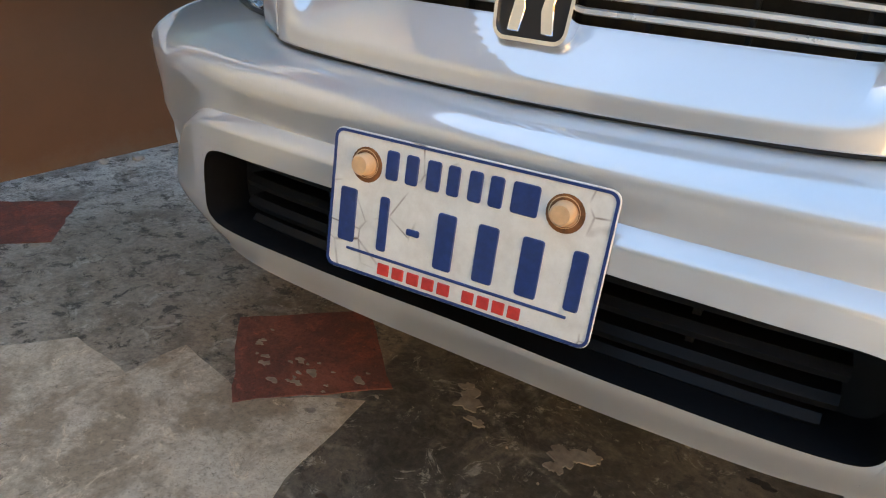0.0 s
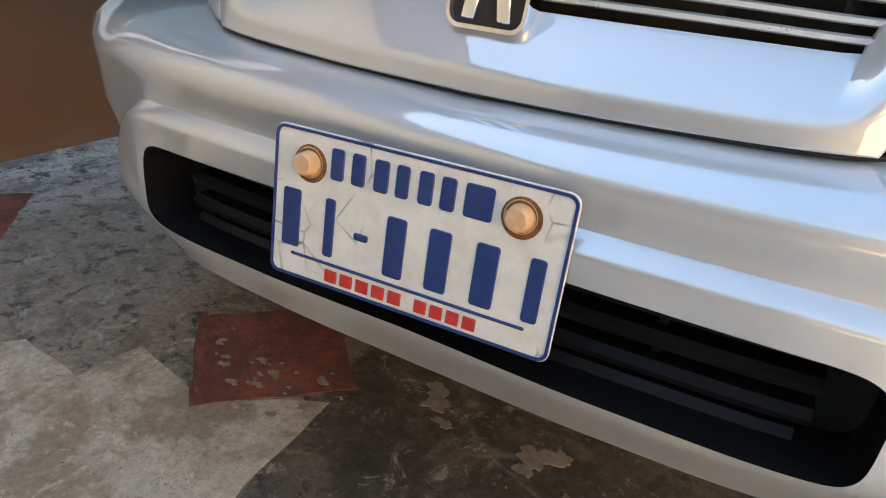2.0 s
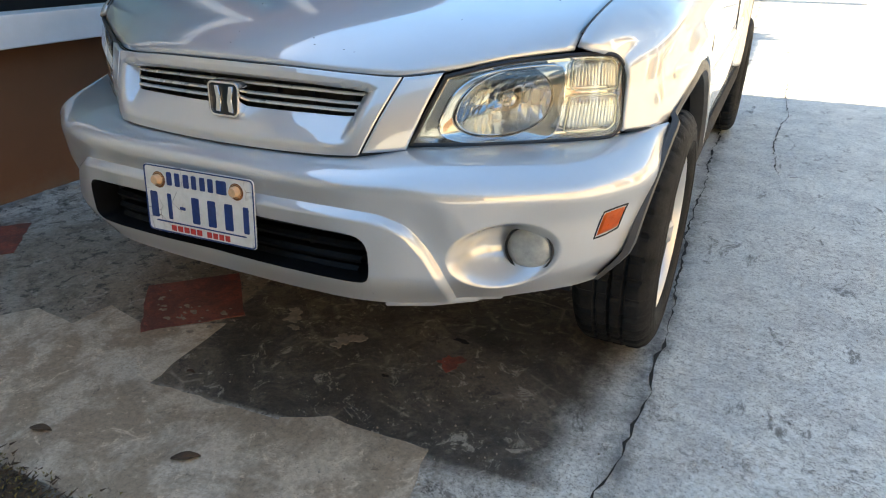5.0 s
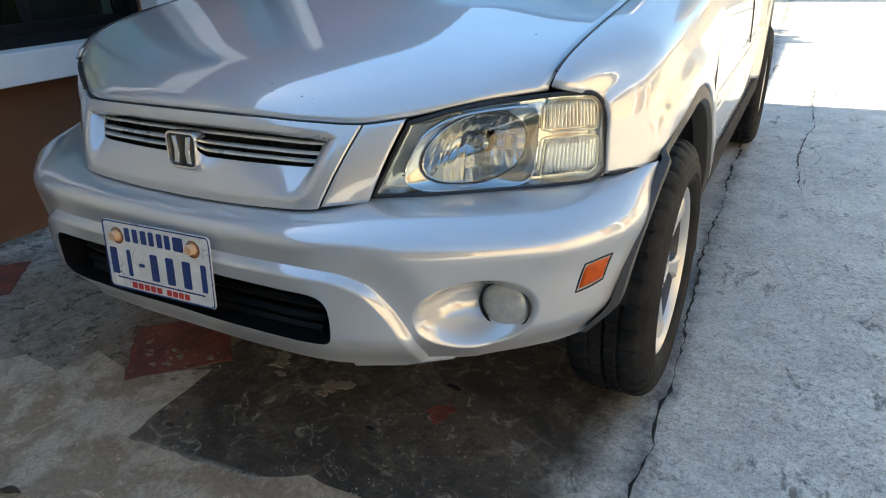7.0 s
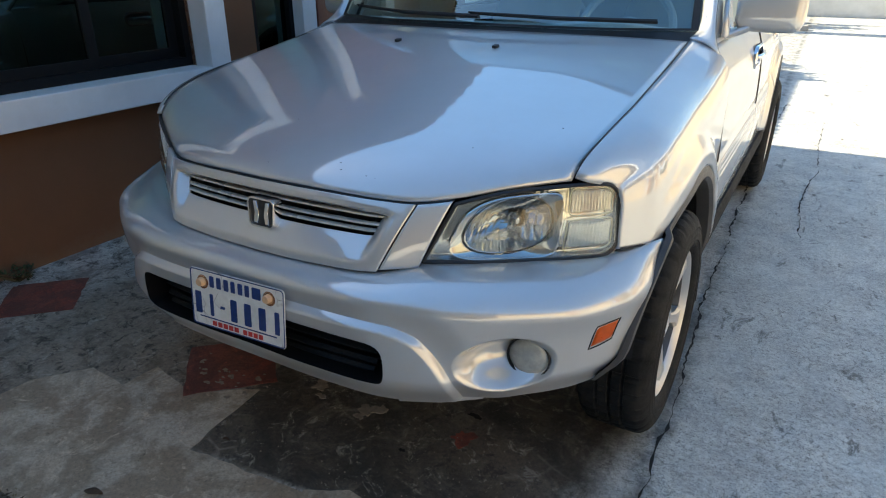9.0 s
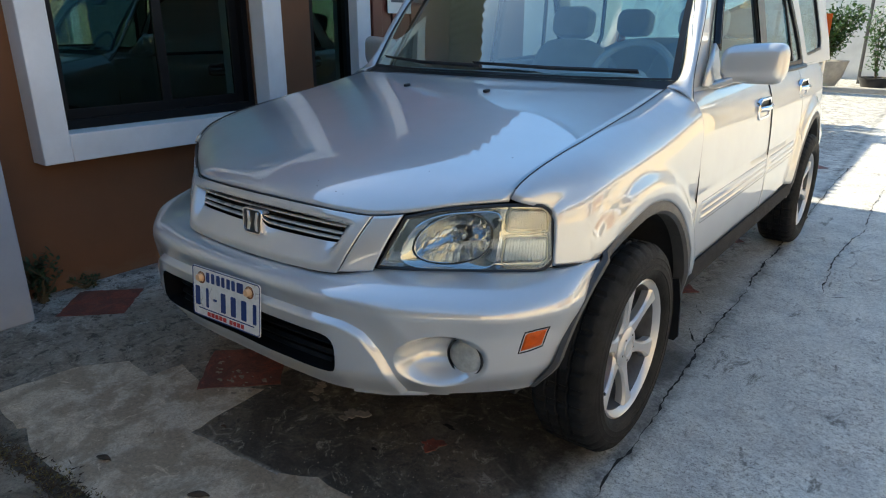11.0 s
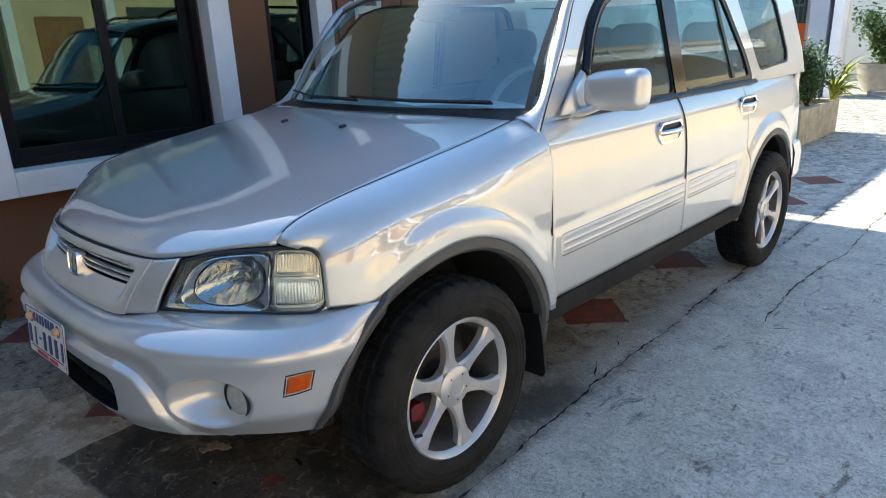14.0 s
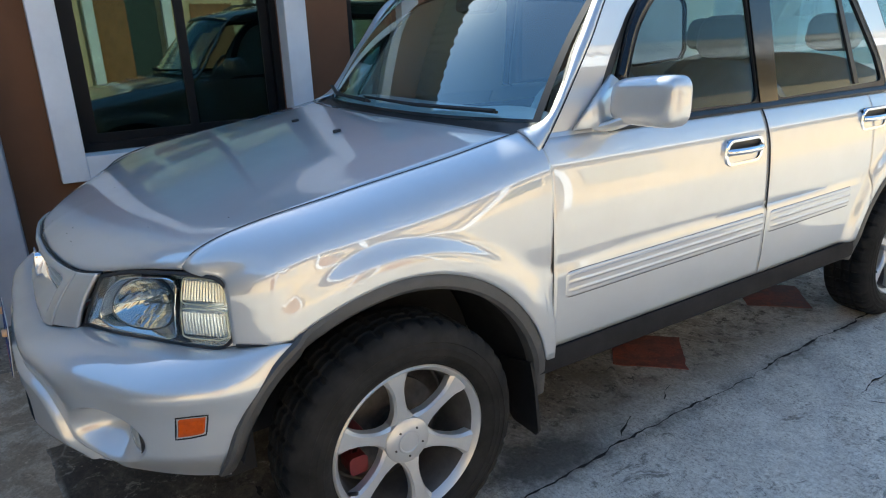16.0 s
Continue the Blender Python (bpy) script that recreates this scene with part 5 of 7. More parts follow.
# cowl strip, wipers, washers
P = []
for k in np.linspace(-1, 1, 40):
    y0 = float(cowl_y(np.array(k))) - 0.02
    wb = ws_base(np.array((k + 1) / 2))
    P.append([(k * 0.70, y0, 1.060 + 0.010 * (1 - k * k)), (k * 0.705, (y0 + wb[1]) / 2, 1.070 + 0.012 * (1 - k * k)), (wb[0], wb[1] + 0.004, wb[2] + 0.002)])
sheet("cowl", np.array(P), BLACK_PLASTIC, car, "black plastic cowl strip", flip=True)
for x0, x1, b1 in ((0.58, -0.02, 0.055), (0.02, -0.58, 0.07)):
    p = ws_point(np.array([(x0 / 0.7 + 1) / 2, ((x0 + x1) / 1.4 + 1) / 2, (x1 / 0.7 + 1) / 2]), np.array([0.030, 0.040, b1]))
    p[:, 1] -= 0.018
    p[:, 2] += 0.014
    bm = bmesh.new()
    tube(bm, p, 0.005, 6)
    tube(bm, p - np.array([0, 0.010, -0.004]), [0.008, 0.006, 0.003], 6)
    part("wiper", bm, BLACK_PLASTIC, car, "black windshield wiper")
for x in (-0.183, 0.183):
    hp = hood_point(np.array(x / 0.70), np.array(0.81))
    bm = bmesh.new()
    poly_prism(bm, rounded(0.020, 0.026, 0.008), 0.008, pose(x, float(hp[1]), float(hp[2]), 8, 0, 0), -0.004)
    bevel(part("washer_nozzle", bm, BLACK_PLASTIC, car, "black washer nozzle"), 0.003)

# ==== the car: front lamps ====
lens_b = curve3([(0.405, 0.208, 0.694), (0.50, 0.262, 0.692), (0.60, 0.332, 0.692), (0.70, 0.405, 0.693), (0.745, 0.446, 0.694), (0.763, 0.474, 0.697)])
lens_t = curve3([(0.458, 0.262, 0.822), (0.545, 0.316, 0.845), (0.630, 0.372, 0.856), (0.700, 0.424, 0.860), (0.735, 0.456, 0.857), (0.752, 0.478, 0.850)])


def lens_raw(a, b, inset=0.0):
    p = lens_b(a) + (lens_t(a) - lens_b(a)) * b[..., None]
    bul = 0.012 * np.sin(math.pi * b) * np.sin(math.pi * np.clip(a, 0.02, 1)) ** 0.5
    p[..., 0] += (0.45 + 0.35 * a) * (bul - inset)
    p[..., 1] -= 0.85 * (bul - inset)
    return p


def lens_point(a, b, inset=0.0):
    """A point of the lens, its outer corners rounded."""
    q = np.clip((a - 0.905) / 0.095, 0, 1)
    k = 1 - np.sqrt(1 - q * q)
    return lens_raw(a, 0.5 + (b - 0.5) * (1 - 0.40 * k), inset)


def mirror_part(ob):
    """The same part on the other side of the car."""
    me = ob.data.copy()
    me.transform(Matrix.Scale(-1, 4, (1, 0, 0)))
    me.flip_normals()
    two = new(ob.name.split(".")[0], me)
    two.parent = ob.parent
    if "label" in ob:
        two["label"] = ob["label"]
    for md in ob.modifiers:
        if md.type == "SOLIDIFY":
            solidify(two, md.thickness, md.offset)
        if md.type == "BEVEL":
            bevel(two, md.width, md.segments)
    two.visible_shadow = ob.visible_shadow
    return two


def headlamp():
    def mouth(t, k=1.0):
        """Round inside, squarer towards the bezel (k = 1)."""
        ct, st = math.cos(t), math.sin(t)
        e = 3.2 if ct < 0 else 7.0
        sq = (abs(ct) ** e + abs(st) ** e) ** (-1 / e)
        rd = (abs(ct) ** 2.3 + abs(st) ** 2.3) ** (-1 / 2.3) * min(k / 0.86, 1.0)
        w = min(max((k - 0.86) / 0.14, 0.0), 1.0)
        u = (1 - w) * (0.383 + 0.240 * rd * ct) + w * (0.375 + 0.288 * sq * ct)
        v = (1 - w) * (0.478 + 0.412 * rd * st) + w * (0.462 + 0.452 * sq * st)
        return u, v

    # housing behind the lens: a dark frame round the bowl's deep well
    a = np.concatenate([np.linspace(0, 0.9, 90), 0.905 + 0.095 * np.sin(np.linspace(0, 1, 16) * math.pi / 2)])
    b = np.linspace(0, 1, 56)
    A, B = np.meshgrid(a, b, indexing="ij")
    e = np.where(A < 0.375, 3.2, 7.0)
    q = (np.abs((A - 0.375) / 0.288) ** e + np.abs((B - 0.462) / 0.452) ** e) ** (1 / e)
    rim = np.minimum(np.minimum(A * 30, (1 - A) * 30), np.minimum(B, 1 - B) * 16)
    P = lens_point(A, B, sstep(0, 1, rim) * (0.022 + 0.09 * sstep(1.0, 0.96, q)))
    host = sheet("headlamp", P, LAMP_GREY, car, "clear headlamp in a black gasket", flip=True)
    for bt in (0.0, 1.0):
        e = a[88:]
        sheet("lamp_corner", np.stack([lens_raw(e, np.full_like(e, bt), 0.003), lens_point(e, np.full_like(e, bt), 0.003)], 0), PAINT, host, "silver body corner beside the lamp", flip=bt > 0.5)
    # lens
    lens = sheet("lens", lens_point(A, B, -0.002), GLASS_LENS, host, "clear lens", flip=True)
    lens.visible_shadow = False
    # black gasket round it
    ed = np.sin(np.linspace(0, 1, 60) * math.pi / 2)
    loop = np.concatenate([lens_point(ed, np.zeros(60)), lens_point(np.ones(24), np.linspace(0, 1, 24)), lens_point(ed[::-1], np.ones(60)), lens_point(np.zeros(24), np.linspace(1, 0, 24))])
    keep = [loop[0]]
    for p in loop[1:]:
        if np.linalg.norm(p - keep[-1]) > 0.003:
            keep.append(p)
    bm = bmesh.new()
    tube(bm, [tuple(p) for p in keep], 0.0050, 6, True)
    part("gasket", bm, SEAL, host, "black rubber gasket")
    # reflector: a shallow outer bowl, a dark ring, and a deep fluted inner bowl
    th = np.linspace(0, 2 * math.pi, 241)

    fq = random.Random(8)
    lean = [[fq.uniform(-1, 1) for _ in range(6)] for _ in range(30)]

    def bowl(name, ks, depth, mat, label, flute=0.0, facet=0.0):
        P = np.zeros((len(th), len(ks), 3))
        for i, t in enumerate(th):
            for j, k in enumerate(ks):
                u, w = mouth(t, k)
                d = depth(k) + flute * abs(math.sin(math.pi * u * 24)) * (k / 0.7)
                d += facet * lean[int(u * 24) % 30][int(w * 5) % 6] * (u * 24 % 1.0 - 0.5 + w * 5 % 1.0 - 0.5)
                P[i, j] = lens_point(np.array(u), np.array(w), d)
        return sheet(name, P, mat, host, label, flip=False, auto=50)

    bowl("reflector", np.linspace(0.86, 1.0, 14), lambda k: 0.009 + 0.013 * (1 - (k - 0.86) / 0.14) ** 0.8, REFLECTOR, "bright chrome reflector")
    bowl("ring", np.array([0.865, 0.86, 0.835, 0.83]), lambda k: 0.040 if k > 0.862 or k < 0.832 else 0.019, LAMP_DARK, "dark ring in the reflector")
    bowl("inner_reflector", np.linspace(0.02, 0.83, 44), lambda k: 0.022 + 0.066 * (1 - (k / 0.83) ** 2), REFLECTOR, "faceted chrome inner reflector", 0.0010, 0.0045)
    for k in (0.865, 0.82):
        pts = [tuple(lens_point(np.array(mouth(t, k)[0]), np.array(mouth(t, k)[1]), 0.021)) for t in np.linspace(radians(100), radians(275), 40)]
        part("arc_trim", tube(bmesh.new(), pts, 0.0016, 6), CHROME, host, "curved bright line in the bowl")
    c = Vector(lens_point(np.array(0.42), np.array(0.47), 0.052))
    ax = Vector((0.25, -0.97, 0.02)).normalized()
    mt = Matrix.Translation(c) @ ax.to_track_quat("Z", "Y").to_matrix().to_4x4()
    bm = bmesh.new()
    lathe(bm, [(0.0, 0.030), (0.006, 0.029), (0.008, 0.020), (0.008, -0.01), (0.014, -0.012), (0.016, -0.02)], 20, mt)
    part("bulb_shield", bm, REFLECTOR, host, "chrome bulb shield")
    bm = bmesh.new()
    loop = [tuple(lens_point(np.array(mouth(t)[0]), np.array(mouth(t)[1]), 0.007)) for t in np.linspace(0, 2 * math.pi, 81)[:-1]]
    tube(bm, loop, 0.0022, 6, True)
    part("bezel", bm, CHROME, host, "thin bright bezel")
    # corner lamp: two ribbed blocks behind the lens, in a pale rim
    for b0, b1 in ((0.09, 0.52), (0.60, 0.93)):
        n = 14 * 6 + 1
        aa = np.linspace(0.700, 0.965, n)
        bb = np.linspace(b0, b1, 10)
        A2, B2 = np.meshgrid(aa, bb, indexing="ij")
        ins = 0.010 + 0.0055 * (1 - np.abs(np.sin(math.pi * np.arange(n) / 6)))[:, None] * np.ones((1, 10))
        edge = np.minimum(np.minimum(A2 - 0.700, 0.965 - A2) / 0.008, np.minimum(B2 - b0, b1 - B2) / 0.03)
        ins = ins + 0.014 * (1 - np.clip(edge, 0, 1))
        sheet("corner_lamp", lens_point(A2, B2, ins), RIBBED, host, "ribbed clear corner lamp", flip=True, auto=40)
        q = []
        for u, w in [(x, y) for x, y in rounded(0.270, b1 - b0 + 0.02, 0.05, 4)]:
            q.append(tuple(lens_point(np.array(0.8325 + u), np.array((b0 + b1) / 2 + w), 0.009)))
        part("lamp_rim", tube(bmesh.new(), q, 0.0017, 6, True), RIM_PALE, host, "yellowed clear rim")
    return host


LAMP_GREY = plain("lamp_housing", (0.60, 0.63, 0.65), 0.14, metal=0.85, vary=0.1)
RIM_PALE = plain("yellowed_lens_rim", (0.72, 0.68, 0.50), 0.2, metal=0.35, vary=0.1)
LAMP_DARK = plain("lamp_shadow_plastic", (0.02, 0.022, 0.025), 0.3)
RIBBED = plain("ribbed_lamp_plastic", (0.88, 0.89, 0.87), 0.16, metal=0.80, vary=0.06, scale=60)
HL = headlamp()
two = mirror_part(HL)
for ch in list(HL.children):
    q = mirror_part(ch)
    q.parent = two


def fog_lamp(sx):
    c = Vector((sx * 0.650, 0.255, 0.496))
    ax = Vector((sx * 0.10, -0.99, 0.02)).normalized()
    mt = Matrix.Translation(c) @ ax.to_track_quat("Z", "Y").to_matrix().to_4x4() @ Matrix.Scale(1.08, 4)
    bm = bmesh.new()
    lathe(bm, [(0.044, -0.05), (0.0475, -0.004), (0.0465, 0.003), (0.0435, 0.004), (0.0425, -0.004)], 40, mt)
    host = part("fog_lamp", bm, BLACK_PLASTIC, car, "round fog lamp in a black ring")
    bm = bmesh.new()
    lathe(bm, [(0.0, -0.045), (0.02, -0.040), (0.034, -0.022), (0.043, -0.004)], 36, mt)
    part("reflector", bm, CHROME, host, "chrome reflector")
    bm = bmesh.new()
    lathe(bm, [(0.0, -0.005), (0.008, -0.010), (0.008, -0.04)], 14, mt)
    part("bulb", bm, CHROME, host)
    bm = bmesh.new()
    lathe(bm, [(0.0001, 0.010), (0.015, 0.009), (0.030, 0.006), (0.040, 0.001), (0.043, -0.003)], 36, mt)
    l = part("lens", bm, FOG_GLASS, host, "hazy clear lens")
    l.visible_shadow = False


FOG_GLASS = plain("hazy_lamp_lens", (0.36, 0.38, 0.37), 0.16, vary=0.22, scale=45, Coat_Weight=1.0, Coat_Roughness=0.03)
fog_lamp(1)
fog_lamp(-1)

# amber side markers on the bumper's corners
for sx in (-1, 1):
    s0 = float(np.interp(0.353, _pl[:, 1], _s))
    ds = 0.034 / ARC
    P = []
    for k in np.linspace(-1, 1, 9):
        row = []
        for j in np.linspace(-1, 1, 7):
            s = s0 + ds * k + 0.006 / ARC * j
            z = 0.549 + 0.0295 * j * (1 - 0.10 * max(0, k)) + 0.003 * k
            edge = max(abs(k), abs(j))
            p = bumper_point(np.array([s]), np.array([z]), np.array([0.0]))[0]
            out = 0.0035 if edge < 0.99 else -0.004
            p = p + np.array([0.93, -0.36, 0]) * out
            row.append((sx * p[0], p[1], p[2]))
        P.append(row)
    mk = sheet("side_marker", np.array(P), AMBER, car, "amber side marker lamp", flip=sx < 0)
    rim = [P[0][j] for j in range(7)] + [P[k][6] for k in range(1, 9)] + [P[8][j] for j in range(5, -1, -1)] + [P[k][0] for k in range(7, 0, -1)]
    part("gasket", tube(bmesh.new(), [np.array(p) + np.array([sx * 0.93, -0.36, 0]) * 0.004 for p in rim], 0.0020, 6, True), DARK, mk, "black marker gasket")

RUST = plain("brown_rust", (0.20, 0.075, 0.025), 0.8, vary=0.5, scale=120)
# ---- number plate, with its figures as plain bars ----
plate_m = pose(0.003, 0.020, 0.559, 84, 0, 3.0)
PW, PH = 0.290, 0.148
bm = poly_prism(bmesh.new(), rounded(PW, PH, 0.010), 0.0018, plate_m, -0.0006)
plate = bevel(part("number_plate", bm, PLATE_WHITE, car, "worn white plate with blue bars"), 0.0006, 1)
bm = bmesh.new()
o, i = rounded(PW - 0.002, PH - 0.002, 0.0095), rounded(PW - 0.0075, PH - 0.0075, 0.0075)
vo = [bm.verts.new(plate_m @ Vector((x, y, 0.0030))) for x, y in o]
vi = [bm.verts.new(plate_m @ Vector((x, y, 0.0030))) for x, y in i]
vb = [bm.verts.new(plate_m @ Vector((x, y, 0.0016))) for x, y in i]
for k in range(len(o)):
    q = (k + 1) % len(o)
    bm.faces.new((vo[k], vo[q], vi[q], vi[k]))
    bm.faces.new((vi[k], vi[q], vb[q], vb[k]))
part("plate_rim", bm, BLUE, plate, "blue embossed rim")


def plate_bar(x0, x1, y0, y1, mat, label, r=0.003):
    w, h = x1 - x0, y1 - y0
    m = plate_m @ Matrix.Translation(((x0 + x1) / 2, (y0 + y1) / 2, 0))
    o = part("plate_bar", poly_prism(bmesh.new(), rounded(w, h, min(r, w * 0.3, h * 0.3), 3), 0.0034, m, 0.0012), mat, plate, label)
    bevel(o, 0.0008, 1)


for x0, x1 in ((-0.082, -0.068), (-0.060, -0.046), (-0.037, -0.022), (-0.015, -0.002), (0.007, 0.021), (0.028, 0.042), (0.050, 0.076)):
    plate_bar(x0, x1, 0.033, 0.062, BLUE, "blue bar of writing")
for xc, w in ((-0.122, 0.020), (-0.079, 0.011), (-0.009, 0.020), (0.034, 0.021), (0.078, 0.021), (0.122, 0.014)):
    plate_bar(xc - w / 2, xc + w / 2, -0.042, 0.015, BLUE, "blue bar of a figure")
plate_bar(-0.052, -0.037, -0.017, -0.010, BLUE, "blue bar of a figure")
plate_bar(-0.120, 0.120, -0.0505, -0.0475, BLUE, "thin blue line", 0.001)
for x0, x1, n in ((-0.080, 0.007, 5), (0.017, 0.081, 4)):
    w = (x1 - x0) / n
    for k in range(n):
        plate_bar(x0 + k * w, x0 + (k + 0.78) * w, -0.067, -0.0545, RED_INK, "red bar of writing", 0.001)
for x, y in ((-0.1055, 0.043), (0.0995, 0.045)):
    bm = bmesh.new()
    lathe(bm, [(0.0, 0.013), (0.0085, 0.0125), (0.0105, 0.010), (0.0112, 0.0), (0.0145, 0.0005), (0.0148, -0.002)], 24, plate_m @ Matrix.Translation((x, y, 0.002)))
    part("plate_screw_cap", bm, BOLT, plate, "yellowed plastic screw cap")
    bm = bmesh.new()
    lathe(bm, [(0.012, 0.0006), (0.0175, 0.0005), (0.0185, -0.001)], 24, plate_m @ Matrix.Translation((x + 0.001, y - 0.001, 0.0018)))
    part("rust_ring", bm, RUST, plate, "brown rust ring")

# ---- badge: plain chrome shapes ----
bc = pose(0.004, 0.132, 0.760, 84, 0, 0)
bm = bmesh.new()
out_l, in_l = [(x * (1 + 0.06 * y / 0.04), y) for x, y in rounded(0.084, 0.074, 0.014)], [(x * (1 + 0.06 * y / 0.04), y) for x, y in rounded(0.072, 0.062, 0.010)]
rows = []
for pts, h in ((out_l, -0.022), (out_l, 0.000), ([(x * 0.97, y * 0.97) for x, y in out_l], 0.004), ([(x * 1.03, y * 1.03) for x, y in in_l], 0.004), (in_l, -0.001)):
    rows.append([bm.verts.new(bc @ Vector((x, y, h))) for x, y in pts])
for A, B in zip(rows, rows[1:]):
    for k in range(len(A)):
        q = (k + 1) % len(A)
        bm.faces.new((A[k], A[q], B[q], B[k]))
badge = part("badge", bm, CHROME, car, "chrome badge with a dark field")
part("badge_field", poly_prism(bmesh.new(), in_l, -0.001, bc, -0.006), SEAL, badge, "dark badge field")
for sx in (-1, 1):
    pts = [(sx * 0.014, 0.027), (sx * 0.026, 0.027), (sx * 0.021, 0.0), (sx * 0.0245, -0.027), (sx * 0.0115, -0.027), (sx * 0.008, -0.006)]
    if sx < 0:
        pts = pts[::-1]
    bevel(part("badge_bar", poly_prism(bmesh.new(), pts[::-1], 0.003, bc, -0.003), CHROME, badge, "chrome bar"), 0.001, 1)


# ==== the car: wheels ====
def wheel_unit(yc, sx):
    """Wheel with axis along x, outer side towards sx."""
    base = Matrix.Translation((sx * TRX, yc, CZ)) @ Matrix.Rotation(sx * math.pi / 2, 4, "Y")     # local z outward
    # rim barrel and lip
    bm = bmesh.new()
    lathe(bm, [(0.201, 0.066), (0.209, 0.080), (0.217, 0.087), (0.223, 0.082), (0.223, 0.070)], 72, base)
    rim = part("wheel", bm, ALLOY, car, "silver six-spoke alloy wheel")
    bm = bmesh.new()
    lathe(bm, [(0.165, -0.085), (0.192, -0.080), (0.186, -0.03), (0.190, 0.03), (0.201, 0.0665)], 72, base)
    part("barrel", bm, BARREL, rim, "dusty inner barrel of the wheel")
    # tyre
    prof = [(0.220, 0.078), (0.227, 0.091), (0.240, 0.100), (0.252, 0.1025), (0.254, 0.1045), (0.258, 0.1045), (0.260, 0.1035), (0.272, 0.1045), (0.275, 0.1025), (0.288, 0.1005), (0.290, 0.1020), (0.293, 0.1000), (0.300, 0.098), (0.318, 0.088), (0.3285, 0.074)]
    tread = [(0.3315, 0.068), (0.333, 0.052), (0.333, 0.040), (0.3265, 0.037), (0.3265, 0.031), (0.3335, 0.028), (0.3335, 0.006), (0.327, 0.004), (0.327, -0.004)]
    full = prof + tread + [(r, -h) for r, h in (prof + tread)[::-1]]
    seg = 288
    V, Fc = [], []
    n = len(full)
    for k in range(seg):
        t = 2 * math.pi * k / seg
        for i, (r, h) in enumerate(full):
            tt = t + 0.10 * h * (1 if h > 0 else -1)
            rr = r
            if r > 0.3285 and (k % 8) in (0, 1):
                rr = r - 0.0065
            elif 0.315 < r <= 0.3285 and (k % 8) in (0, 1):
                rr = r - 0.0040
            V.append(base @ Vector((rr * math.cos(tt), rr * math.sin(tt), h)))
    for k in range(seg):
        for i in range(n - 1):
            a, b = k * n + i, ((k + 1) % seg) * n + i
            Fc.append((a, b, b + 1, a + 1))
    put("tyre", V, Fc, RUBBER, rim, "worn black tyre", auto=32)
    # spokes
    for k in range(6):
        t0 = 2 * math.pi * k / 6 + radians(8)
        rot = base @ Matrix.Rotation(t0, 4, "Z")
        P = []
        for q in np.linspace(0, 1, 9):
            r = 0.050 + q * (0.212 - 0.050)
            w = 0.0270 - 0.0105 * math.sin(math.pi * min(1, q * 1.05)) ** 1.2 + 0.014 * max(0, q - 0.72) / 0.28 + 0.012 * max(0, 0.2 - q) / 0.2
            h = 0.066 + 0.010 * q - 0.010 * (1 - q) ** 2
            sec = [(-w, h - 0.030), (-w, h - 0.008), (-w * 0.70, h), (w * 0.70, h), (w, h - 0.008), (w, h - 0.030)]
            P.append([rot @ Vector((r, yy, zz)) for yy, zz in sec])
        sheet("spoke", np.array(P), ALLOY, rim, "", flip=False, auto=30)
    bm = bmesh.new()
    lathe(bm, [(0.0, 0.070), (0.026, 0.0705), (0.028, 0.073), (0.031, 0.073), (0.033, 0.070), (0.056, 0.068), (0.064, 0.062), (0.066, 0.050), (0.066, 0.02)], 48, base)
    part("hub_cap", bm, ALLOY, rim, "silver centre cap")
    for k in range(5):
        t = 2 * math.pi * k / 5
        bm = bmesh.new()
        lathe(bm, [(0.0, 0.0725), (0.003, 0.072), (0.0035, 0.068)], 8, base @ Matrix.Translation((0.042 * math.cos(t), 0.042 * math.sin(t), -0.0008)))
        part("cap_screw", bm, IRON, rim)
    bm = bmesh.new()
    lathe(bm, [(0.0, -0.01), (0.06, -0.01), (0.062, -0.03), (0.140, -0.03), (0.140, -0.05), (0.165, -0.055), (0.182, -0.07), (0.0, -0.075)], 48, base)
    part("brake_disc", bm, IRON, rim, "rusty brake disc")
    bm = bmesh.new()
    fr = -1 if yc < 2 else 1
    for dz, hh, ww in ((0.038, 0.044, 0.050), (-0.042, 0.052, 0.052), (0.0, 0.09, 0.02)):
        m2 = Matrix.Translation((sx * (TRX + 0.002), yc + fr * 0.128, CZ + dz))
        poly_prism(bm, rounded(hh, ww, 0.014), 0.026 if dz else 0.005, m2 @ Matrix.Rotation(sx * math.pi / 2, 4, "Y"), -0.03)
    bevel(part("caliper", bm, RED_CALIPER, rim, "red brake caliper"), 0.006)
    bm = bmesh.new()
    tv = radians(-62)
    tube(bm, [base @ Vector((0.198 * math.cos(tv), 0.198 * math.sin(tv), 0.055)), base @ Vector((0.180 * math.cos(tv), 0.180 * math.sin(tv), 0.075))], 0.005, 8)
    part("valve", bm, SEAL, rim, "black tyre valve")
    return rim


for yc in (CY_F, CY_R):
    for sx in (-1, 1):
        wheel_unit(yc, sx)

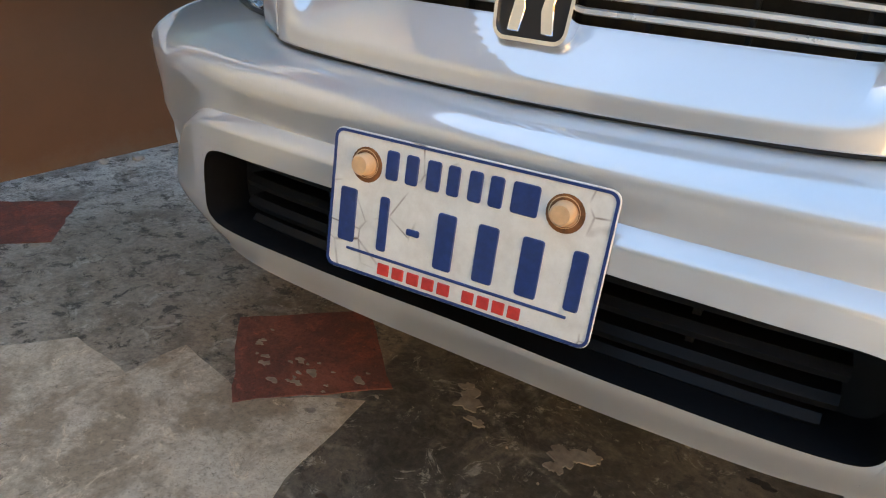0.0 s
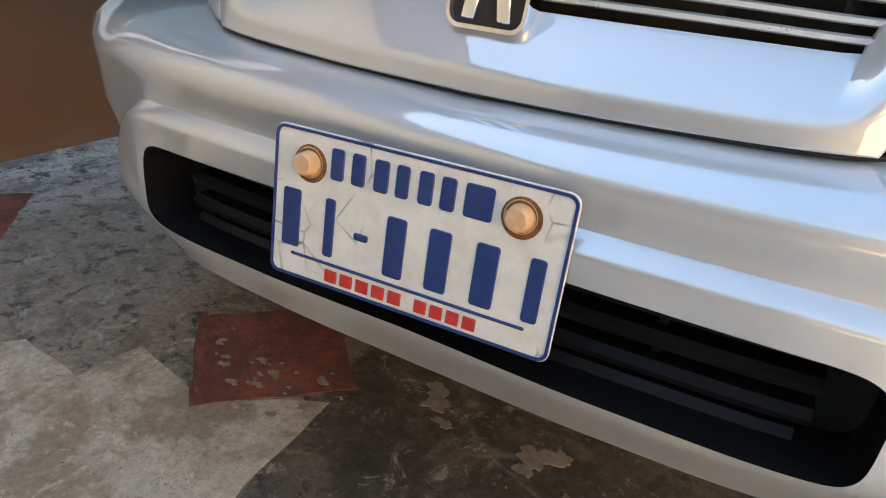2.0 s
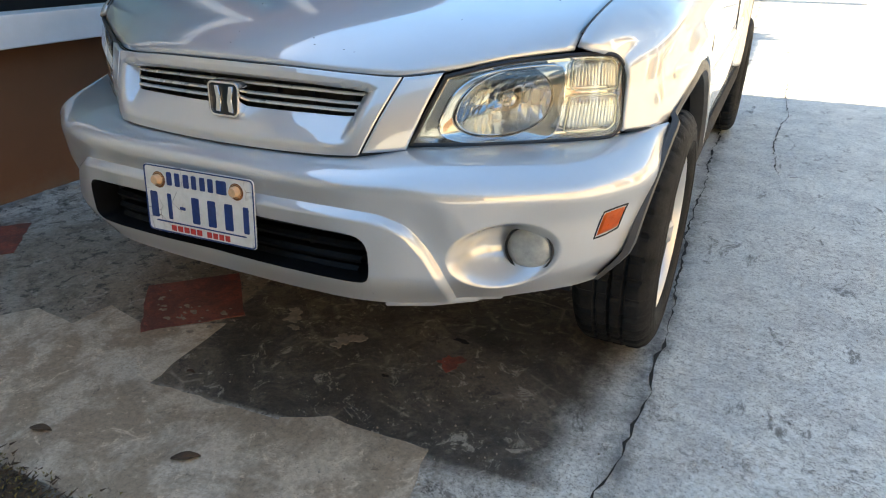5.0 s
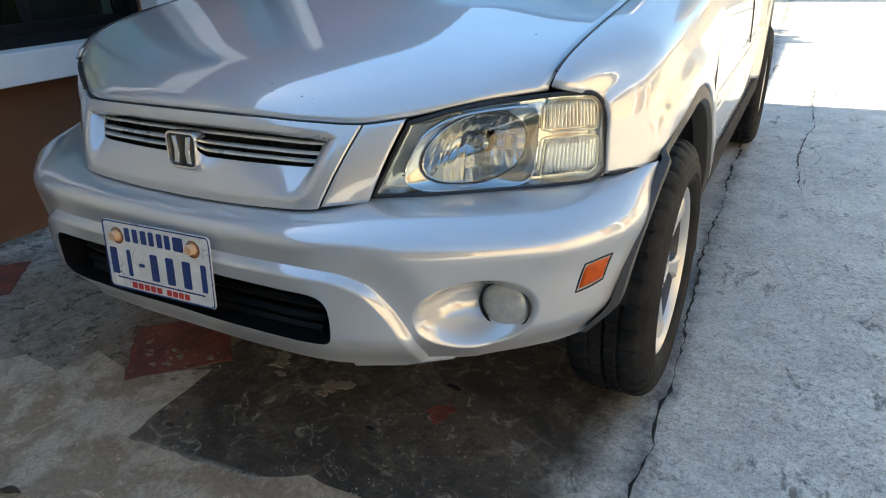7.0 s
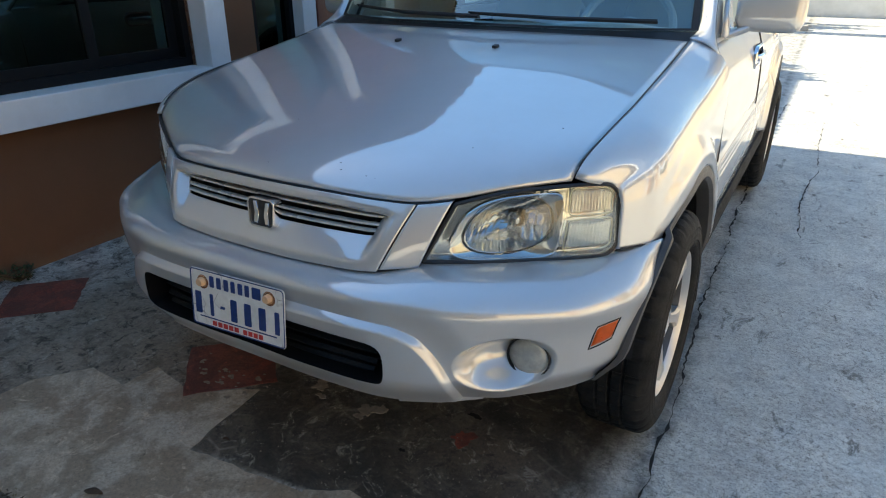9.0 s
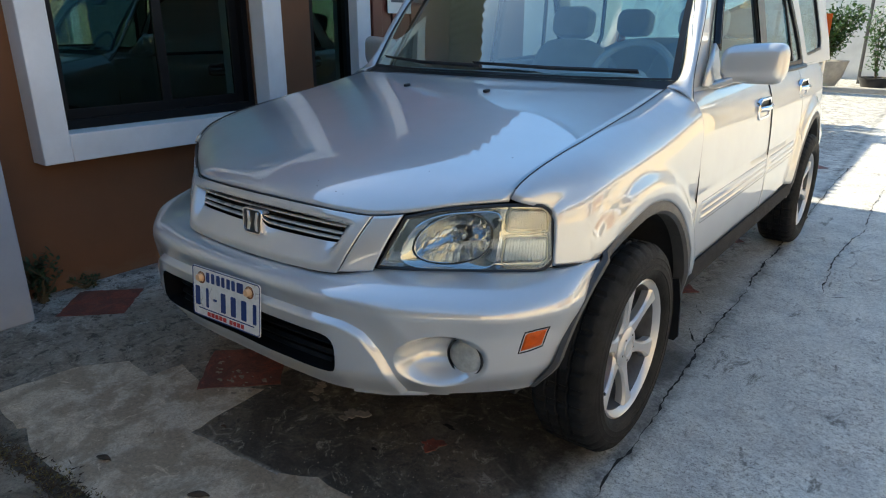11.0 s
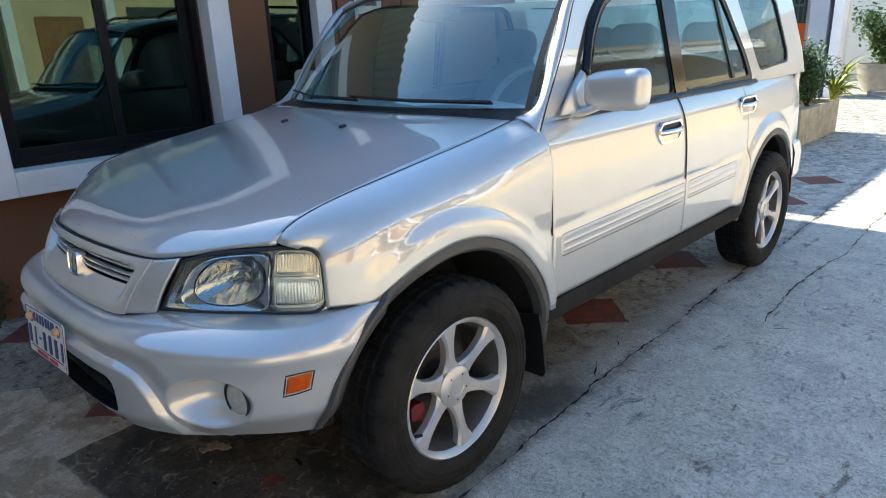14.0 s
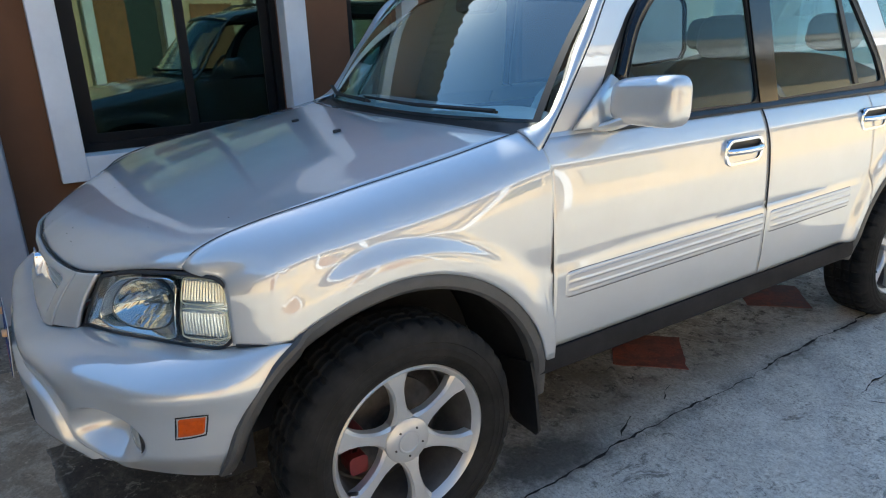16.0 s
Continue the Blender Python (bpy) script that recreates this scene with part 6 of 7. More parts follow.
# mud flaps behind the front wheels
for sx in (-1, 1):
    pts = [(0.70, 0.40), (0.845, 0.44), (0.856, 0.36), (0.858, 0.21), (0.845, 0.19), (0.74, 0.19), (0.71, 0.22)]
    P = np.array([[(sx * x, 1.285 + 0.025 * (z < 0.3), z) for x, z in pts]])
    bm = bmesh.new()
    a = [bm.verts.new((sx * x, 1.262 + 0.10 * (0.44 - z) ** 1, z)) for x, z in pts]
    b = [bm.verts.new((sx * x, 1.272 + 0.10 * (0.44 - z) ** 1, z)) for x, z in pts]
    bm.faces.new(a)
    bm.faces.new(b[::-1])
    for k in range(len(a)):
        q = (k + 1) % len(a)
        bm.faces.new((a[k], b[k], b[q], a[q]))
    part("mud_flap", bm, BLACK_PLASTIC, car, "black rubber mud flap", smooth=False)


# ==== the car: side trim ====
def door_mould(y0, y1, sx):
    """The ribbed rubbing panel on a door."""
    P = []
    ys = np.concatenate([[y0, y0 + 0.002, y0 + 0.008, y0 + 0.02], np.linspace(y0 + 0.04, y1 - 0.01, 20), [y1 - 0.003, y1]])
    zs = np.concatenate([[-1, -0.97, -0.9], np.linspace(-0.85, 0.85, 61), [0.9, 0.97, 1]])
    for y in ys:
        row = []
        e = min(1, min((y - y0) / 0.010, (y1 - y) / 0.004))
        squeeze = 1 - 0.22 * max(0, 1 - (y - y0) / 0.03) ** 2
        zc = 0.648 + 0.010 * (y - 1.4)
        for k in zs:
            z = zc + 0.040 * k * squeeze
            prof = 0.0040 * min(1, (1 - abs(k)) / 0.12)
            if abs(k) < 0.72:
                prof += 0.0030 * max(0.0, math.sin(2 * math.pi * (k + 0.72) / 1.44 * 2.25 - 0.9)) ** 1.3 * min(1, max(0, y - y0 - 0.022) / 0.014)
            x = float(x_front(y) + door_x(z)) + 0.003 + prof * e - 0.003 * (1 - e)
            row.append((sx * x, y, z))
        P.append(row)
    ob = sheet("door_moulding", np.array(P), PAINT, car, "silver ribbed door moulding", flip=sx < 0)
    ring = [r[-1] for r in P[::-1]] + P[0][-2:0:-4] + [r[0] for r in P]
    part("moulding_gap", tube(bmesh.new(), ring, 0.0016, 6), SEAL, ob, "dark line round the moulding")
    return ob


for sx in (-1, 1):
    door_mould(1.385, 2.345, sx)
    door_mould(2.375, 2.955, sx)


def door_handle(yc, z, sx):
    x = float(x_front(yc) + door_x(z))
    m = Matrix.Translation((sx * x, yc, z)) @ Matrix(((0, 0, sx, 0), (-sx * -1.0, 0, 0, 0), (0, 1, 0, 0), (0, 0, 0, 1)))
    bm = bmesh.new()
    o, i = rounded(0.212, 0.092, 0.036), rounded(0.176, 0.066, 0.026)
    rows = []
    for pts, h in ((o, -0.004), (o, 0.006), ([(u * 0.97, w * 0.95) for u, w in o], 0.010), ([(u * 1.03, w * 1.05) for u, w in i], 0.009), (i, 0.0015)):
        rows.append([bm.verts.new(m @ Vector((u, w, h))) for u, w in pts])
    for A, B in zip(rows, rows[1:]):
        for k in range(len(A)):
            q = (k + 1) % len(A)
            bm.faces.new((A[k], A[q], B[q], B[k]))
    host = part("door_handle", bm, CHROME, car, "chrome door handle")
    part("recess", poly_prism(bmesh.new(), i, 0.002, m, -0.002), BLACK_PLASTIC, host, "dark recess")
    bm = bmesh.new()
    tube(bm, [m @ Vector((u, w, h)) for u, w, h in ((-0.098, 0.004, 0.006), (-0.07, 0.004, 0.018), (0.0, 0.003, 0.023), (0.07, 0.004, 0.018), (0.098, 0.004, 0.006))], [0.011, 0.0115, 0.0115, 0.0115, 0.011], 10)
    part("pull", bm, CHROME, host, "chrome pull bar")
    bm = bmesh.new()
    lathe(bm, [(0, 0.013), (0.008, 0.012), (0.010, 0.008)], 16, m @ Matrix.Translation((0.083 * (1 if sx > 0 else -1), 0.012, 0)))
    part("lock", bm, SEAL, host, "dark key lock")


for sx in (-1, 1):
    door_handle(2.205, 0.937, sx)
    door_handle(3.10, 0.962, sx)


def wing_mirror(sx):
    # shell: lofted rounded sections from the base outward
    P = []
    for t in 0.5 - 0.5 * np.cos(np.linspace(0, math.pi, 26)):
        x = 0.790 + 0.212 * t
        e = (1 - (abs(2 * t - 1)) ** 9) ** 0.4 if 0 < t < 1 else 0.0
        hz = (0.050 + 0.012 * (1 - (1 - t) ** 3)) * max(e, 0.62 if t < 0.5 else 0.12)
        hy = 0.050 * max(e, 0.25)
        zc = 1.144 + 0.006 * t
        yc = 1.625 + 0.035 * t
        row = []
        for k in range(28):
            a = 2 * math.pi * k / 27
            c, s = math.cos(a), math.sin(a)
            cc = abs(c) ** 0.55 * (1 if c > 0 else -1)
            ss = abs(s) ** 0.55 * (1 if s > 0 else -1)
            yy = yc + hy * cc if c < 0 else yc + hy * 0.75 * cc
            row.append((sx * x, yy, zc + 0.003 + (hz * 1.14) * ss))
        P.append(row)
    for row in (P[0], P[-1]):
        c = np.mean(np.array(row), axis=0)
        cap = [tuple(c)] * len(row)
        if row is P[0]:
            P = [cap] + P
        else:
            P = P + [cap]
    host = sheet("wing_mirror", np.array(P), PAINT, car, "silver door mirror", flip=sx > 0)
    # foot
    Q = []
    for t in np.linspace(0, 1, 8):
        x = 0.742 + 0.110 * t
        row = []
        for k in range(17):
            a = 2 * math.pi * k / 16
            row.append((sx * x, 1.60 + 0.03 * t + (0.075 - 0.040 * t) * math.cos(a), 1.066 + 0.040 * t ** 1.5 + 0.017 * math.sin(a)))
        Q.append(row)
    Q.append([tuple(np.mean(np.array(Q[-1]), axis=0))] * 17)
    sheet("mirror_foot", np.array(Q), PAINT, host, "silver mirror foot", flip=sx > 0)
    # triangular sail at the window's corner
    bm = bmesh.new()
    pts = [(1.465, 1.075), (1.66, 1.072), (1.655, 1.20), (1.63, 1.215)]
    vs = [bm.verts.new((sx * (side_x(z) + 0.010), y, z)) for y, z in pts]
    bm.faces.new(vs)
    solidify(part("mirror_sail", bm, PAINT, host, "silver corner plate"), 0.012)
    bm = bmesh.new()
    poly_prism(bm, rounded(0.140, 0.095, 0.03), 0.003, pose(sx * 0.890, 1.672, 1.146, -90, 0, 0), -0.003)
    part("mirror_glass", bm, MIRROR, host, "mirror glass")


wing_mirror(1)
wing_mirror(-1)


# ==== ground pieces: tiles, cement patches, cracks, litter ====
def tile(cx, cy, r, seed, cut=()):
    """A red paving tile laid cornerwise, flush in the cement."""
    pts = [(cx + r, cy), (cx, cy + r), (cx - r, cy), (cx, cy - r)]
    o = part("tile", poly_prism(bmesh.new(), wobble_outline(pts, 0.04, 0.004, seed), 0.003, None, -0.01), RED_TILE, ground, "worn red paving tile", smooth=False)
    return o


for k, (cx, cy) in enumerate(((-0.52, 0.40), (-1.60, 0.36), (0.435, 2.275), (0.40, 3.27), (0.43, 1.31), (-0.50, 2.30), (-0.52, 1.33), (0.42, 5.15), (0.44, 6.1))):
    tile(cx, cy, 0.212, k)


def blotch(name, cx, cy, r, mat, seed, h=0.0025, n=22, sy=1.0, label=""):
    rnd = random.Random(seed)
    ph = [rnd.uniform(0, 6.28) for _ in range(4)]
    pts = []
    for k in range(n):
        a = 2 * math.pi * k / n
        rr = r * (1 + 0.25 * math.sin(2 * a + ph[0]) + 0.20 * math.sin(3 * a + ph[1]) + 0.16 * math.sin(5 * a + ph[2]) + 0.12 * math.sin(9 * a + ph[3]) + rnd.uniform(-0.08, 0.08))
        pts.append((cx + rr * math.cos(a), cy + sy * rr * math.sin(a)))
    return part(name, poly_prism(bmesh.new(), pts, h, None, -0.01), mat, ground, label, smooth=False)


blotch("tile_remnant", 0.378, 0.462, 0.034, RED_TILE, 6, n=40, sy=0.85, label="bare patch of red tile")
# pale cement splashes and two dark oil drops on the stained paving
for k, (x, y, r, sy) in enumerate(((-0.165, 0.465, 0.026, 1.1), (-0.125, 0.415, 0.017, 0.6), (-0.19, 0.50, 0.014, 0.8), (0.055, 0.435, 0.033, 0.75), (0.085, 0.455, 0.019, 0.9), (0.045, 0.395, 0.013, 1.3))):
    blotch("cement_splash", x, y, r, STONE_WASH, 300 + k, h=0.0024 + 0.0002 * k, n=46, sy=sy, label="pale cement splash")
for k, (x, y, r, sy) in enumerate(((0.36, 0.575, 0.020, 0.45), (0.245, 0.33, 0.008, 0.8))):
    blotch("oil_drop", x, y, r, CRACK_M, 320 + k, h=0.0024, n=30, sy=sy, label="dark oil drop")
# cement skin worn off over a tile
fl = random.Random(77)
for k in range(26):
    x, y = -0.50 + fl.gauss(0, 0.075), 0.345 + fl.gauss(0, 0.040)
    blotch("cement_fleck", x, y, 0.004 + 0.010 * fl.random() ** 2, STONE_WASH, 40 + k, h=0.004, n=14, sy=0.7)


# tan cement patches in front of the car
patches = [
    [(-1.02, -0.02), (-0.92, 0.12), (-0.735, 0.105), (-0.60, -0.06), (-0.78, -0.30), (-1.05, -0.28)],
    [(-0.73, 0.10), (-0.715, 0.235), (-0.52, 0.19), (-0.345, 0.30), (-0.318, 0.026), (-0.45, -0.05), (-0.60, -0.055)],
    [(-0.315, 0.022), (0.0, 0.046), (0.12, 0.060), (0.18, -0.22), (0.05, -0.33), (-0.30, -0.33), (-0.60, -0.34), (-0.765, -0.30), (-0.595, -0.065), (-0.445, -0.055)],
    [(0.128, 0.058), (0.22, 0.103), (0.315, 0.100), (0.46, 0.108), (0.52, -0.20), (0.35, -0.45), (0.07, -0.36), (0.19, -0.22)],
    [(-1.5, -0.35), (-1.08, -0.30), (-0.80, -0.47), (-0.62, -0.42), (-0.32, -0.40), (0.0, -0.42), (0.10, -0.9), (-0.6, -1.5), (-1.5, -1.3)],
]
for k, pts in enumerate(patches):
    slab("cement_patch", grow(pts, 0.022 if k < 2 or k == 3 else 0.002), 0.0008 + 0.0005 * k, TAN_M if k < 4 else EARTH_M, ground, 60 + k, 0.005, 0.045)["label"] = "tan cement patch"


def crack(pts, w, seed, name="crack"):
    """A jagged dark fissure along points, with width w."""
    rnd = random.Random(seed)
    path = []
    for a, b in zip(pts, pts[1:]):
        n = max(2, int(math.dist(a, b) / 0.025))
        for k in range(n):
            t = k / n
            path.append((a[0] + (b[0] - a[0]) * t, a[1] + (b[1] - a[1]) * t))
    path.append(pts[-1])
    L, R = [], []
    dx = 0
    for i, (x, y) in enumerate(path):
        dx = 0.9 * dx + rnd.gauss(0, 0.0042)
        ww = 0.5 * w * (0.15 + 1.3 * rnd.random() ** 2) * min(1, 0.2 + i / 4, 0.2 + (len(path) - i) / 4)
        L.append((x + dx - ww, y + dx * 0.4, 0.0045))
        R.append((x + dx + ww, y + dx * 0.4, 0.0045))
    P = np.array([L, R])
    return sheet(name, P, CRACK_M, ground, "", flip=True)


crack([(0.895, 0.55), (0.882, 0.65), (0.864, 1.19), (0.845, 1.55), (0.837, 1.97), (0.812, 2.6), (0.80, 3.30), (0.80, 4.0), (0.79, 4.9), (0.80, 6.4)], 0.010, 1)
crack([(1.138, 2.62), (1.12, 3.2), (1.15, 3.9), (1.146, 4.62), (1.15, 5.4)], 0.008, 2)
crack([(1.138, 2.62), (1.18, 2.60), (1.26, 2.66)], 0.008, 3)
crack([(0.84, 1.68), (0.79, 1.72), (0.76, 1.79), (0.745, 1.82)], 0.011, 4)
crack([(0.83, 2.06), (0.76, 2.02), (0.72, 2.06), (0.70, 2.12)], 0.006, 5)
crack([(0.80, -0.10), (0.86, 0.2), (0.895, 0.55)], 0.007, 6)
crack([(-0.82, -0.445), (-0.63, -0.40), (-0.45, -0.37), (-0.31, -0.36), (-0.15, -0.38), (-0.02, -0.36)], 0.013, 7)
crack([(-0.31, -0.36), (-0.16, -0.50), (0.02, -0.58)], 0.010, 8)

# moss and dead roots along the broken joint before the car
moss_rnd = random.Random(91)
moss_line = [(-0.82, -0.445), (-0.63, -0.40), (-0.45, -0.37), (-0.31, -0.36), (-0.15, -0.38), (-0.02, -0.36)]
for mat, n, ln, wd, label in ((DEAD_LEAF, 700, 0.020, 0.0022, "brown dead roots in the broken joint"), (MOSS_M, 520, 0.010, 0.0022, "yellow-brown moss in the broken joint")):
    bm = bmesh.new()
    for k in range(n):
        i = moss_rnd.randrange(len(moss_line) - 1)
        t = moss_rnd.random()
        x = moss_line[i][0] + (moss_line[i + 1][0] - moss_line[i][0]) * t + moss_rnd.gauss(0, 0.012)
        y = moss_line[i][1] + (moss_line[i + 1][1] - moss_line[i][1]) * t + moss_rnd.gauss(0, 0.026)
        a = moss_rnd.uniform(0, 6.28)
        L = ln * moss_rnd.uniform(0.4, 1.2)
        p = Vector((x, y, 0.004 + 0.006 * moss_rnd.random()))
        q = p + Vector((L * math.cos(a), L * math.sin(a), moss_rnd.uniform(-0.002, 0.008)))
        w = Vector((-math.sin(a), math.cos(a), 0.3)) * wd
        bm.faces.new([bm.verts.new(v) for v in (p - w, q, p + w)])
        bm.faces.new([bm.verts.new(v) for v in (p - w * 0.4 + Vector((0, 0, -0.004)), p + w, q)])
    tagged(part("moss", bm, mat, smooth=False), label, "moss", kind="stuff")

# pebbles and crumbs
rnd = random.Random(11)


def pebble(x, y, r, seed, mat=None, name="pebble"):
    q = random.Random(seed)
    bm = bmesh.new()
    bmesh.ops.create_icosphere(bm, subdivisions=1, radius=r)
    for v in bm.verts:
        v.co *= q.uniform(0.75, 1.15)
        v.co.z *= 0.6
    o = part(name, bm, mat or STONE, smooth=False)
    o.location = (x, y, r * 0.45)
    return o


for x, y, r, k in ((-1.82, 0.94, 0.026, 1), (-1.865, 0.83, 0.020, 2)):
    tagged(pebble(x, y, r, k), "pale crumb of rubble by the wall", "stone", "rubble by the wall")
for k in range(14):
    x, y = rnd.uniform(-1.88, -1.78), rnd.uniform(0.15, 2.4)
    tagged(pebble(x, y, rnd.uniform(0.006, 0.016), 100 + k), "pale crumb of rubble by the wall", "stone", "rubble by the wall")
grit = bmesh.new()
for k in range(280):
    if k < 190:
        x, y = rnd.gauss(0.38, 0.16), rnd.gauss(0.17, 0.13)
    else:
        x, y = rnd.uniform(-0.9, 1.6), rnd.uniform(-0.6, 1.2)
    r = 0.0008 + 0.0026 * rnd.random() ** 3
    bmesh.ops.create_icosphere(grit, subdivisions=1, radius=r, matrix=Matrix.Translation((x, y, 0.003 + r * 0.3)))
tagged(part("grit", grit, STONE_WASH, smooth=False), "pale grit scattered on the cement", "grit", kind="stuff")


def leaf_litter(x, y, ang, L, seed):
    bm = bmesh.new()
    n = 7
    rows = []
    for k in range(n):
        t = k / (n - 1)
        w = L * 0.22 * math.sin(math.pi * min(1, t * 0.92 + 0.06))
        z = 0.0055 + 0.003 * math.sin(math.pi * t)
        rows.append([bm.verts.new((t * L, -w, z + 0.005)), bm.verts.new((t * L, 0, z)), bm.verts.new((t * L, w, z + 0.005))])
    for A, B in zip(rows, rows[1:]):
        bm.faces.new((A[0], B[0], B[1], A[1]))
        bm.faces.new((A[1], B[1], B[2], A[2]))
    o = part("dead_leaf", bm, DEAD_LEAF)
    solidify(o, 0.0012)
    o.matrix_basis = pose(x, y, 0.0, 0, 0, ang)
    return tagged(o, "curled brown dead leaf on the cement", "leaf", "dead leaves")


leaf_litter(-0.40, -0.235, 20, 0.055, 1)
leaf_litter(-0.02, -0.16, 35, 0.065, 2)
leaf_litter(-0.24, 0.10, 10, 0.025, 3)


# ==== plants ====
def blade(bm, base, direction, length, width, droop, n=8):
    """A long arching leaf."""
    d = Vector(direction).normalized()
    side = d.cross(Vector((0, 0, 1)))
    if side.length < 1e-3:
        side = Vector((1, 0, 0))
    side.normalize()
    p = Vector(base)
    rows = []
    for k in range(n):
        t = k / (n - 1)
        w = width * (0.35 + 0.65 * math.sin(math.pi * min(1.0, 0.15 + 0.8 * t))) * (1 - t ** 3)
        rows.append([bm.verts.new(p - side * w + Vector((0, 0, w * 0.4))), bm.verts.new(p), bm.verts.new(p + side * w + Vector((0, 0, w * 0.4)))])
        p = p + d * length / n
        d = (d + Vector((0, 0, -droop / n))).normalized()
    for A, B in zip(rows, rows[1:]):
        bm.faces.new((A[0], B[0], B[1], A[1]))
        bm.faces.new((A[1], B[1], B[2], A[2]))


def tuft(name, at, n, length, width, droop, mat, label, seed, lean=(0, 0), up=0.9, spread=0.8):
    q = random.Random(seed)
    ob = thing(name, label, "plant", at=at)
    for k in range(n):
        bm = bmesh.new()
        a = q.uniform(0, 6.28)
        r = q.uniform(0.2, spread)
        blade(bm, (q.uniform(-0.02, 0.02), q.uniform(-0.02, 0.02), 0), (r * math.cos(a) + lean[0], r * math.sin(a) + lean[1], up), length * q.uniform(0.6, 1.1), width * q.uniform(0.7, 1.2), droop * q.uniform(0.6, 1.3))
        part("leaf", bm, mat, ob)
    return ob


def bush(name, at, size, n_stem, n_leaf, leaf, mat, label, seed, low=0.15):
    """Stems from the foot, with many small leaves in an uneven crown."""
    q = random.Random(seed)
    ob = thing(name, label, "plant", at=at)
    tips = []
    for k in range(n_stem):
        a = q.uniform(0, 6.28)
        r = q.uniform(0.3, 1.0)
        end = Vector((size[0] * r * math.cos(a), size[1] * r * math.sin(a), size[2] * q.uniform(0.6, 1.0)))
        mid = end * 0.5 + Vector((q.uniform(-1, 1) * 0.06, q.uniform(-1, 1) * 0.06, size[2] * 0.12))
        c = [Vector((q.uniform(-0.03, 0.03), q.uniform(-0.03, 0.03), 0)), mid, end]
        part("stem", tube(bmesh.new(), c, [0.008, 0.005, 0.002], 5), STEM, ob)
        tips.append(c)
    bm = bmesh.new()
    for k in range(n_leaf):
        c = tips[k % n_stem]
        t = q.uniform(low, 1.0)
        p = c[0].lerp(c[1], t * 2) if t < 0.5 else c[1].lerp(c[2], t * 2 - 1)
        p = p + Vector((q.gauss(0, 1), q.gauss(0, 1), q.gauss(0, 1))) * 0.06 * max(size)
        d = Vector((q.gauss(0, 1), q.gauss(0, 1), q.gauss(0.2, 0.7)))
        blade(bm, p, d, leaf * q.uniform(0.6, 1.3), leaf * 0.22, 0.6, 4)
    part("foliage", bm, mat, ob)["kind"] = "stuff"
    return ob


bush("weed", (-1.835, 0.20, 0.0), (0.10, 0.12, 0.24), 14, 420, 0.040, LEAF_DARK, "dark green weeds at the foot of the column", 31)
bush("weed", (-1.86, 0.42, 0.0), (0.05, 0.12, 0.07), 8, 120, 0.025, LEAF_DARK, "dark green weeds at the foot of the wall", 32)
tuft("spiky_plant", (-1.40, -0.50, 0.0), 16, 0.42, 0.020, 1.0, LEAF, "green long-leaved plant by the cream wall", 33, lean=(0.1, 0.0))
tuft("spiky_plant", (-1.52, -0.55, 0.0), 10, 0.55, 0.016, 0.7, LEAF, "green long-leaved plant by the cream wall", 34)
# small black metal tree on a flat foot, by the cream wall
deco = thing("metal_tree", "small black metal tree figure on a flat foot", "ornament", at=(-1.64, -0.322, 0.175))
bevel(box("foot", (-0.035, -0.06, 0.0), (0.035, 0.06, 0.012), CRACK_M, deco), 0.003)
bm = bmesh.new()
tube(bm, [(0, 0, 0.012), (0.002, 0.004, 0.08), (0, -0.003, 0.135)], [0.007, 0.0055, 0.005], 8)
q = random.Random(5)
for k in range(9):
    a = radians(-75 + 18.5 * k)
    L = 0.15 - 0.03 * math.cos(a) + q.uniform(-0.01, 0.02)
    e = Vector((q.uniform(-0.02, 0.02), L * math.sin(a), 0.135 + 0.75 * L * math.cos(a)))
    mid = Vector((0, 0.45 * e.y, 0.135 + (e.z - 0.135) * 0.62))
    tube(bm, [(0, 0, 0.13), mid, e], [0.0042, 0.003, 0.0015], 6)
    for s2 in (-1, 1):
        d = (e - mid)
        tube(bm, [mid + d * 0.4, mid + d * 0.8 + Vector((0, s2 * 0.022, 0.012))], [0.002, 0.001], 5)
part("trunk", bm, CRACK_M, deco)

# planter with a shrub, farther down the yard
planter = thing("planter", "weathered concrete planter box with earth", "planter", at=(-0.62, 8.58, 0))
for nm, lo, hi in (("side", (-0.38, -0.78, 0), (-0.31, 0.78, 0.42)), ("side", (0.31, -0.78, 0), (0.38, 0.78, 0.42)), ("end", (-0.31, -0.78, 0), (0.31, -0.71, 0.42)), ("end", (-0.31, 0.71, 0), (0.31, 0.78, 0.42))):
    bevel(box(nm, lo, hi, PLANTER_M, planter), 0.008)
box("earth", (-0.31, -0.71, 0.02), (0.31, 0.71, 0.36), CRACK_M, planter, "dark earth")
bush("shrub", (-0.58, 8.30, 0.36), (0.42, 0.55, 0.85), 26, 2600, 0.075, LEAF, "leafy green shrub in the planter", 41)
bush("shrub", (-0.50, 8.95, 0.36), (0.36, 0.45, 0.65), 18, 1100, 0.070, LEAF, "leafy green shrub in the planter", 44)
tuft("croton", (-0.30, 9.25, 0.40), 46, 0.55, 0.030, 2.4, LEAF_YELLOW, "yellow-green drooping plant in the planter", 42, lean=(0.35, 0.2), up=1.5)
orn = thing("garden_ornament", "orange pointed ornament on a post", "ornament", at=(-0.82, 8.15, 0.36))
bm = bmesh.new()
tube(bm, [(0, 0, 0), (0, 0, 0.75)], 0.03, 8)
part("post", bm, STEM, orn)
bm = bmesh.new()
lathe(bm, [(0.0, 0.70), (0.10, 0.72), (0.12, 0.80), (0.06, 0.90), (0.05, 1.0), (0.09, 1.08), (0.04, 1.18), (0.0, 1.34)], 14)
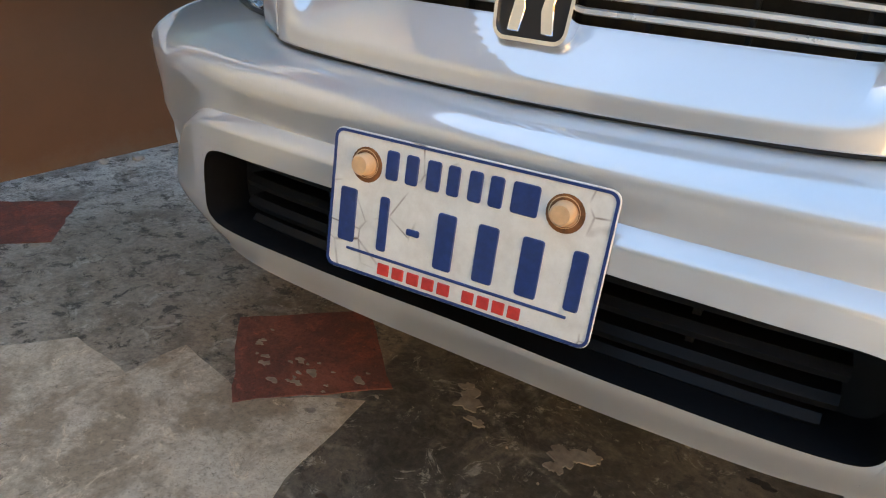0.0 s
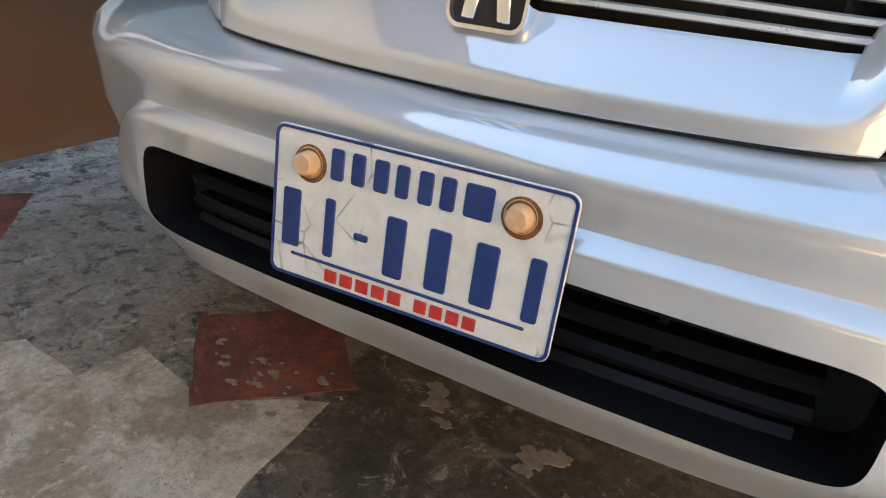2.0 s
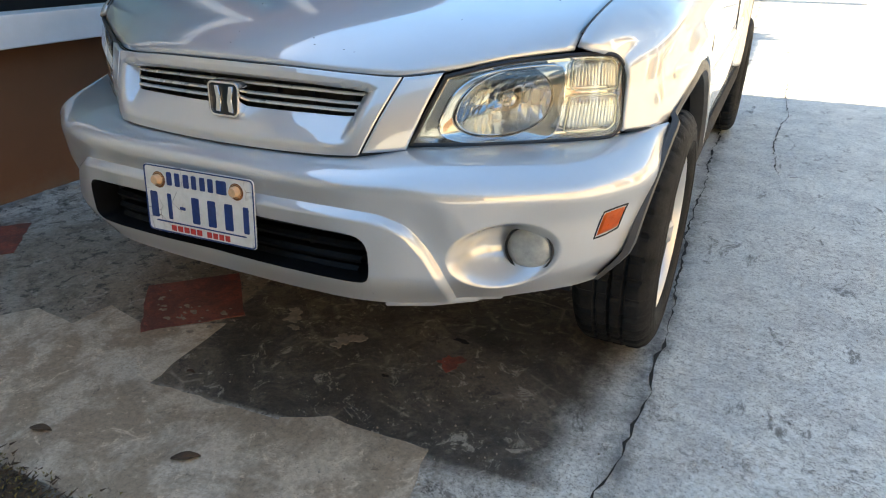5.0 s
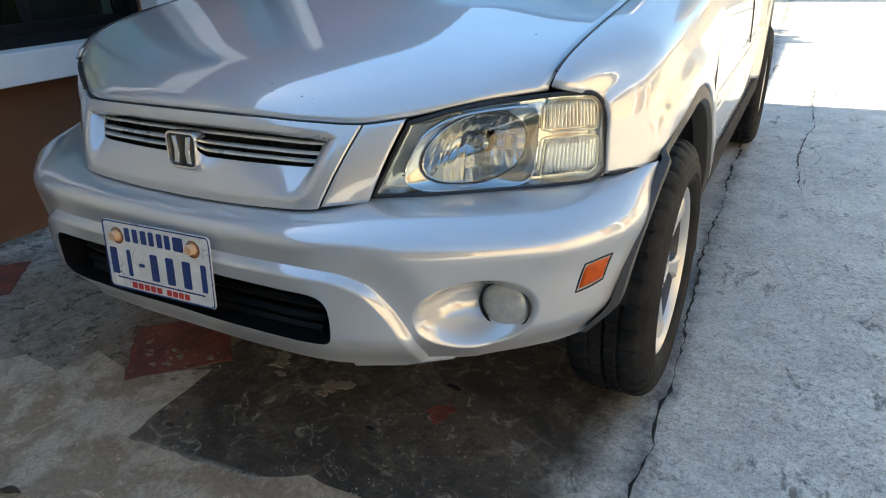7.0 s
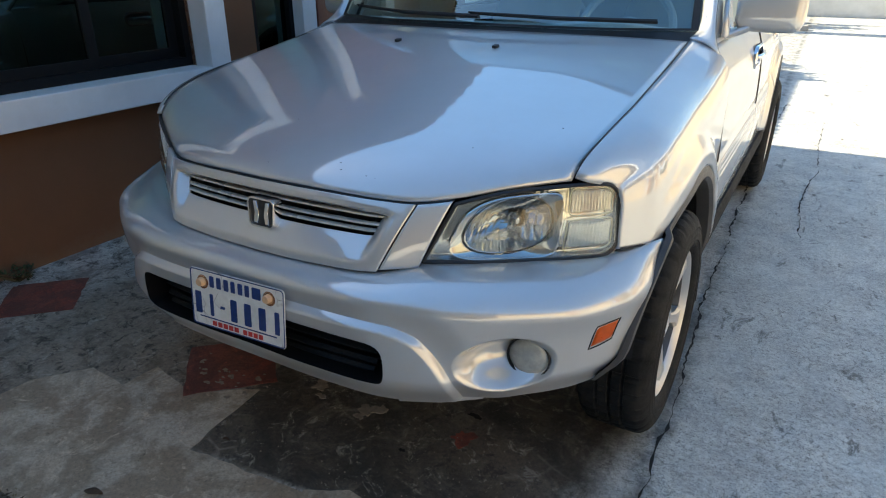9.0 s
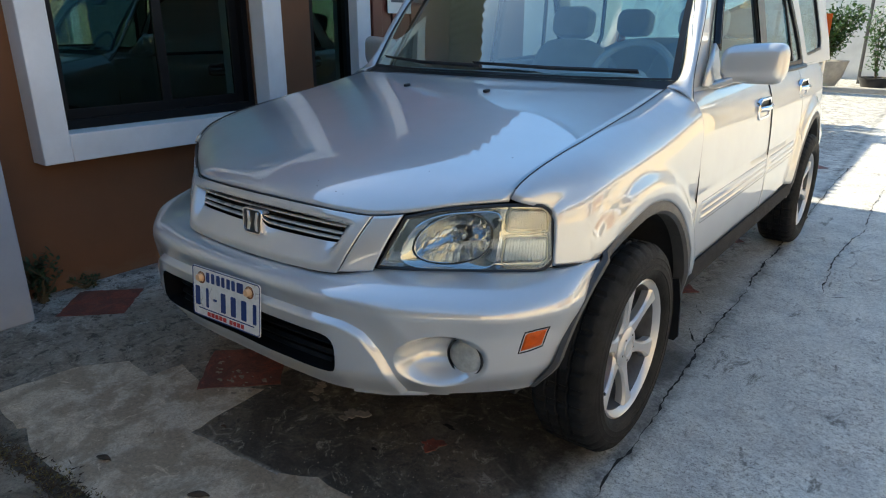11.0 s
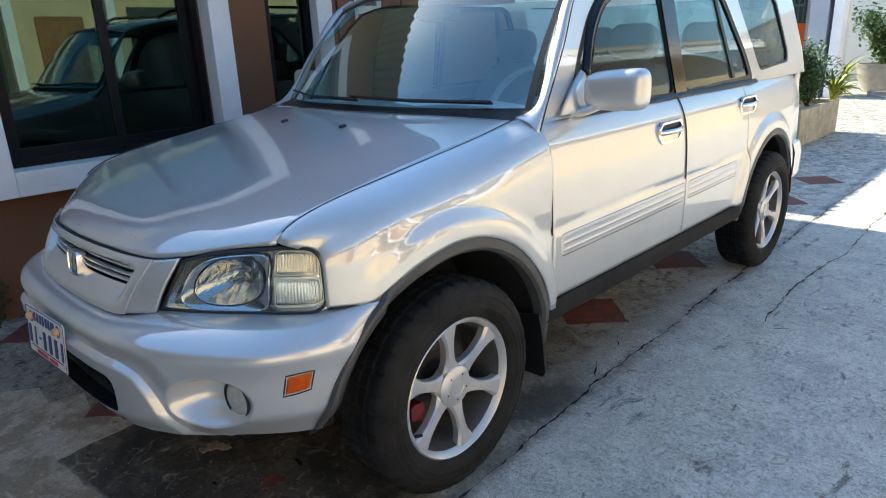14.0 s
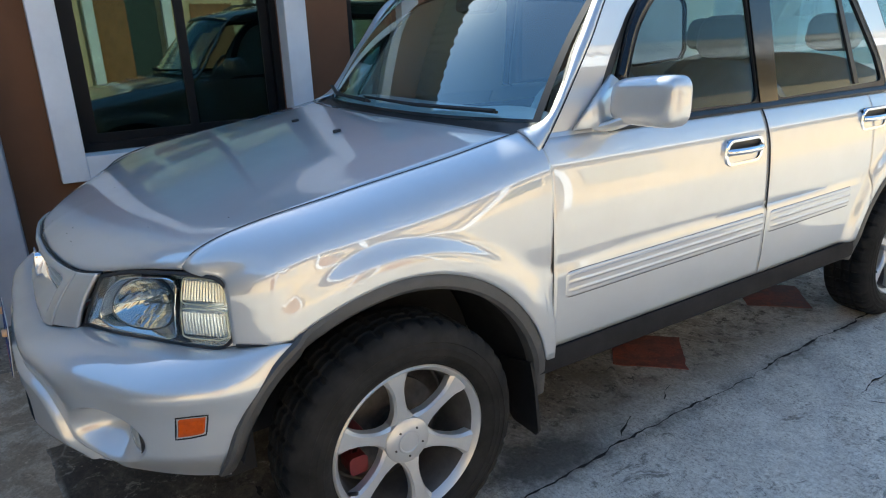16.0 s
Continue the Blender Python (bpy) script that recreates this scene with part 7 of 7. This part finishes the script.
part("finial", bm, ORANGE_CLOTH, orn, "orange curved finial")
tube_bm = bmesh.new()
tube(tube_bm, [(0.05, 0, 0.98), (0.12, 0.02, 1.02), (0.17, 0.02, 1.10)], [0.03, 0.022, 0.006], 8)
part("scroll", tube_bm, ORANGE_CLOTH, orn)

# far pots, stake and sapling
pot = thing("plant_pot", "large round grey concrete pot", "pot", at=(-1.0, 15.6, 0))
bm = bmesh.new()
lathe(bm, [(0.0, 0.0), (0.28, 0.0), (0.42, 0.25), (0.48, 0.52), (0.50, 0.56), (0.44, 0.56), (0.40, 0.48), (0.0, 0.46)], 28)
part("pot_body", bm, POT, pot)
bush("pot_shrub", (-1.0, 15.6, 0.46), (0.8, 0.7, 1.25), 24, 2200, 0.13, LEAF, "broad green plant in a concrete pot", 51)
tuft("croton", (-1.55, 14.6, 0.1), 44, 0.95, 0.05, 2.2, LEAF_YELLOW, "yellow-green drooping plant beside the pot", 52, up=1.7)
basin = thing("basin", "black plastic basin used as a pot", "basin", at=(-0.05, 16.4, 0))
bm = bmesh.new()
lathe(bm, [(0.0, 0.0), (0.26, 0.0), (0.34, 0.20), (0.36, 0.20), (0.33, 0.17), (0.0, 0.15)], 24)
part("basin_body", bm, BASIN, basin)
bush("sapling", (-0.05, 16.4, 0.15), (0.42, 0.4, 1.55), 9, 420, 0.13, LEAF, "thin green sapling in a black basin", 53)
bm = bmesh.new()
tube(bm, [(0.28, 16.4, 0.1), (0.30, 16.4, 1.5)], 0.02, 6)
tagged(part("stake", bm, STEM), "dark plant stake beside the sapling", "stake")
bevel(tagged(box("kerb", (-1.0, 14.5, 0.0), (0.55, 14.72, 0.10), POT), "low cement kerb across the yard", "kerb", kind="structure"), 0.01)
bm = bmesh.new()
tube(bm, [(-0.45, 17.2, 0.0), (-0.48, 17.2, 3.0)], 0.035, 8)
tagged(part("pole", bm, GREY_TRIM), "thin grey pole by the far wall", "pole")

# far house front with barred gate and columns
facade = new("wall_facade")
tagged(facade, "pale house front with columns at the yard's end", "wall", kind="structure")
box("panel", (-7.0, 14.30, 0), (-1.45, 14.5, 3.2), PALE_WALL, facade)
for x0, x1, mt in ((-2.02, -1.70, GREY_COLUMN), (-1.62, -1.45, WHITE_TRIM), (-3.6, -3.3, GREY_COLUMN)):
    bevel(box("column", (x0, 13.95, 0), (x1, 14.29, 3.2), mt, facade), 0.01)
gate = thing("barred_gate", "dark green barred metal gate in the far house front", "gate", at=(-2.72, 14.18, 0))
# near-black sheet painted as the shade behind the bars
box("gate_back", (-0.55, 0.06, 0.02), (0.55, 0.08, 2.6), DIM_PAINT, gate)
for k in range(12):
    bm = bmesh.new()
    tube(bm, [(-0.52 + k * 0.0945, 0, 0.02), (-0.52 + k * 0.0945, 0, 2.6)], 0.014, 6)
    part("bar", bm, GATE_GREEN, gate)
for z in (0.05, 0.9, 1.7, 2.55):
    box("rail", (-0.55, -0.02, z), (0.55, 0.02, z + 0.05), GATE_GREEN, gate)

# paper notice on the metal door, its writing as bars
notice = thing("paper_notice", "white paper notice taped on the red-brown door", "notice", at=(WX - 0.012, 2.945, 1.52))
box("sheet", (-0.001, -0.13, -0.165), (0.001, 0.13, 0.165), PAPER, notice)
for z, w, h in ((0.10, 0.16, 0.030), (0.02, 0.20, 0.018), (-0.03, 0.20, 0.018), (-0.08, 0.18, 0.018)):
    box("text_bar", (0.0012, -w / 2, z - h / 2), (0.002, w / 2, z + h / 2), GREY_INK, notice, "dark bar of writing")
